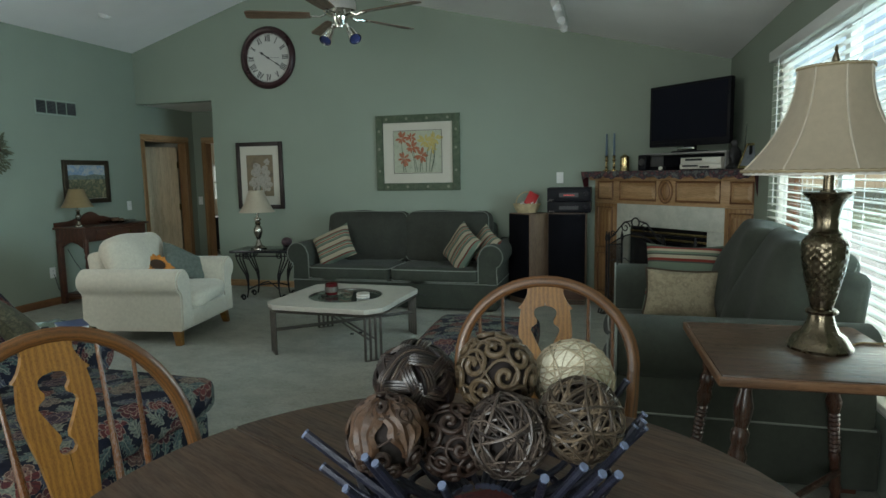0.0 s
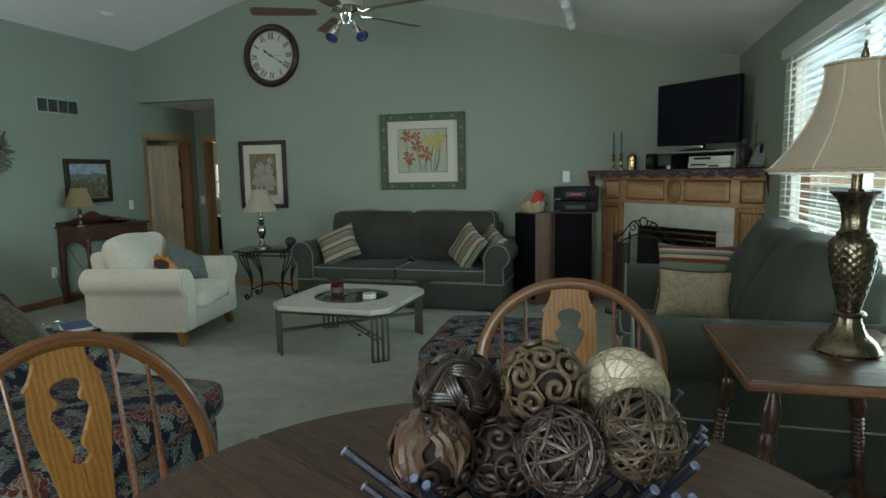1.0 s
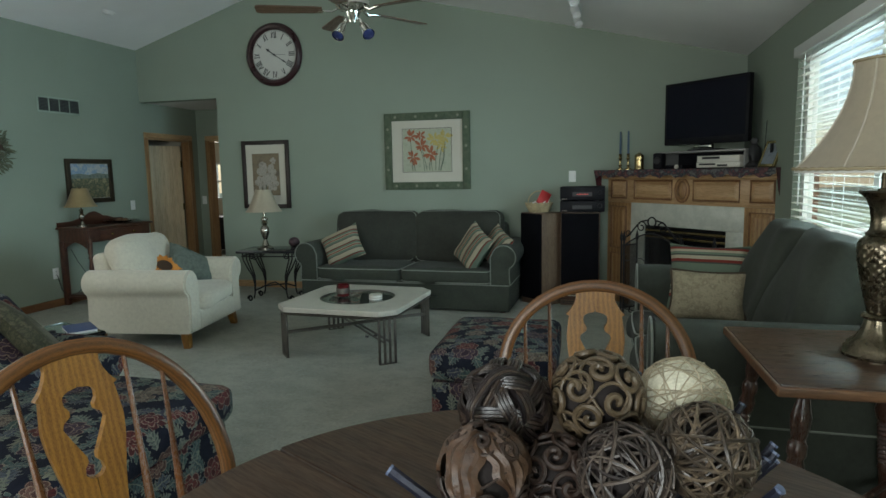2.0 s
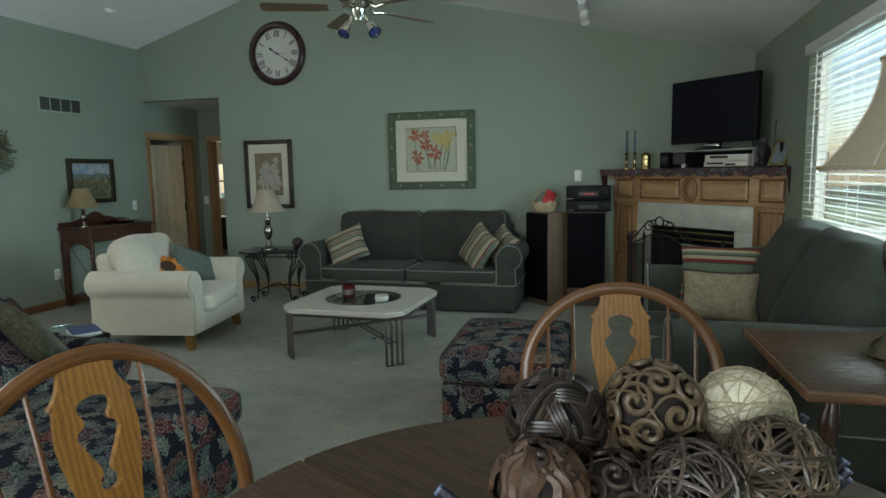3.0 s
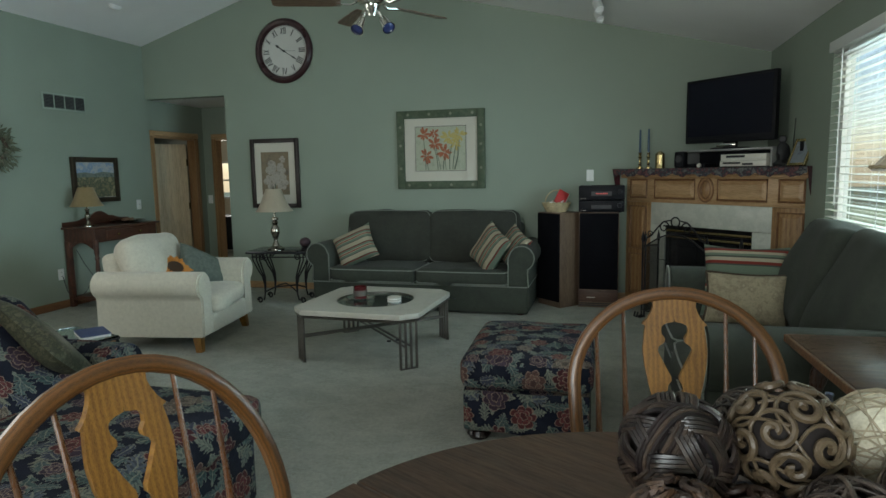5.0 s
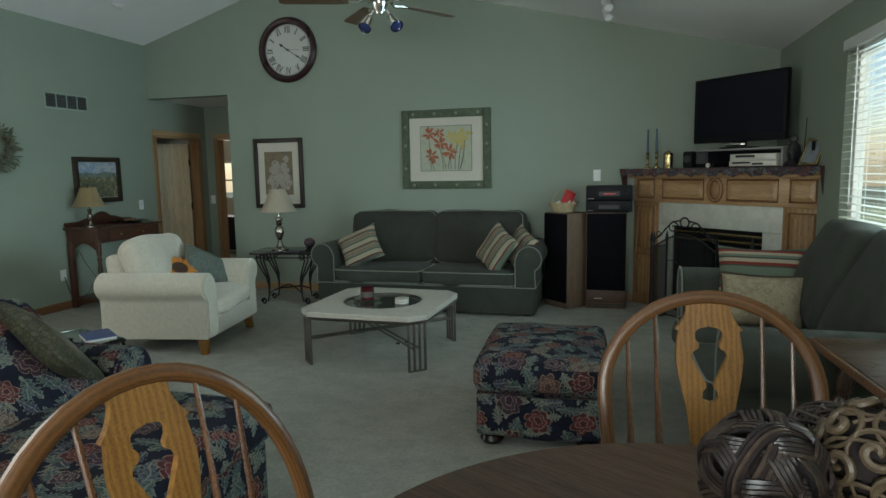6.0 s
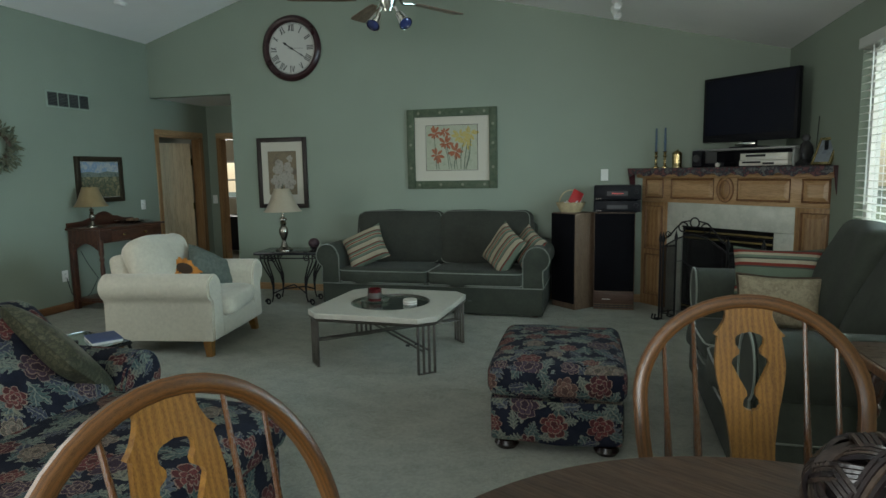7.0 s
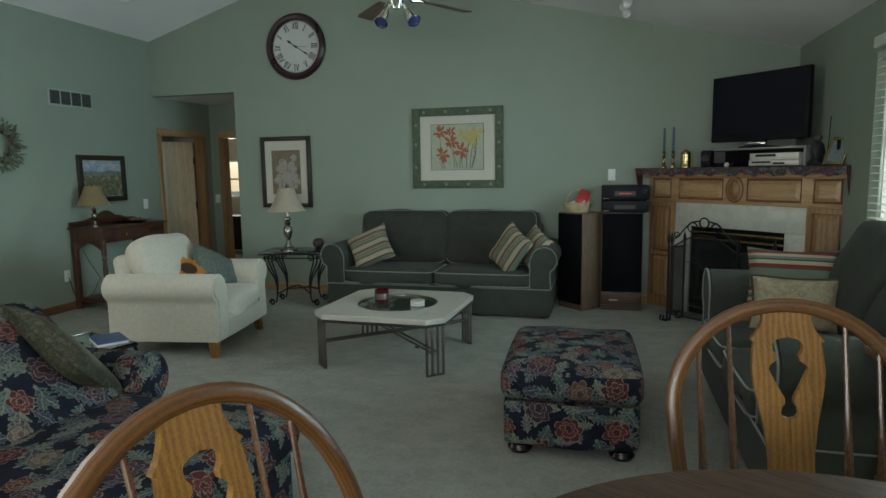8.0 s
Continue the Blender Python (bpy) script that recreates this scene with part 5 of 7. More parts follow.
desk_lamp = small_lamp("desk_lamp", "pewter table lamp with a tan bell shade on the desk", pose(XL + 0.20, 5.455, DH), PEWTER, SHADE2, 0.235, 0.165, 0.075, 0.20)
part("power_cord", tube(BM(), [(x - 0.20, y - 5.455, z - DH) for x, y, z in ((0.05, 5.42, 0.60), (0.05, 5.5, 0.45), (0.05, 5.62, 0.28), (0.06, 5.5, 0.14), (0.05, 5.36, 0.05), (0.04, 5.27, 0.18), (0.022, 5.245, 0.34))], 0.004, 6), INK, desk_lamp, "dark power cord")
dish = thing("oval_dish", "dark metal dish with fruit on the desk", "dish", pose(XL + 0.2, 6.02, DH, 0, 0, 90))
part("dish", lathe(BM(), [(0.001, 0.004), (0.05, 0.0), (0.09, 0.006), (0.17, 0.022), (0.19, 0.03), (0.17, 0.026), (0.09, 0.012), (0.001, 0.010)], 28), BRONZE, dish)
for i in range(7):
    a = i * 2.4
    part("fruit", lathe(BM(), [(0.001, 0), (0.018, 0.004), (0.024, 0.02), (0.018, 0.036), (0.001, 0.04)], 10, (0.05 * math.cos(a) * (i > 0), 0.04 * math.sin(a) * (i > 0), 0.012 + 0.006 * (i == 0))), m_blotch("dried_fruit", [(0.10, 0.05, 0.03), (0.22, 0.14, 0.09)], 20) if i == 0 else bpy.data.materials["dried_fruit"], dish)

# ---- iron side table with lamp ----
st = thing("iron_side_table", "black wrought iron side table with scrolled legs", "side table", pose(-3.685, 6.00, 0, 0, 0, 8) @ Matrix.Diagonal((0.97, 0.92, 1.113, 1)))
part("top", boxb(-0.35, -0.24, 0.488, 0.35, 0.24, 0.512, 0.005), m_plain("smoked_top", (0.02, 0.02, 0.022), 0.12, 0, 0.1, 4, 60, 0), st, "dark glossy top")
part("apron", tube(BM(), loop_xy(0.62, 0.40, 0.03, 0.455), 0.006, 6, True), IRON, st)
for sx in (-1, 1):
    for sy in (-1, 1):
        y = sy * 0.15
        leg = thing("leg", "", "")
        for key in ("label", "category"):
            if key in leg:
                del leg[key]
        leg.parent = st
        for off in (0.0, 0.045, 0.085):
            pts = [(sx * (0.31 - off), y, 0.485), (sx * (0.305 - off * 0.9), y, 0.42), (sx * (0.26 - off * 0.7), y, 0.34), (sx * (0.205 - off * 0.35), y, 0.26), (sx * (0.185 - off * 0.12), y, 0.18), (sx * 0.185, y, 0.09), (sx * 0.20, y, 0.035)]
            part("bar", tube(BM(), pts, 0.008, 6), IRON, leg)
        part("foot_scroll", tube(BM(), [(sx * 0.20 + sx * (0.045 - q[0]), y, q[2]) for q in spiral((0, 0, 0.035), 0.03, 0.010, 180 * (sx < 0), 1.2 * sx, 18)], 0.009, 6), IRON, leg)
        part("top_scroll", tube(BM(), spiral((sx * 0.20, y, 0.455), 0.035, 0.008, 90, 1.6, 20), 0.006, 6), IRON, leg)
for sx in (-1, 1):
    part("stretcher", tube(BM(), [(sx * 0.185, -0.15, 0.115), (sx * 0.10, -0.08, 0.15), (0, 0, 0.165 + 0.014 * sx), (-sx * 0.10, 0.08, 0.15), (-sx * 0.185, 0.15, 0.115)], 0.007, 6), IRON, st)
part("apron_scroll", tube(BM(), spiral((-0.14, -0.2, 0.455), 0.04, 0.008, 90, 1.5, 20), 0.005, 6), IRON, st)
small_lamp("side_lamp", "pewter table lamp with a cream bell shade on the iron table", pose(-3.745, 5.94, 0.570), PEWTER, SHADE, 0.43, 0.195, 0.08, 0.235)
orb = thing("stone_orb", "dark purple stone orb on a small iron stand", "ornament", pose(-3.45, 6.03, 0.570))
part("orb", lathe(BM(), [(0.001, 0.03)] + [(0.06 * math.cos(radians(a)), 0.075 + 0.052 * math.sin(radians(a))) for a in range(-60, 90, 12)] + [(0.001, 0.127)], 20), m_blotch("purple_stone", [(0.03, 0.02, 0.025), (0.09, 0.055, 0.06)], 25, rough=0.4), orb)
part("stand", lathe(BM(), [(0.001, 0), (0.045, 0), (0.04, 0.012), (0.026, 0.02), (0.045, 0.034), (0.048, 0.038), (0.001, 0.034)], 18), IRON, orb, "iron stand")

# ---- loudspeakers, stereo, basket ----
spk = thing("tall_speaker", "tall floor speaker with black grille and wooden sides", "speaker", pose(-0.785, 6.17, 0, 0, 0, -42.5))
part("cabinet", boxb(-0.325, 0.012, 0.0, 0.0, 0.30, 0.942, 0.004), SPKWOOD, spk)
part("grille", boxb(-0.318, -0.006, 0.06, -0.007, 0.013, 0.935, 0.006), GRILLE, spk, "black cloth grille")
spk2 = thing("tall_speaker", "tall floor speaker with black grille and wooden foot panel", "speaker", pose(-0.415, 6.275, 0))
part("cabinet", boxb(-0.19, 0.012, 0.0, 0.19, 0.36, 0.945, 0.004), SPKWOOD, spk2)
part("grille", boxb(-0.184, -0.006, 0.185, 0.184, 0.013, 0.938, 0.006), GRILLE, spk2, "black cloth grille")
part("foot_panel", boxb(-0.188, -0.002, 0.06, 0.188, 0.013, 0.178, 0.003), m_wood("foot_panel_wood", (0.05, 0.022, 0.014), (0.11, 0.055, 0.035), "x", 7.0, 0.5, 0.05), spk2, "brown wooden foot panel")
for z in (0.022, 0.042):
    part("groove", boxb(-0.186, 0.006, z - 0.004, 0.186, 0.0135, z + 0.004), INK, spk2)
part("badge", boxb(-0.11, -0.004, 0.10, -0.03, -0.0015, 0.107), SILVER, spk2, "pale maker's plate")


def hifi(label, m, w, d, h, display):
    u = thing("stereo_unit", label, "stereo", m)
    part("case", boxb(-w / 2, 0.01, 0.008, w / 2, d, h, 0.004), BLACK, u)
    part("front_panel", boxb(-w / 2, 0, 0.008, w / 2, 0.0098, h, 0.003), BLACK, u)
    for x in (-w / 2 + 0.04, w / 2 - 0.04):
        for y in (0.05, d - 0.05):
            part("foot", lathe(BM(), [(0.014, 0), (0.014, 0.008), (0.001, 0.0081)], 10, (x, y, 0)), BLACK, u)
    part("display", boxb(-w * 0.22, -0.0012, h * 0.32, w * 0.22, 0.0, h * 0.62), INK, u, "dark display window")
    if display:
        for i in range(7):
            part("display_digit", boxb(-0.05 + 0.016 * i, -0.0022, h * 0.44, -0.041 + 0.016 * i, -0.0012, h * 0.50), m_glow("red_digits", (1.0, 0.10, 0.08), 0.5) if i == 0 else bpy.data.materials["red_digits"], u, "red glowing display bar")
    for i in range(3):
        part("button", lathe(BM(), [(0.001, 0.006), (0.006, 0.006), (0.006, 0)], 10), STEEL, u, "", pose(-w / 2 + 0.025 + 0.018 * i, -0.0005, 0.02, 90))
    for x in (w / 2 - 0.045,):
        part("volume_knob", lathe(BM(), [(0.001, 0.016), (0.02, 0.016), (0.022, 0)], 18), BLACK, u, "round volume knob", pose(x, 0, h * 0.6, 90))
    return u


hifi("black tape deck under the receiver", pose(-0.395, 6.25, 0.946), 0.43, 0.34, 0.115, False)
hifi("black stereo receiver with a red display", pose(-0.395, 6.25, 1.062), 0.43, 0.34, 0.14, True)
bas = thing("wicker_basket", "pale wicker basket with papers on the speaker", "basket", pose(-0.835, 6.39, 0.943, 0, 0, 20))
for k in range(6):
    r = 0.075 + 0.035 * (k / 5) ** 0.8
    part("weave", tube(BM(), [(r * 1.25 * math.cos(a * math.pi / 16), r * 0.85 * math.sin(a * math.pi / 16), 0.01 + 0.016 * k + 0.003 * (-1) ** a) for a in range(32)], 0.0085, 6, True), WICKER, bas)
part("base", lathe(BM(), [(0.001, 0), (0.07, 0), (0.07, 0.01), (0.001, 0.01)], 20), WICKER, bas)
part("handle", tube(BM(), arc((-0.0, 0, 0.09), 0.115, 8, 172, 14, "xz", 1.1), 0.006, 6), WICKER, bas)
bk = thing("red_booklet", "red and white booklet leaning in the basket", "booklet", pose(-0.785, 6.38, 1.085, 66, 30, 14))
part("cover", boxb(-0.055, -0.075, -0.008, 0.055, 0.075, 0.008, 0.002), RED, bk)
part("pages", boxb(0.056, -0.07, -0.006, 0.06, 0.07, 0.006), PAPER, bk)
for i in range(6):
    cr = thing("crumpled_paper", "crumpled cream paper in the basket", "paper", pose(-0.88 + 0.022 * i, 6.37 + 0.02 * (i % 2), 1.03, 40 * i, 25 * i, 60 * i))
    part("sheet", pillow(0.06, 0.07, 0.035, 0.3, 6, 0, i), PAPER, cr)


# ---- corner fireplace ----
S2 = math.sqrt(0.5)
fp = thing("corner_fireplace", "honey oak corner fireplace with raised panels and marble surround", "fireplace", pose(0.508, 6.012, 0, 0, 0, -45))
# local x along the face, local -y towards the room
FW = 0.93
part("core", boxb(-FW + 0.02, 0.025, 0.9, FW - 0.02, 0.16, 1.24), OAKX, fp)
part("frieze", boxb(-FW, 0.0, 1.035, FW, 0.028, 1.30, 0.003), OAKX, fp, "oak frieze board")
for sx in (-1, 1):
    x0, x1 = sorted((sx * 0.62, sx * FW))
    part("pilaster", boxb(x0, 0.0, 0.0, x1, 0.028, 1.033, 0.003), OAK, fp)
    part("return", boxb(sx * FW - (0.02 if sx > 0 else 0), 0.029, 0.0, sx * FW + (0.02 if sx < 0 else 0), 0.17, 1.30), OAK, fp)


def raised(x0, z0, x1, z1, wood=OAK):
    bm = BM()
    m = 0.028
    rings = [[(a, y, c) for a, c in ((x0 + i, z0 + i), (x1 - i, z0 + i), (x1 - i, z1 - i), (x0 + i, z1 - i))] for i, y in ((0.014, 0.002), (0.018, -0.001), (0.020 + m, -0.014))]
    ring_faces(bm, rings)
    bmesh.ops.recalc_face_normals(bm, faces=bm.faces[:])
    pn = part("raised_panel", bm, wood, fp, "", None, False)
    part("panel_moulding", tube(BM(), [(x0 + 0.008, -0.003, z0 + 0.008), (x1 - 0.008, -0.003, z0 + 0.008), (x1 - 0.008, -0.003, z1 - 0.008), (x0 + 0.008, -0.003, z1 - 0.008)], 0.011, 6, True), OAKTRIM, pn, "darker moulding round the panel")


for sx in (-1, 1):
    a, b = sorted((sx * 0.665, sx * 0.885))
    raised(a, 1.07, b, 1.26, OAKX)
    raised(a, 0.56, b, 1.00)
    raised(a, 0.10, b, 0.52)
raised(-0.58, 1.07, -0.11, 1.26, OAKX)
raised(0.11, 1.07, 0.58, 1.26, OAKX)
oval = BM()
ring_faces(oval, [[(rx * math.cos(2 * math.pi * i / 28), y, 1.165 + rz * math.sin(2 * math.pi * i / 28)) for i in range(28)] for rx, rz, y in ((0.075, 0.105, 0.002), (0.072, 0.102, -0.010), (0.055, 0.085, -0.012), (0.045, 0.075, -0.002), (0.02, 0.05, -0.012))])
bmesh.ops.recalc_face_normals(oval, faces=oval.faces[:])
med = part("oval_medallion", oval, OAK, fp, "carved oval medallion")
for rx, rz in ((0.078, 0.108), (0.05, 0.08)):
    part("medallion_ring", tube(BM(), [(rx * math.cos(2 * math.pi * i / 28), -0.009, 1.165 + rz * math.sin(2 * math.pi * i / 28)) for i in range(28)], 0.007, 6, True), OAKTRIM, med)
for x0, z0, x1, z1 in ((-0.62, 0.82, 0.62, 1.035), (-0.62, 0.0, -0.45, 0.82), (0.45, 0.0, 0.62, 0.82)):
    part("marble_slab", boxb(x0 + 0.001, 0.006, z0 + 0.001, x1 - 0.001, 0.03, z1 - 0.001, 0.002), MARBLE, fp, "pale grey-green marble")
fire = BM()
for x0, y0, z0, x1, y1, z1 in ((-0.47, 0.03, 0.0, -0.45, 0.4, 0.84), (0.45, 0.03, 0.0, 0.47, 0.4, 0.84), (-0.45, 0.4, 0, 0.45, 0.42, 0.84), (-0.45, 0.03, 0.82, 0.45, 0.4, 0.84), (-0.45, 0.03, 0.002, 0.45, 0.4, 0.02)):
    box(fire, ((x0 + x1) / 2, (y0 + y1) / 2, (z0 + z1) / 2), (x1 - x0, y1 - y0, z1 - z0))
part("firebox", fire, SOOT, fp, "sooty black firebox")
for i, (z, mat) in enumerate(((0.765, BRASS), (0.735, BLACK), (0.705, BRASS), (0.09, BLACK), (0.055, BRASS))):
    part("louvre", boxb(-0.44, 0.012 + 0.004 * (i % 2), z, 0.44, 0.03, z + 0.02, 0.003, 1), mat, fp, "brass louvre" if mat == BRASS else "")
part("fire_glass", boxb(-0.42, 0.05, 0.13, 0.42, 0.055, 0.69), m_plain("smoked_fire_glass", (0.008, 0.008, 0.010), 0.1, 0, 0.1, 4, 60, 0), fp, "smoked glass")
mant = prism(BM(), [(-0.985, -0.13), (0.955, -0.13), (0.955, 0.02), (-0.0, 0.97), (-0.985, 0.02)], 0.055, "xy", 1.302)
part("mantel_shelf", mant, OAKX, fp, "oak mantel shelf", None, False)
part("mantel_moulding", boxb(-0.95, -0.07, 1.268, 0.94, 0.0, 1.301, 0.012, 3), OAKX, fp)

runner = thing("mantel_runner", "dark patterned cloth runner draped over the mantel with wine tassels", "runner", pose(0.508, 6.012, 0, 0, 0, -45))
cl = BM()
cols = 90
rows = []
for i in range(cols + 1):
    x = -0.99 + 1.955 * i / cols
    rip = 0.004 * math.sin(23 * x) + 0.003 * math.sin(51 * x + 1)
    drop = 0.066 + 0.012 * math.sin(31 * x) + 0.006 * math.sin(77 * x)
    rows.append([(x, 0.18, 1.3605), (x, 0.0, 1.3605), (x, -0.125, 1.361), (x, -0.137 + rip * 0.3, 1.355), (x, -0.141 + rip, 1.33), (x, -0.142 + rip * 1.6, 1.36 - drop), (x, -0.138 + rip * 1.6, 1.361 - drop), (x, -0.136, 1.33)])
ring_faces(cl, rows, False, False)
part("cloth", cl, RUNNER, runner)
for sx, ex in ((-1, -0.99), (1, 0.965)):
    pts = prism(BM(), [(-0.142, 1.36), (0.06, 1.36), (-0.04, 1.17), (-0.075, 1.12), (-0.1, 1.19)], 0.006, "yz", ex if sx > 0 else ex - 0.006)
    part("tassel_end", pts, WINE, runner, "wine red tasselled end", None, False)


def on_mantel(u, v):
    return 0.508 + S2 * (u + v), 6.012 + S2 * (v - u)


def candlestick(u, v):
    x, y = on_mantel(u, v)
    c = thing("candlestick", "brass candlestick with a tall blue taper candle", "candlestick", pose(x, y, 1.3615), "candlesticks on the mantel")
    part("stick", lathe(BM(), [(0.001, 0), (0.036, 0), (0.036, 0.006), (0.018, 0.014), (0.010, 0.03), (0.016, 0.045), (0.010, 0.06), (0.012, 0.10), (0.02, 0.112), (0.012, 0.122), (0.015, 0.15), (0.02, 0.156), (0.001, 0.156)], 18), BRASS, c)
    part("candle", lathe(BM(), [(0.0115, 0.15), (0.011, 0.25), (0.0085, 0.375), (0.001, 0.38)], 12), BLUEWAX, c, "blue taper candle")


candlestick(-0.76, -0.01)
candlestick(-0.645, -0.02)
x, y = on_mantel(-0.52, 0.0)
jar = thing("brass_lantern", "small ribbed brass lantern on the mantel", "lantern", pose(x, y, 1.3615))
part("body", lathe(BM(), [(0.001, 0), (0.045, 0), (0.045, 0.012), (0.042, 0.016), (0.043, 0.05), (0.046, 0.053), (0.043, 0.056), (0.043, 0.085), (0.046, 0.088), (0.043, 0.091), (0.042, 0.125), (0.046, 0.13), (0.035, 0.145), (0.012, 0.158), (0.001, 0.16)], 24, wave=lambda a, z: 1 + 0.02 * math.cos(12 * a)), BRASS, jar)
part("handle", tube(BM(), arc((0, 0, 0.155), 0.012, 0, 180, 8), 0.002, 5), BRASS, jar)

# television on a low shelf
riser = thing("tv_riser", "silver-edged low shelf under the television", "shelf", pose(0.66, 6.14, 1.3615, 0, 0, -45))
part("top", boxb(-0.47, -0.02, 0.145, 0.47, 0.30, 0.163, 0.003), RISERG, riser)
for x in (-0.47, 0.452):
    part("side", boxb(x, -0.02, 0.0, x + 0.018, 0.28, 0.144, 0.002), RISERG, riser)
part("back", boxb(-0.45, 0.26, 0, 0.45, 0.275, 0.144), BLACK, riser)
tv = thing("television", "black flat-screen television on a swivel foot", "television", pose(0.715, 6.235, 1.525, 0, 0, -45))
part("bezel", box(BM(), (0, 0, 0.355), (0.90, 0.055, 0.585), 0.008, 2), BLACK, tv)
part("screen", boxb(-0.42, -0.0305, 0.125, 0.42, -0.0285, 0.62), SCREEN, tv, "dark glossy screen")
part("back_shell", box(BM(), (0, 0.06, 0.35), (0.7, 0.08, 0.42), 0.03, 3), BLACK, tv)
part("lower_trim", boxb(-0.40, -0.032, 0.068, 0.40, -0.0285, 0.098, 0.001, 1), BLACK, tv)
part("neck", boxb(-0.06, 0.0, 0.01, 0.06, 0.05, 0.08, 0.01), BLACK, tv)
part("foot", lathe(BM(), [(0.001, 0), (0.17, 0), (0.165, 0.012), (0.05, 0.02), (0.001, 0.021)], 32, (0, 0.02, 0)), BLACK, tv, "round glossy foot")
part("chrome_bar", boxb(-0.10, -0.045, 0.022, 0.10, -0.03, 0.05, 0.006), CHROME, tv, "bright chrome bar")
dvd = thing("disc_player", "silver disc player on the shelf under the television", "disc player", pose(0.79, 6.00, 1.3615, 0, 0, -45))
part("case", boxb(-0.22, 0.01, 0.006, 0.22, 0.25, 0.052, 0.003), SILVER, dvd)
part("front_panel", boxb(-0.22, 0.0, 0.006, 0.22, 0.009, 0.052, 0.002), SILVER, dvd)
part("tray", boxb(-0.19, -0.0015, 0.028, -0.02, 0.0, 0.042), BLACK, dvd)
part("display", boxb(0.0, -0.0015, 0.016, 0.1, 0.0, 0.032), INK, dvd)
for x in (-0.19, 0.19):
    part("foot", lathe(BM(), [(0.012, 0), (0.012, 0.007), (0.001, 0.007)], 10, (x, 0.06, 0)), BLACK, dvd)
vcr = thing("tape_player", "silver tape player stacked on the disc player", "tape player", pose(0.79, 6.00, 1.415, 0, 0, -45))
part("case", boxb(-0.215, 0.004, 0.0, 0.215, 0.24, 0.058, 0.003), SILVER, vcr)
part("tape_slot", boxb(-0.16, 0.0, 0.028, 0.02, 0.005, 0.048), INK, vcr)
for i in range(4):
    part("button", boxb(0.06 + 0.03 * i, 0.0, 0.02, 0.08 + 0.03 * i, 0.005, 0.028), PAINTW, vcr)
ctl = thing("cable_box", "small black receiver box under the television", "box", pose(0.43, 6.27, 1.3615, 0, 0, -45))
part("case", boxb(-0.12, 0, 0, 0.12, 0.15, 0.035, 0.004), BLACK, ctl)
part("dial", lathe(BM(), [(0.001, 0.012), (0.02, 0.012), (0.022, 0)], 16), SILVER, ctl, "silver dial", pose(0.06, 0, 0.018, 90))
x, y = on_mantel(-0.36, 0.10)
sp3 = thing("satellite_speaker", "small black satellite speaker on the mantel", "speaker", pose(x, y, 1.3615, 0, 0, -30))
part("case", box(BM(), (0, 0, 0.075), (0.09, 0.10, 0.15), 0.015, 3), BLACK, sp3)
part("cone", lathe(BM(), [(0.001, 0.002), (0.03, 0.008), (0.035, 0.0)], 18), INK, sp3, "", pose(0, -0.05, 0.08, 90))
x, y = on_mantel(0.80, -0.01)
fr = thing("photo_frame", "gold easel photo frame on the mantel", "photo frame", pose(x, y, 1.364, -22, 0, -62) @ pose(0, 0, 0, 0, 0, 0))
for x0, z0, x1, z1 in ((-0.09, 0, -0.07, 0.22), (0.07, 0, 0.09, 0.22), (-0.07, 0, 0.07, 0.022), (-0.07, 0.198, 0.07, 0.22)):
    part("frame_bar", boxb(x0, -0.01, z0, x1, 0.01, z1, 0.003), BRASS, fr)
part("photo", boxb(-0.07, -0.003, 0.022, 0.07, 0.0, 0.198), m_blotch("faded_photo", [(0.08, 0.10, 0.14), (0.22, 0.25, 0.28), (0.12, 0.12, 0.12)], 14, rough=0.3), fr, "faded bluish photograph")
part("easel_leg", box(BM(), (0, 0.045, 0.085), (0.03, 0.006, 0.20), 0, 1, pose(0, 0.0, 0.0, 22)), BLACK, fr)
x, y = on_mantel(0.62, 0.10)
fig = thing("dark_figurine", "dark carved ornament with a thin spear beside the television", "ornament", pose(x, y, 1.3615))
part("body", lathe(BM(), [(0.001, 0), (0.055, 0), (0.06, 0.02), (0.035, 0.05), (0.05, 0.10), (0.04, 0.16), (0.02, 0.19), (0.03, 0.215), (0.02, 0.24), (0.001, 0.245)], 18, wave=lambda a, z: 1 + 0.2 * math.sin(3 * a + 20 * z)), INK, fig)
part("spear", tube(BM(), [(0.075, 0.02, 0.0), (0.09, 0.02, 0.38)], 0.004, 6), INK, fig)

# folding fire screen
fs = thing("fire_screen", "black wrought iron folding fire screen with scrolled top", "fire screen", pose(0.24, 5.775, 0, 0, 0, -42))
MESH = m_plain("dark_mesh", (0.012, 0.012, 0.013), 0.7, 0.2, 0.2, 20, 400, 0.4)
MESH.node_tree.nodes["Principled BSDF"].inputs["Alpha"].default_value = 0.5


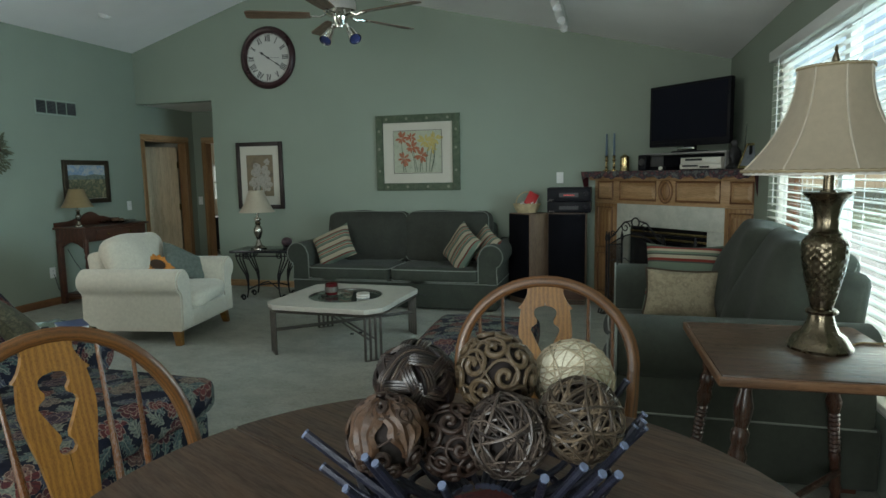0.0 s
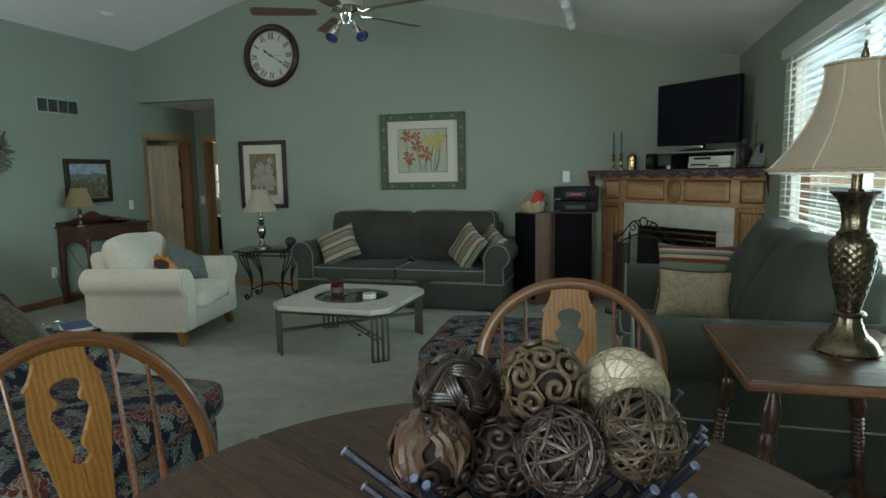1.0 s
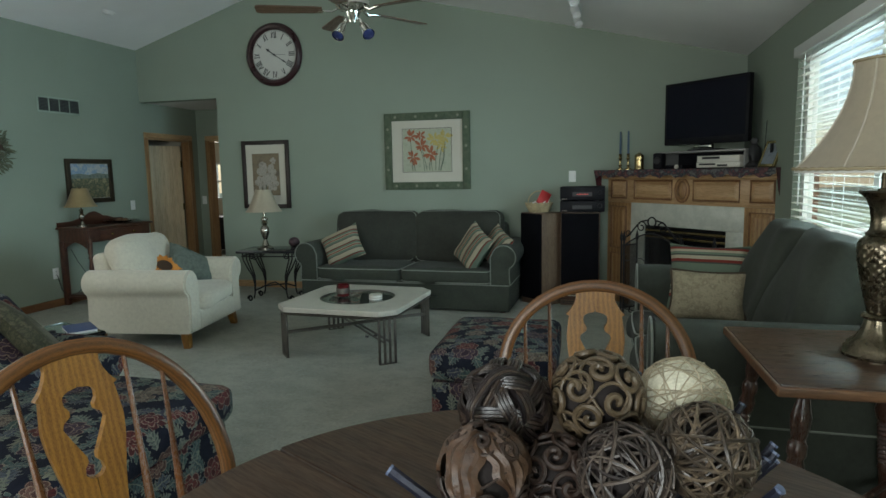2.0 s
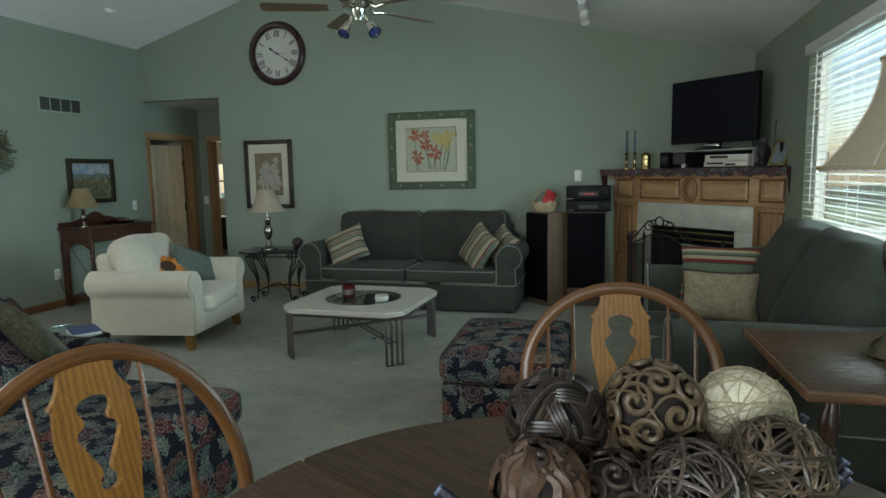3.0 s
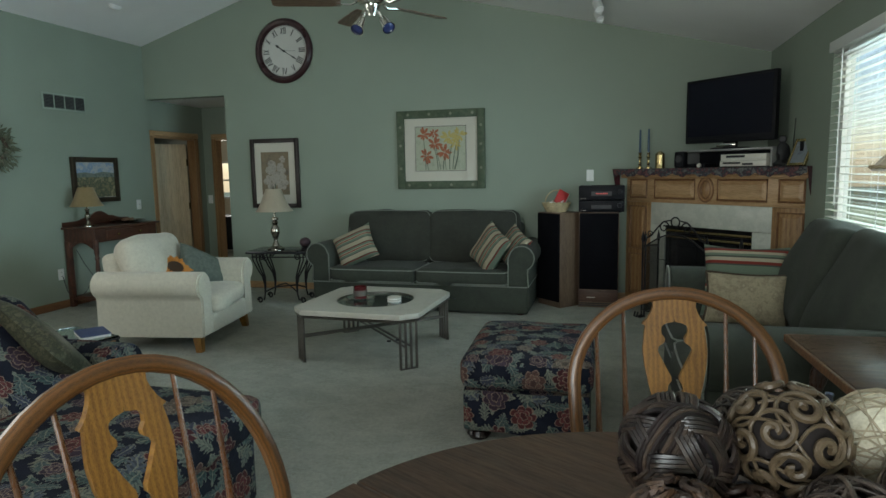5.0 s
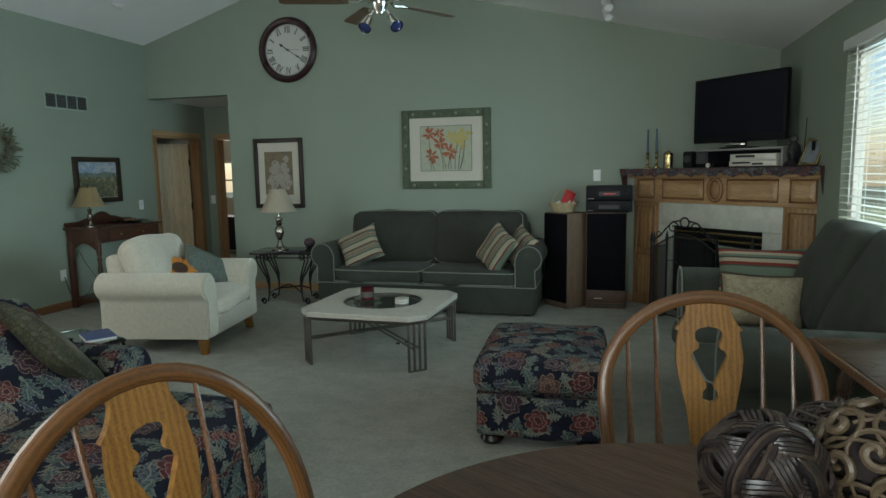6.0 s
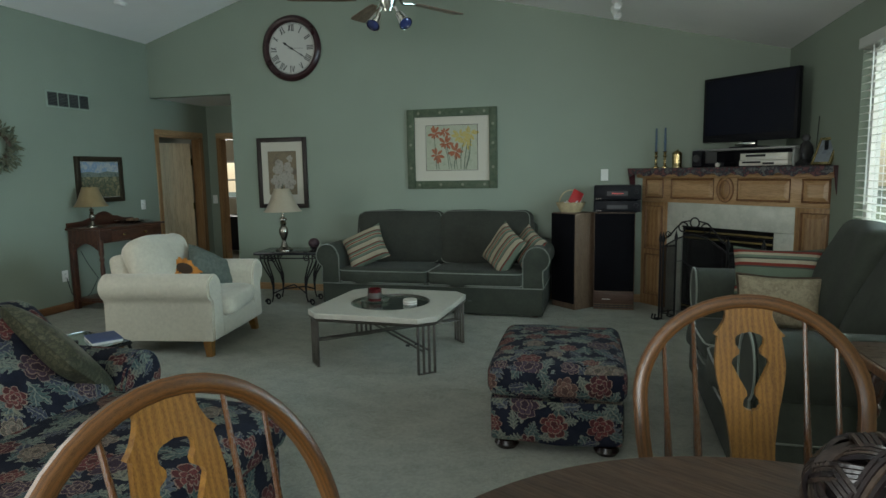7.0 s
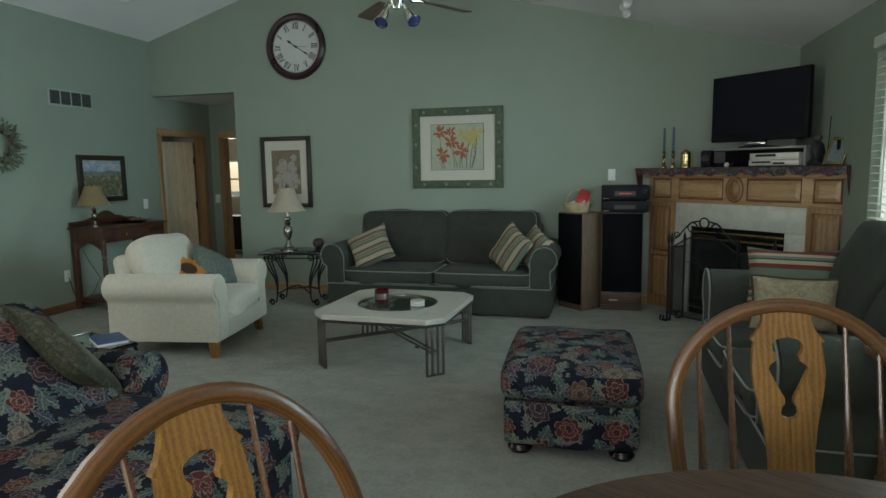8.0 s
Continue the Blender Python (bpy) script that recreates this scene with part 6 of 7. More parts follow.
def screen_panel(x0, y0, x1, y1, crown):
    d = Vector((x1 - x0, y1 - y0, 0))
    at = lambda f, z: (x0 + d.x * f, y0 + d.y * f, z)
    p = thing("panel", "", "")
    for key in ("label", "category"):
        if key in p:
            del p[key]
    p.parent = fs
    for f in (0.0, 1.0):
        part("post", tube(BM(), [at(f, 0.0), at(f, 0.70)], 0.009, 8), IRON, p)
        part("finial", lathe(BM(), [(0.009, 0.70), (0.017, 0.72), (0.013, 0.75), (0.001, 0.80)], 10, (at(f, 0)[0], at(f, 0)[1], 0)), IRON, p)
        part("foot", tube(BM(), [(at(f, 0)[0], at(f, 0)[1] - 0.085, 0.06), (at(f, 0)[0], at(f, 0)[1] - 0.10, 0.02), (at(f, 0)[0], at(f, 0)[1] - 0.06, 0.006), (at(f, 0)[0], at(f, 0)[1], 0.012)], 0.008, 6), IRON, p)
    part("rail", tube(BM(), [at(0, 0.06), at(1, 0.06)], 0.006, 6), IRON, p)
    part("top_rail", tube(BM(), [at(i / 12, 0.66 + crown * math.sin(math.pi * i / 12)) for i in range(13)], 0.007, 6), IRON, p)
    n = 14
    bm = BM()
    lo = [bm.verts.new(at(i / n, 0.06)) for i in range(n + 1)]
    hi = [bm.verts.new(at(i / n, 0.66 + crown * math.sin(math.pi * i / n) - 0.004)) for i in range(n + 1)]
    for i in range(n):
        bm.faces.new((lo[i], lo[i + 1], hi[i + 1], hi[i]))
    bmesh.ops.solidify(bm, geom=bm.faces[:], thickness=0.003)
    part("mesh_screen", bm, MESH, p, "fine dark metal mesh")
    return p, at


screen_panel(-0.33, -0.02, -0.30, 0.16, 0.0)
mid, at = screen_panel(-0.30, -0.02, 0.32, -0.02, 0.13)
screen_panel(0.32, -0.02, 0.56, 0.08, 0.02)
part("top_ring", tube(BM(), arc((0.01, -0.02, 0.895), 0.042, 0, 350, 20), 0.007, 6, True), IRON, mid)
for s in (-1, 1):
    part("scroll", tube(BM(), [(0.01 + s * q[0], -0.02, q[2]) for q in spiral((0.115, 0, 0.845), 0.055, 0.012, 170, -1.3, 24)], 0.006, 6), IRON, mid)
    part("crest_bar", tube(BM(), [(0.01 + s * 0.045, -0.02, 0.91), (0.01 + s * 0.12, -0.02, 0.895), (0.01 + s * 0.19, -0.02, 0.83), (0.01 + s * 0.25, -0.02, 0.76), (0.01 + s * 0.29, -0.02, 0.74)], 0.007, 6), IRON, mid)
    part("scroll", tube(BM(), [(0.01 + s * q[0], -0.02, q[2]) for q in spiral((0.265, 0, 0.775), 0.032, 0.008, 200, -1.2, 18)], 0.005, 6), IRON, mid)
part("mesh_curve", tube(BM(), [(-0.27, -0.026, 0.52), (-0.1, -0.026, 0.56), (0.08, -0.026, 0.47), (0.3, -0.026, 0.53)], 0.004, 5), IRON, mid)

# ---- end table with big lamp ----
et = thing("end_table", "brown wooden side table with spool-turned splayed legs", "side table", pose(0.661, 2.268, 0, 0, 0, 2.5))
EW, ED, EZ = 0.318, 0.362, 0.737
part("tabletop", boxb(-EW + 0.012, -ED + 0.012, EZ - 0.022, EW - 0.012, ED - 0.012, EZ, 0.003), ETOP, et)
part("edge_moulding", boxb(-EW, -ED, EZ - 0.034, EW, -ED + 0.013, EZ - 0.003, 0.006, 3), ETEDGE, et, "worn moulded edge")
part("edge_moulding", boxb(-EW, ED - 0.013, EZ - 0.034, EW, ED, EZ - 0.003, 0.006, 3), ETEDGE, et)
for sx in (-1, 1):
    a, b = sorted((sx * EW, sx * (EW - 0.013)))
    part("edge_moulding", boxb(a, -ED + 0.0135, EZ - 0.034, b, ED - 0.0135, EZ - 0.003, 0.005, 3), ETEDGE, et)
part("apron", boxb(-EW + 0.07, -ED + 0.07, EZ - 0.06, EW - 0.07, ED - 0.07, EZ - 0.035, 0.004), ETLEG, et)
prof = [(0.016, 0), (0.022, 0.03), (0.017, 0.05), (0.024, 0.075), (0.019, 0.10), (0.019, 0.20), (0.024, 0.22), (0.017, 0.24)]
prof += [(0.017 + 0.006 * abs(math.sin(math.pi * i / 2)), 0.24 + 0.0095 * i) for i in range(1, 18)]
prof += [(0.018, 0.41), (0.026, 0.43), (0.03, 0.46), (0.022, 0.49), (0.028, 0.505), (0.028, 0.535), (0.02, 0.55), (0.028, 0.59), (0.03, 0.62), (0.02, 0.665), (0.017, 0.70)]
for sx in (-1, 1):
    for sy in (-1, 1):
        part("leg", lathe(BM(), prof, 16), ETLEG, et, "spool-turned splayed leg", Matrix.Translation((sx * 0.285, sy * 0.33, 0)) @ pose(0, 0, 0, sy * 6, -sx * 6, 0))
part("stretcher", tube(BM(), [(-0.27, -0.29, 0.16), (0.27, 0.29, 0.16)], 0.013, 8), ETLEG, et)
part("stretcher", tube(BM(), [(0.27, -0.29, 0.13), (-0.27, 0.29, 0.13)], 0.013, 8), ETLEG, et)

LAMPX, LAMPY = 0.744, 2.284
lamp = thing("table_lamp", "bronze urn table lamp with scale pattern and taupe panelled shade", "table lamp", pose(LAMPX, LAMPY, EZ))
foot = [(0.001, 0), (0.102, 0), (0.104, 0.010), (0.097, 0.018), (0.094, 0.026), (0.082, 0.045), (0.060, 0.062), (0.048, 0.085), (0.04, 0.11), (0.038, 0.125)]
part("foot", lathe(BM(), foot, 48, wave=lambda a, z: 1 + 0.022 * math.cos(16 * a) * (0.02 < z < 0.12)), BRONZE, lamp, "fluted bronze foot")
part("collar", lathe(BM(), [(0.038, 0.122), (0.05, 0.128), (0.052, 0.135), (0.046, 0.142), (0.038, 0.146)], 32), BRONZE, lamp)
urn = [(0.034 + 0.036 * math.sin(math.pi / 2 * min(1, f * 1.15)) ** 1.25 if f < 0.86 else 0.070 - 0.024 * ((f - 0.86) / 0.14) ** 2, 0.142 + 0.262 * f) for f in [i / 44 for i in range(45)]]


def scales(a, z):
    f = (z - 0.142) / 0.262
    u, v = a * 14 / (2 * math.pi), f * 9
    p, q = (u + v) % 1.0, (u - v) % 1.0
    return 1 + 0.10 * (min(p, 1 - p, q, 1 - q) ** 0.6) * min(1, 6 * f, 6 * (1.02 - f))


part("urn", lathe(BM(), urn, 140, wave=scales), BRONZE, lamp, "urn with overlapping scales")
part("neck", lathe(BM(), [(0.051, 0.401), (0.053, 0.408), (0.045, 0.415), (0.039, 0.426), (0.039, 0.46), (0.044, 0.492), (0.055, 0.521), (0.073, 0.538), (0.078, 0.543), (0.076, 0.548), (0.03, 0.543), (0.02, 0.547)], 48, wave=lambda a, z: 1 + 0.02 * math.cos(20 * a) * (0.42 < z < 0.525)), BRONZE, lamp, "flared fluted neck")
part("stem", lathe(BM(), [(0.026, 0.543), (0.024, 0.553), (0.017, 0.555), (0.017, 0.66), (0.001, 0.641)], 20), BRONZE, lamp)
rows = []
NS = 96
SB, SH = 0.617, 0.338
for k in range(13):
    f = k / 12
    r = 0.272 - 0.160 * (1 - (1 - f) ** 2.05)
    rows.append((r, SB + SH * f))
shade = BM()
pan = lambda a: 1 - 0.028 * abs(math.sin(4 * a)) ** 1.5
rings = [[(r * pan(2 * math.pi * i / NS) * math.cos(2 * math.pi * i / NS), r * pan(2 * math.pi * i / NS) * math.sin(2 * math.pi * i / NS), z) for i in range(NS)] for r, z in rows]
rings += [[(p[0] * 0.985, p[1] * 0.985, p[2]) for p in ring] for ring in reversed(rings)]
ring_faces(shade, rings + [rings[0]], True, False)
bmesh.ops.remove_doubles(shade, verts=shade.verts[:], dist=1e-6)
sh = part("shade", shade, SHADE, lamp, "taupe bell shade with eight panels")
PIPECORD = m_fabric("cream_cord", (0.50, 0.45, 0.36), 900, 0.04, 0.08)
for k in range(8):
    a = math.pi * k / 4
    part("seam", tube(BM(), [(r * 1.003 * math.cos(a), r * 1.003 * math.sin(a), z) for r, z in rows], 0.0035, 5), PIPECORD, sh, "pale corded seam")
BRAID = m_stripes("braid_trim", 2, [(0, (0.30, 0.23, 0.13)), (0.5, (0.46, 0.40, 0.28))], 0.006)
for r, z in (rows[0], rows[-1]):
    part("braid", tube(BM(), [(r * pan(2 * math.pi * i / NS) * 1.005 * math.cos(2 * math.pi * i / NS), r * pan(2 * math.pi * i / NS) * 1.005 * math.sin(2 * math.pi * i / NS), z + 0.003 + 0.0012 * (-1) ** i) for i in range(NS)], 0.0055, 6, True), BRAID, sh, "twisted braid trim")
part("lining_band", lathe(BM(), [(0.262, SB - 0.010), (0.264, SB - 0.010), (0.2655, SB), (0.263, SB)], 64), PAPER, sh, "white lining edge")
part("finial", lathe(BM(), [(0.009, 0.95), (0.013, 0.958), (0.009, 0.966), (0.013, 0.985), (0.009, 1.0), (0.004, 1.012), (0.007, 1.018), (0.001, 1.034)], 14), BRONZE, lamp)
part("harp", tube(BM(), [(0.0, 0.0, 0.64), (0.075, 0, 0.72), (0.07, 0, 0.85), (0.0, 0, 0.95), (-0.07, 0, 0.85), (-0.075, 0, 0.72), (0, 0, 0.64)], 0.003, 5), BRASS, lamp)
part("power_cord", tube(BM(), [(0.10, 0.04, 0.004), (0.16, 0.09, 0.004), (0.22, 0.09, 0.004), (0.25, 0.10, 0.004)], 0.004, 6), m_plain("amber_cord", (0.25, 0.18, 0.08), 0.3), lamp, "amber lamp cord")

# ---- dining table ----
TX, TY, TZ, TR = -0.207, 0.716, 0.842, 0.596
dt = thing("dining_table", "round dark-stained oak pedestal dining table", "dining table", pose(TX, TY, 0))


def half_top(a0, a1, gap):
    pts = [(TR * math.cos(radians(a0 + (a1 - a0) * i / 60)), TR * math.sin(radians(a0 + (a1 - a0) * i / 60)) + gap) for i in range(61)]
    bm = prism(BM(), pts, 0.028, "xy", TZ - 0.028)
    es = [e for e in bm.edges if e.calc_face_angle(0) > 0.8]
    bmesh.ops.bevel(bm, geom=es, offset=0.005, segments=3, affect="EDGES")
    return bm


topm = pose(0, 0, 0, 0, 0, -28)
part("tabletop_half", half_top(0, 180, 0.0006), WALNUT, dt, "", topm)
part("tabletop_half", half_top(180, 360, -0.0006), WALNUT, dt, "", topm)
part("apron", lathe(BM(), [(0.48, TZ - 0.10), (0.49, TZ - 0.10), (0.49, TZ - 0.029), (0.48, TZ - 0.029)], 48), WALNUT, dt)
part("pedestal", lathe(BM(), [(0.10, 0.12), (0.11, 0.2), (0.07, 0.26), (0.09, 0.4), (0.11, 0.5), (0.07, 0.58), (0.09, 0.66), (0.2, TZ - 0.03)], 28), WALNUT, dt)
for k in range(4):
    a = radians(45 + 90 * k)
    part("foot", tube(BM(), [(0.05 * math.cos(a), 0.05 * math.sin(a), 0.18), (0.2 * math.cos(a), 0.2 * math.sin(a), 0.15), (0.34 * math.cos(a), 0.34 * math.sin(a), 0.06), (0.40 * math.cos(a), 0.40 * math.sin(a), 0.035)], 0.035, 8), WALNUT, dt)


def dining_chair(label, m, hw, zt, rake, rise, drop=0.0, inner=0.50, outer=0.77):
    c = thing("dining_chair", label, "dining chair", m, "chairs round the dining table")
    seat = BM()
    rings = []
    for z, k in ((0.43, 0.90), (0.435, 0.97), (0.455, 1.0), (0.468, 0.98), (0.472, 0.93), (0.462, 0.6)):
        rings.append([(0.225 * k * math.copysign(abs(math.cos(a)) ** 0.7, math.cos(a)), 0.215 * k * math.copysign(abs(math.sin(a)) ** 0.7, math.sin(a)), z) for a in [2 * math.pi * i / 36 for i in range(36)]])
    ring_faces(seat, rings)
    part("seat", seat, OAKCH, c)
    # bow
    zc, wf, up = zt - rise, hw / 0.252, zt - 1.050
    low = zc - 0.455
    lean = lambda z: 0.175 + rake * (z - 0.46)
    path = [(-0.205, 0.455), (-0.232 * wf, 0.455 + 0.4 * low), (-0.247 * wf, 0.455 + 0.75 * low)] + [(-hw * math.cos(math.pi * i / 24), zc + (zt - zc) * math.sin(math.pi * i / 24)) for i in range(25)] + [(0.247 * wf, 0.455 + 0.75 * low), (0.232 * wf, 0.455 + 0.4 * low), (0.205, 0.455)]
    path = [(x, lean(z), z) for x, z in path]
    bow = BM()
    rings = []
    for i, p in enumerate(path):
        a, b = Vector(path[max(0, i - 1)]), Vector(path[min(len(path) - 1, i + 1)])
        d = (b - a).normalized()
        nrm = Vector((0, 1, -rake)).normalized()
        s = d.cross(nrm).normalized()
        w, t, q = 0.0165, 0.0125, 0.55
        rings.append([Vector(p) + s * u + nrm * v for u, v in ((w, t * q), (w * q, t), (-w * q, t), (-w, t * q), (-w, -t * q), (-w * q, -t), (w * q, -t), (w, -t * q))])
    vs = ring_faces(bow, rings)
    at = {v: (0.045 * i, 0.012 * j) for i, ring in enumerate(vs) for j, v in enumerate(ring)}
    uv = bow.loops.layers.uv.new("grain")
    for f in bow.faces:
        wraps = max(at[v][1] for v in f.verts) > 0.08 and len(f.verts) == 4
        for lp in f.loops:
            a, b = at[lp.vert]
            lp[uv].uv = (a, 0.096 if wraps and b < 0.01 else b)
    bmesh.ops.recalc_face_normals(bow, faces=bow.faces[:])
    part("bow", bow, OAKBOW, c, "bent oak bow")
    for x0, x1 in ((-0.24 * outer, -outer * hw), (-0.236 * inner, -inner * hw), (0.236 * inner, inner * hw), (0.24 * outer, outer * hw)):
        zt2 = zc + (zt - zc) * math.sqrt(max(0, 1 - (x1 / hw) ** 2)) - 0.01
        part("spindle", tube(BM(), [(x0 + (x1 - x0) * f, lean(0.46 + (zt2 - 0.46) * f), 0.46 + (zt2 - 0.46) * f) for f in (0, 0.2, 0.45, 0.7, 1.0)], 0.010, 8, False, 1.0, lambda f: 0.85 + 0.3 * math.sin(math.pi * min(1, f * 1.3)) - 0.35 * f), OAKDK, c)
    # pierced splat
    table = [(0.462, 0.055, 0), (0.60, 0.050, 0), (0.70, 0.046, 0), (0.735, 0.049, 0), (0.7995, 0.058, 0.001), (0.803, 0.059, 0.013), (0.812, 0.061, 0.019), (0.824, 0.064, 0.017), (0.834, 0.066, 0.009), (0.845, 0.068, 0.010), (0.87, 0.073, 0.023), (0.897, 0.076, 0.036), (0.908, 0.0765, 0.041), (0.918, 0.076, 0.038), (0.928, 0.075, 0.024), (0.938, 0.074, 0.023), (0.95, 0.0725, 0.031), (0.962, 0.071, 0.032), (0.968, 0.0695, 0.030), (0.972, 0.078, 0.026), (0.976, 0.075, 0.018), (0.9795, 0.071, 0.001), (0.99, 0.063, 0), (1.005, 0.055, 0), (1.018, 0.051, 0), (1.036, 0.053, 0)]
    splat = BM()
    for s in (1, -1):
        rings = []
        for z, w, hole in table:
            z, w, hole = z + up * min(1, (z - 0.462) / 0.3) - drop * min(1, (z - 0.462) / 0.3, max(0, (1.036 - z) / 0.05)), w * 1.03, hole * 1.03
            y = lean(z)
            rings.append([(s * hole, y - 0.007, z), (s * w, y - 0.007, z), (s * w, y + 0.007, z), (s * hole, y + 0.007, z)])
        ring_faces(splat, rings)
    bmesh.ops.recalc_face_normals(splat, faces=splat.faces[:])
    part("splat", splat, OAKCH, c, "pierced fiddle splat", None, False)
    for sx in (-1, 1):
        for sy in (-1, 1):
            part("leg", lathe(BM(), [(0.011, 0), (0.016, 0.08), (0.012, 0.12), (0.019, 0.2), (0.013, 0.24), (0.018, 0.34), (0.014, 0.435)], 12), OAKDK, c, "", Matrix.Translation((sx * 0.20, sy * 0.19, 0)) @ pose(0, 0, 0, sy * 7, -sx * 7, 0))
        part("stretcher", tube(BM(), [(sx * 0.18, -0.17, 0.17), (sx * 0.18, 0.17, 0.17)], 0.009, 8), OAKDK, c)
    part("stretcher", tube(BM(), [(-0.18, 0, 0.17), (0.18, 0, 0.17)], 0.009, 8), OAKDK, c)
    return c


chair = dining_chair("oak bow-back dining chair with a pierced fiddle splat", pose(-0.122, 1.435, 0, 0, 0, 6), 0.253, 1.043, 0.234, 0.230)
dining_chair("oak bow-back dining chair turned sideways at the table", pose(-0.861, 0.850, 0, 0, 0, 72.3), 0.295, 1.027, 0.269, 0.335, 0.005, 0.37, 0.63)

# ---- twig bowl with decorative balls ----
BX, BY = -0.113, 0.737
TWIG = m_plain("dark_blue_black_twig", (0.014, 0.016, 0.030), 0.42, 0.2, 0.3, 20, 150, 0.3)
TIP = m_plain("cut_twig_end", (0.11, 0.14, 0.22), 0.5, 0, 0.2, 20, 100, 0.1)
bowl = thing("twig_bowl", "round dark blue-black twig bowl on curled feet", "bowl", pose(BX, BY, TZ - 0.042))
rb = random.Random(21)


def twig(pts, r, name="twig"):
    tw = part(name, tube(BM(), pts, r, 7), TWIG, bowl)
    for e, g in ((0, 1), (-1, -2)):
        p, q = Vector(pts[e]), Vector(pts[g])
        d = (p - q).normalized()
        part("cut_end", tube(BM(), [p - d * 0.002, p + d * 0.0012], r * 1.05, 7), TIP, tw, "pale blue cut end")


for i in range(34):
    a = radians(-172 + 360 * i / 34 + rb.uniform(-3, 3))
    back_left = math.cos(a - radians(150)) > 0.25
    ro = (0.150 if back_left else 0.226) + rb.uniform(-0.016, 0.016)
    lift = rb.uniform(-0.008, 0.008)
    twist = rb.uniform(-0.10, 0.10)
    pts = [(-0.025 + r * math.cos(a + twist * k), r * math.sin(a + twist * k), z + lift * k) for k, (r, z) in enumerate(((0.05, 0.088), (0.09, 0.098), (0.13, 0.115), (0.165, 0.143), (ro, 0.145 + (ro - 0.165) * 1.2)))]
    twig(pts, 0.0052)
for r, z in ((0.075, 0.088), (0.115, 0.102), (0.15, 0.122), (0.178, 0.148)):
    n = 40
    part("ring_twig", tube(BM(), [(-0.025 + r * math.cos(2 * math.pi * k / n) + rb.uniform(-0.002, 0.002), r * math.sin(2 * math.pi * k / n), z + 0.003 * math.sin(5 * k)) for k in range(n)], 0.0058, 6, True), TWIG, bowl)
twig([(-0.247, -0.115, 0.222), (-0.205, -0.115, 0.195), (-0.165, -0.118, 0.172), (-0.11, -0.135, 0.152), (-0.03, -0.16, 0.146), (0.06, -0.15, 0.155), (0.12, -0.11, 0.17)], 0.0068, "rim_twig")
twig([(-0.215, -0.13, 0.186), (-0.165, -0.135, 0.158), (-0.10, -0.15, 0.140), (-0.02, -0.17, 0.138), (0.07, -0.15, 0.146)], 0.006, "rim_twig")
for sx in (-1, 1):
    for sy in (-1, 1):
        part("curled_foot", tube(BM(), [(sx * 0.10, sy * 0.10, 0.125), (sx * 0.125, sy * 0.115, 0.095), (sx * 0.132, sy * 0.125, 0.062), (sx * 0.115, sy * 0.12, 0.049), (sx * 0.095, sy * 0.10, 0.054), (sx * 0.098, sy * 0.10, 0.068)], 0.0065, 6), TWIG, bowl, "curled twig foot")
mat_ = thing("woven_mat", "red woven mat under the twig bowl", "place mat", pose(BX + 0.02, BY - 0.02, TZ + 0.0005))
part("mat", lathe(BM(), [(0.001, 0), (0.15, 0), (0.15, 0.004), (0.001, 0.004)], 36), m_blotch("red_weave", [(0.10, 0.02, 0.025), (0.18, 0.05, 0.05), (0.05, 0.03, 0.04)], 60), mat_)

VINE = m_strand("grey_vine", (0.014, 0.010, 0.010), (0.105, 0.082, 0.068))
VINE2 = m_strand("tan_vine", (0.022, 0.016, 0.012), (0.155, 0.118, 0.082))
RATTAN = m_strand("dark_rattan", (0.008, 0.006, 0.008), (0.040, 0.028, 0.022), 0.28)
RATTANL = m_strand("tan_rattan", (0.014, 0.010, 0.011), (0.062, 0.043, 0.032), 0.28)
SCROLL = m_plain("carved_tan_scroll", (0.088, 0.062, 0.036), 0.34, 0, 0.35, 25, 120, 0.25)
SCROLLD = m_plain("carved_brown_scroll", (0.028, 0.015, 0.010), 0.5, 0, 0.35, 25, 120, 0.25)
CARVE = m_plain("carved_leaf_wood", (0.062, 0.032, 0.017), 0.42, 0, 0.65, 30, 120, 0.25)
# near-black colour of the solid cores, standing for shade inside the balls
INNER_SHADOW = m_plain("shadowed_core", (0.012, 0.008, 0.007), 0.9, 0, 0.3, 20, 100, 0.2)
BARK = m_plain("tan_bark_fibre", (0.34, 0.29, 0.20), 0.7, 0, 0.4, 20, 160, 0.3)
FIBRE = m_blotch("pale_bark_fibre", [(0.36, 0.34, 0.25), (0.62, 0.60, 0.48), (0.45, 0.42, 0.31), (0.70, 0.68, 0.58)], 24, rough=0.8, relief=0.5)


def ball_thing(label, c, r):
    return thing("decorative_ball", label, "decorative ball", pose(*c), "decorative balls in the bowl"), r


def rand_dir(q):
    while True:
        v = Vector((q.uniform(-1, 1), q.uniform(-1, 1), q.uniform(-1, 1)))
        if 0.1 < v.length < 1:
            return v.normalized()


def circle_pts(axis, off, r, n, wob=0.0, q=None, a0=0.0, a1=2 * math.pi):
    u = axis.orthogonal().normalized()
    v = axis.cross(u)
    rr = math.sqrt(max(0.0, r * r - off * off))
    ph = q.uniform(0, 6.28) if q else 0
    out = []
    for i in range(n):
        a = a0 + (a1 - a0) * i / (n if a1 - a0 > 6.28 else n - 1)
        p = axis * (off + wob * math.sin(2 * a + ph)) + (u * math.cos(a) + v * math.sin(a)) * rr
        out.append(p.normalized() * r * (1 + 0.02 * math.sin(3 * a + ph)))
    return out


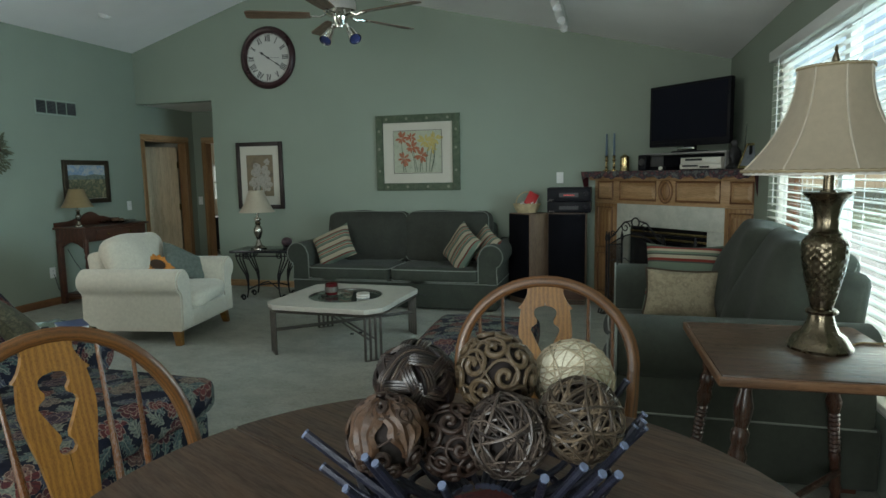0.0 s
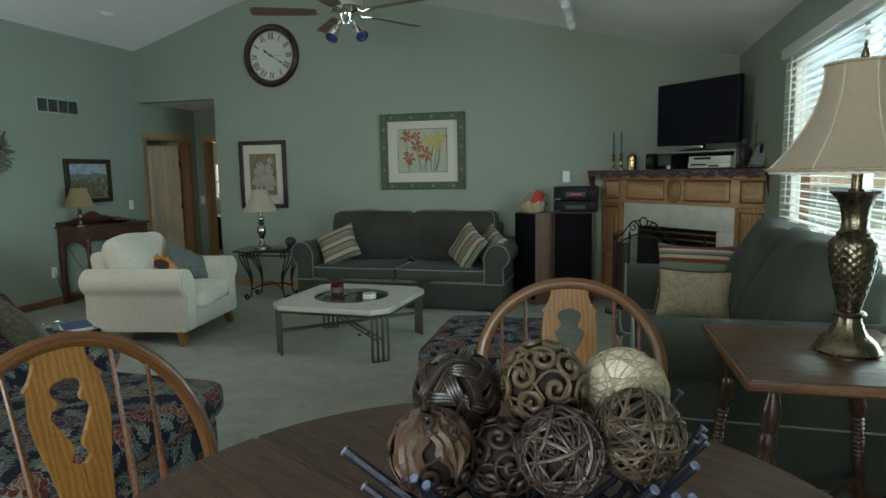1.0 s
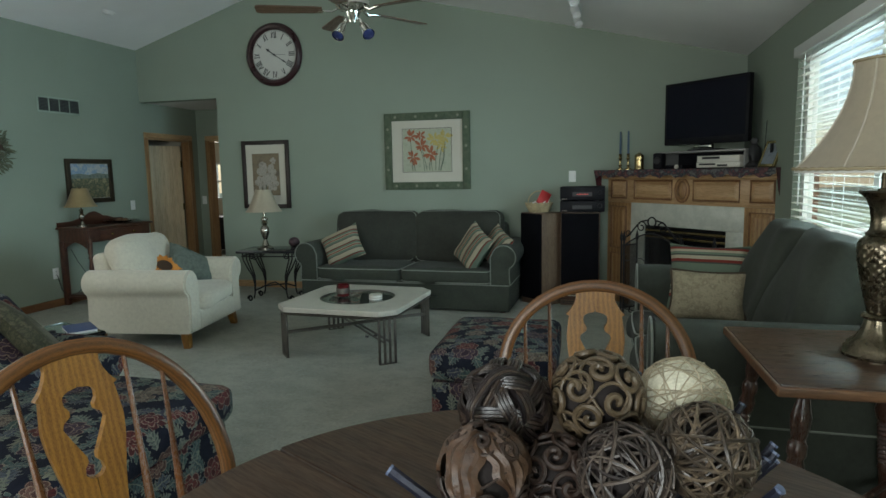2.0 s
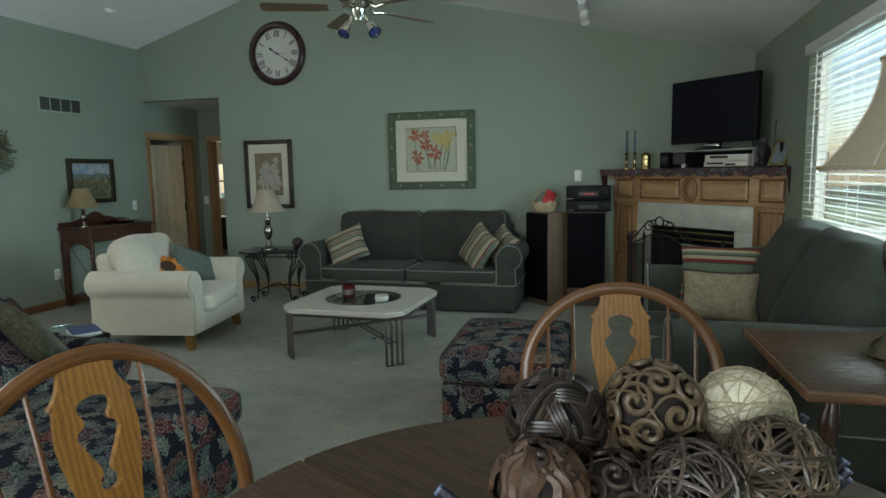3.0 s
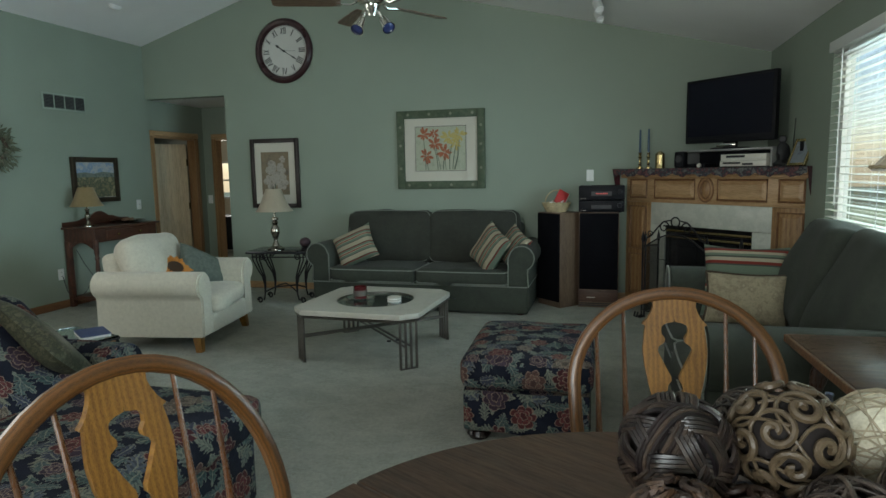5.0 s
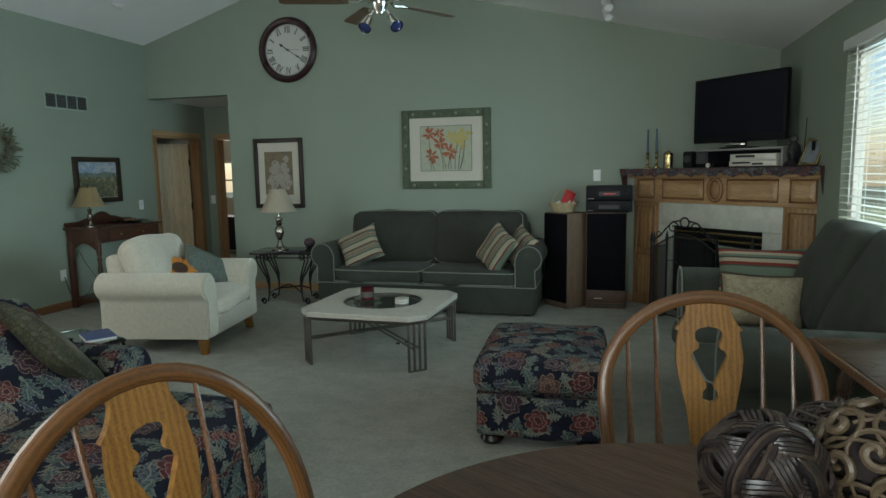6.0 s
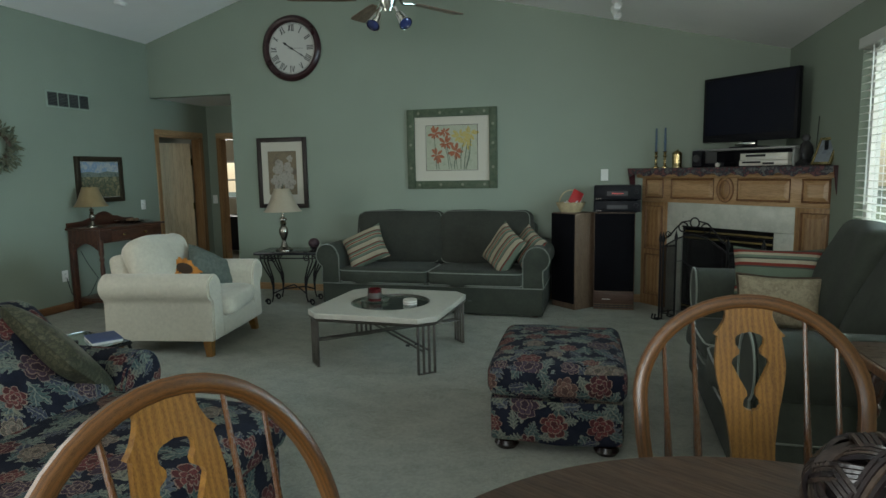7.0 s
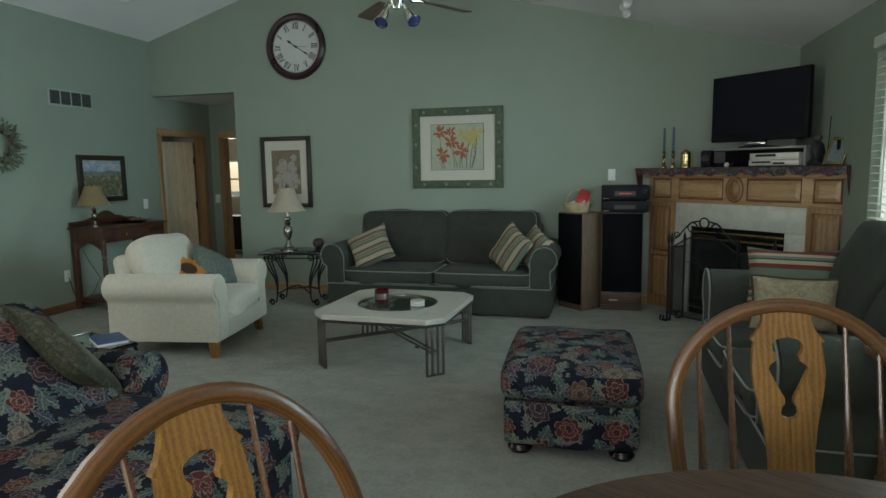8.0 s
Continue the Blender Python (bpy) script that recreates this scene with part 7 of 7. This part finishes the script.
def vine_ball(label, c, r, material, seed, n=72):
    b, _ = ball_thing(label, c, r)
    q = random.Random(seed)
    for i in range(n):
        ax = rand_dir(q)
        rr = r * q.uniform(0.90, 1.0)
        part("vine", tube(BM(), circle_pts(ax, q.uniform(-0.62, 0.62) * r, rr, 30, 0.16 * r, q), q.uniform(0.0012, 0.0024), 5, True), material, b)
    part("core", lathe(BM(), [(0.001, -0.72 * r)] + [(0.72 * r * math.cos(radians(a)), 0.72 * r * math.sin(radians(a))) for a in range(-75, 90, 15)] + [(0.001, 0.72 * r)], 16), INNER_SHADOW, b, "solid core coloured dark for the shade inside")
    return b


def woven_ball(label, c, r, seed):
    """Broad rattan ribbons, each of several strands, laid in six directions."""
    b, _ = ball_thing(label, c, r)
    q = random.Random(seed)
    g = (1 + 5 ** 0.5) / 2
    axes = [Vector(v).normalized() for v in ((0, 1, g), (0, -1, g), (1, g, 0), (-1, g, 0), (g, 0, 1), (-g, 0, 1))]
    for i, ax in enumerate(axes):
        for off in (-0.34, 0.34):
            for s in range(4):
                o = (off + (s - 1.5) * 0.074) * r
                pts = circle_pts(ax, o, r, 40)
                pts = [p * (1 + 0.05 * math.sin(5 * 2 * math.pi * k / 40 + i * 1.3 + (0 if off > 0 else 3.14))) for k, p in enumerate(pts)]
                part("strand", tube(BM(), pts, 0.0029, 5, True), RATTANL if i % 2 else RATTAN, b)
    part("core", lathe(BM(), [(0.001, -0.86 * r)] + [(0.86 * r * math.cos(radians(a)), 0.86 * r * math.sin(radians(a))) for a in range(-75, 90, 15)] + [(0.001, 0.86 * r)], 20), INNER_SHADOW, b, "solid core coloured dark for the shade inside")
    return b


def scroll_ball(label, c, r, material, seed, n=26, leaf=None, reach=0.36, stem=0.0030):
    """Spiral scrolls laid over a solid core, coloured as the shade of a hollow ball."""
    b, _ = ball_thing(label, c, r)
    q = random.Random(seed)
    for i in range(n):
        f = (i + 0.5) / n
        zz = 1 - 2 * f
        a = i * 2.39996
        if leaf and -0.1 < zz < 0.7:
            continue
        ax = Vector((math.sqrt(1 - zz * zz) * math.cos(a), math.sqrt(1 - zz * zz) * math.sin(a), zz))
        u = ax.orthogonal().normalized()
        v = ax.cross(u)
        a0, sgn = q.uniform(0, 6.28), q.choice((-1, 1))
        pts = []
        for k in range(30):
            t = k / 29
            rad = (0.03 + reach * t ** 1.25)
            an = a0 + sgn * 2 * math.pi * 1.65 * t
            p = ax + (u * math.cos(an) + v * math.sin(an)) * rad
            pts.append(p.normalized() * r * (0.995 + 0.02 * (1 - t)))
        for e, k in ((0, 29), ):
            tail = pts[-1]
            d = (pts[-1] - pts[-2])
            pts += [(tail + d * j * 1.4 + rand_dir(q) * 0.0006).normalized() * r for j in range(1, 6)]
        part("scroll", tube(BM(), pts, stem, 7, False, 1.0, lambda t: 0.75 + 0.65 * math.sin(math.pi * min(1, 0.15 + t)) - 0.25 * t), material, b)
    if leaf:
        for i in range(5):
            a = 2 * math.pi * i / 5 + 0.55
            bm = BM()
            rings = []
            for k in range(19):
                t = k / 18
                el = radians(76 - (88 + 16 * (i % 2)) * t)
                w = (0.52 * math.sin(math.pi * min(0.97, t * 0.95 + 0.04)) + 0.01) * (1 + 0.20 * math.sin(15 * t + i))
                ring = []
                for s, h in ((-1, 0.97), (-0.72, 1.045), (-0.5, 1.0), (-0.25, 1.06), (0, 1.0), (0.25, 1.06), (0.5, 1.0), (0.72, 1.045), (1, 0.97)):
                    az = a + s * w / max(0.25, math.cos(el)) + 0.10 * math.sin(6 * t + i)
                    h += 0.02 * (i % 2) + 0.012 * math.sin(11 * t + 5 * s + i)
                    ring.append((r * h * math.cos(el) * math.cos(az), r * h * math.cos(el) * math.sin(az), r * h * math.sin(el)))
                ring += [tuple(0.92 * x for x in ring[6]), tuple(0.92 * x for x in ring[2])]
                rings.append(ring)
            ring_faces(bm, rings)
            bmesh.ops.recalc_face_normals(bm, faces=bm.faces[:])
            part("carved_leaf", bm, leaf, b, "carved wooden leaf")
    part("core", lathe(BM(), [(0.001, -0.86 * r)] + [(0.86 * r * math.cos(radians(a)), 0.86 * r * math.sin(radians(a))) for a in range(-75, 90, 15)] + [(0.001, 0.86 * r)], 20), INNER_SHADOW, b, "solid core coloured dark for the shade inside")
    return b


def fibre_ball(label, c, r, seed):
    b, _ = ball_thing(label, c, r)
    q = random.Random(seed)
    prof = [(0.001, -r * 0.97)] + [(0.97 * r * math.cos(radians(a)), 0.97 * r * math.sin(radians(a))) for a in range(-80, 90, 8)] + [(0.001, 0.97 * r)]
    part("body", lathe(BM(), prof, 36, wave=lambda a, z: 1 + 0.02 * math.sin(9 * a + 60 * z) * math.cos(5 * a)), FIBRE, b, "pale papery bark")
    for i in range(34):
        part("fibre", tube(BM(), circle_pts(rand_dir(q), q.uniform(-0.4, 0.4) * r, r * q.uniform(0.985, 1.02), 24, 0.06 * r, q), q.uniform(0.0006, 0.0016), 4, True), BARK, b)
    return b


woven_ball("ball woven from broad dark rattan strands", (-0.243, 0.750, 1.060), 0.058, 2)
scroll_ball("hollow ball of carved tan scrolls", (-0.127, 0.782, 1.072), 0.058, SCROLL, 3, 27, None, 0.46, 0.0036)
scroll_ball("carved wooden leaf ball with scrolls", (-0.251, 0.645, 1.021), 0.0535, SCROLLD, 4, 40, CARVE, 0.30, 0.0030)
fibre_ball("ball wrapped in pale papery bark fibre", (-0.016, 0.836, 1.051), 0.061, 5)
vine_ball("tan twisted vine ball", (0.000, 0.725, 1.034), 0.058, VINE2, 6)
vine_ball("grey-brown twisted vine ball", (-0.092, 0.678, 1.023), 0.056, VINE, 7)
scroll_ball("hollow ball of carved dark brown scrolls", (-0.175, 0.712, 0.991), 0.050, SCROLLD, 8, 26, None, 0.46, 0.0034)
vine_ball("grey-brown twisted vine ball", (-0.135, 0.895, 1.030), 0.056, VINE, 9)
# ---- glass table by the floral chair ----
gt = thing("glass_side_table", "low glass table with a dark iron frame", "side table", pose(-3.332, 2.762, 0, 0, 0, -17))
part("glass_top", boxb(-0.23, -0.26, 0.452, 0.23, 0.26, 0.462, 0.002, 1), TGLASS, gt)
part("rim", tube(BM(), loop_xy(0.47, 0.53, 0.02, 0.448), 0.007, 6, True), IRON, gt)
for sx in (-1, 1):
    for sy in (-1, 1):
        part("leg", tube(BM(), [(sx * 0.22, sy * 0.25, 0.445), (sx * 0.235, sy * 0.265, 0.36), (sx * 0.20, sy * 0.235, 0.2), (sx * 0.22, sy * 0.25, 0.0)], 0.009, 6), IRON, gt)
    part("shelf_rail", tube(BM(), [(sx * 0.21, -0.24, 0.16), (sx * 0.21, 0.24, 0.16)], 0.006, 6), IRON, gt)
book = thing("book", "blue and white booklet on the glass table", "book", pose(-3.20, 2.92, 0.462, 0, 0, 55))
part("pages", boxb(-0.075, -0.11, 0.002, 0.075, 0.11, 0.016), PAPER, book)
part("cover", boxb(-0.078, -0.113, 0.016, 0.078, 0.113, 0.019), m_plain("blue_cover", (0.05, 0.07, 0.17), 0.35), book, "dark blue cover")
rem = thing("remote_control", "black remote control on the glass table", "remote", pose(-3.33, 2.76, 0.462, 0, 0, -50))
part("shell", box(BM(), (0, 0, 0.011), (0.05, 0.17, 0.02), 0.008, 3), BLACK, rem)
for i in range(5):
    for j in (-1, 0, 1):
        part("button", boxb(j * 0.013 - 0.004, -0.05 + 0.022 * i, 0.0205, j * 0.013 + 0.004, -0.043 + 0.022 * i, 0.0222), SILVER, rem)

# ---- ceiling: fan, track light, smoke detector ----
slope_r = math.degrees(math.atan((RIDGE_Z - ZR) / (XR - RIDGE_X)))
zc_at = lambda x: RIDGE_Z - (x - RIDGE_X) * (RIDGE_Z - ZR) / (XR - RIDGE_X)
fan = thing("ceiling_fan", "nickel ceiling fan with brown blades and two spotlights", "ceiling fan", pose(-1.987, 4.411, 0))
fz = 2.512
part("downrod", tube(BM(), [(0, 0, fz + 0.18), (0, 0, zc_at(-1.987))], 0.012, 10), CHROME, fan)
part("motor", lathe(BM(), [(0.02, fz + 0.22), (0.10, fz + 0.20), (0.125, fz + 0.15), (0.125, fz + 0.09), (0.10, fz + 0.06), (0.06, fz + 0.045), (0.055, fz + 0.02), (0.035, fz - 0.01), (0.03, fz - 0.03), (0.001, fz - 0.035)], 32), CHROME, fan)
BLADE = m_wood("fan_blade_wood", (0.07, 0.035, 0.02), (0.16, 0.09, 0.05), "x", 7.0, 0.4, 0.2)
for k in range(5):
    a = 58.2 + 72 * k
    arm = part("blade_arm", tube(BM(), [(0.10, 0, fz + 0.07), (0.15, 0.012, fz + 0.045), (0.20, 0, fz + 0.05), (0.25, -0.01, fz + 0.052)], 0.012, 8, False, 0.5), CHROME, fan, "curved nickel arm", pose(0, 0, 0, 0, 0, a))
    bl = prism(BM(), [(0.22, -0.045), (0.30, -0.055), (0.66, -0.066), (0.69, -0.058), (0.70, -0.04), (0.70, 0.04), (0.69, 0.058), (0.66, 0.066), (0.30, 0.055), (0.22, 0.045)], 0.007, "xy", 0)
    part("blade", bl, BLADE, fan, "brown wooden blade", Matrix.Rotation(radians(a), 4, "Z") @ Matrix.Translation((0, 0, fz + 0.055)) @ Matrix.Rotation(radians(10), 4, "X"), False)
for ang in (10, 195):
    d = pose(0, 0, 0, 0, 0, ang)
    part("spot_arm", tube(BM(), [(0.02, 0, fz - 0.01), (0.05, 0, fz - 0.005), (0.068, 0, fz - 0.04), (0.07, 0, fz - 0.055)], 0.010, 8), CHROME, fan, "", d)
    out = d.to_3x3() @ Vector((1, 0, 0))
    aim = (out * 0.42 + Vector((0.28, -0.62, -0.86))).normalized()
    m = Matrix.Translation(out * 0.07 + Vector((0, 0, fz - 0.045))) @ aim.to_track_quat("Z", "Y").to_matrix().to_4x4()
    sp = lathe(BM(), [(0.001, 0.0), (0.022, 0.0), (0.030, 0.02), (0.034, 0.06), (0.040, 0.09), (0.050, 0.125), (0.047, 0.125), (0.038, 0.10), (0.001, 0.09)], 22)
    s = part("spotlight", sp, CHROME, fan, "nickel spotlight head", m)
    part("bulb", lathe(BM(), [(0.001, 0.095), (0.038, 0.108), (0.040, 0.119), (0.022, 0.128), (0.001, 0.131)], 18), m_plain("blue_bulb_glass", (0.03, 0.04, 0.12), 0.08, 0, 0.2, 20, 60, 0) if "blue_bulb_glass" not in bpy.data.materials else bpy.data.materials["blue_bulb_glass"], s, "unlit bluish bulb")

tl = thing("track_light", "white ceiling track with four white cylinder spots", "track light", pose(-0.42, 0, zc_at(-0.42), 0, slope_r, 0))
part("track", boxb(-0.018, 4.55, -0.02, 0.018, 6.15, -0.001, 0.003), PAINTW, tl)
for y in (4.75, 5.2, 5.62, 5.97):
    h = part("spot_head", lathe(BM(), [(0.001, 0.0), (0.034, 0.0), (0.038, 0.006), (0.038, 0.12), (0.034, 0.125), (0.032, 0.10), (0.001, 0.095)], 20), PAINTW, tl, "white cylinder spot", Matrix.Translation((0.0, y, -0.085)) @ pose(0, 0, 0, 130, 12, 40) @ Matrix.Translation((0, 0, -0.05)))
    part("yoke", tube(BM(), [(0, y, -0.02), (0, y, -0.085)], 0.007, 8), PAINTW, tl)
sl = math.degrees(math.atan((RIDGE_Z - ZL) / (RIDGE_X - XL)))
sm = thing("smoke_detector", "round white smoke detector on the ceiling", "smoke detector", pose(-5.28, 5.63, ZL + (-5.28 - XL) * (RIDGE_Z - ZL) / (RIDGE_X - XL), 180, sl, 0))
part("base", lathe(BM(), [(0.001, 0), (0.07, 0), (0.07, 0.014), (0.066, 0.018), (0.001, 0.018)], 28), PAINTW, sm)
part("cap", lathe(BM(), [(0.052, 0.018), (0.056, 0.024), (0.05, 0.04), (0.03, 0.044), (0.001, 0.044)], 28), PAINTW, sm)
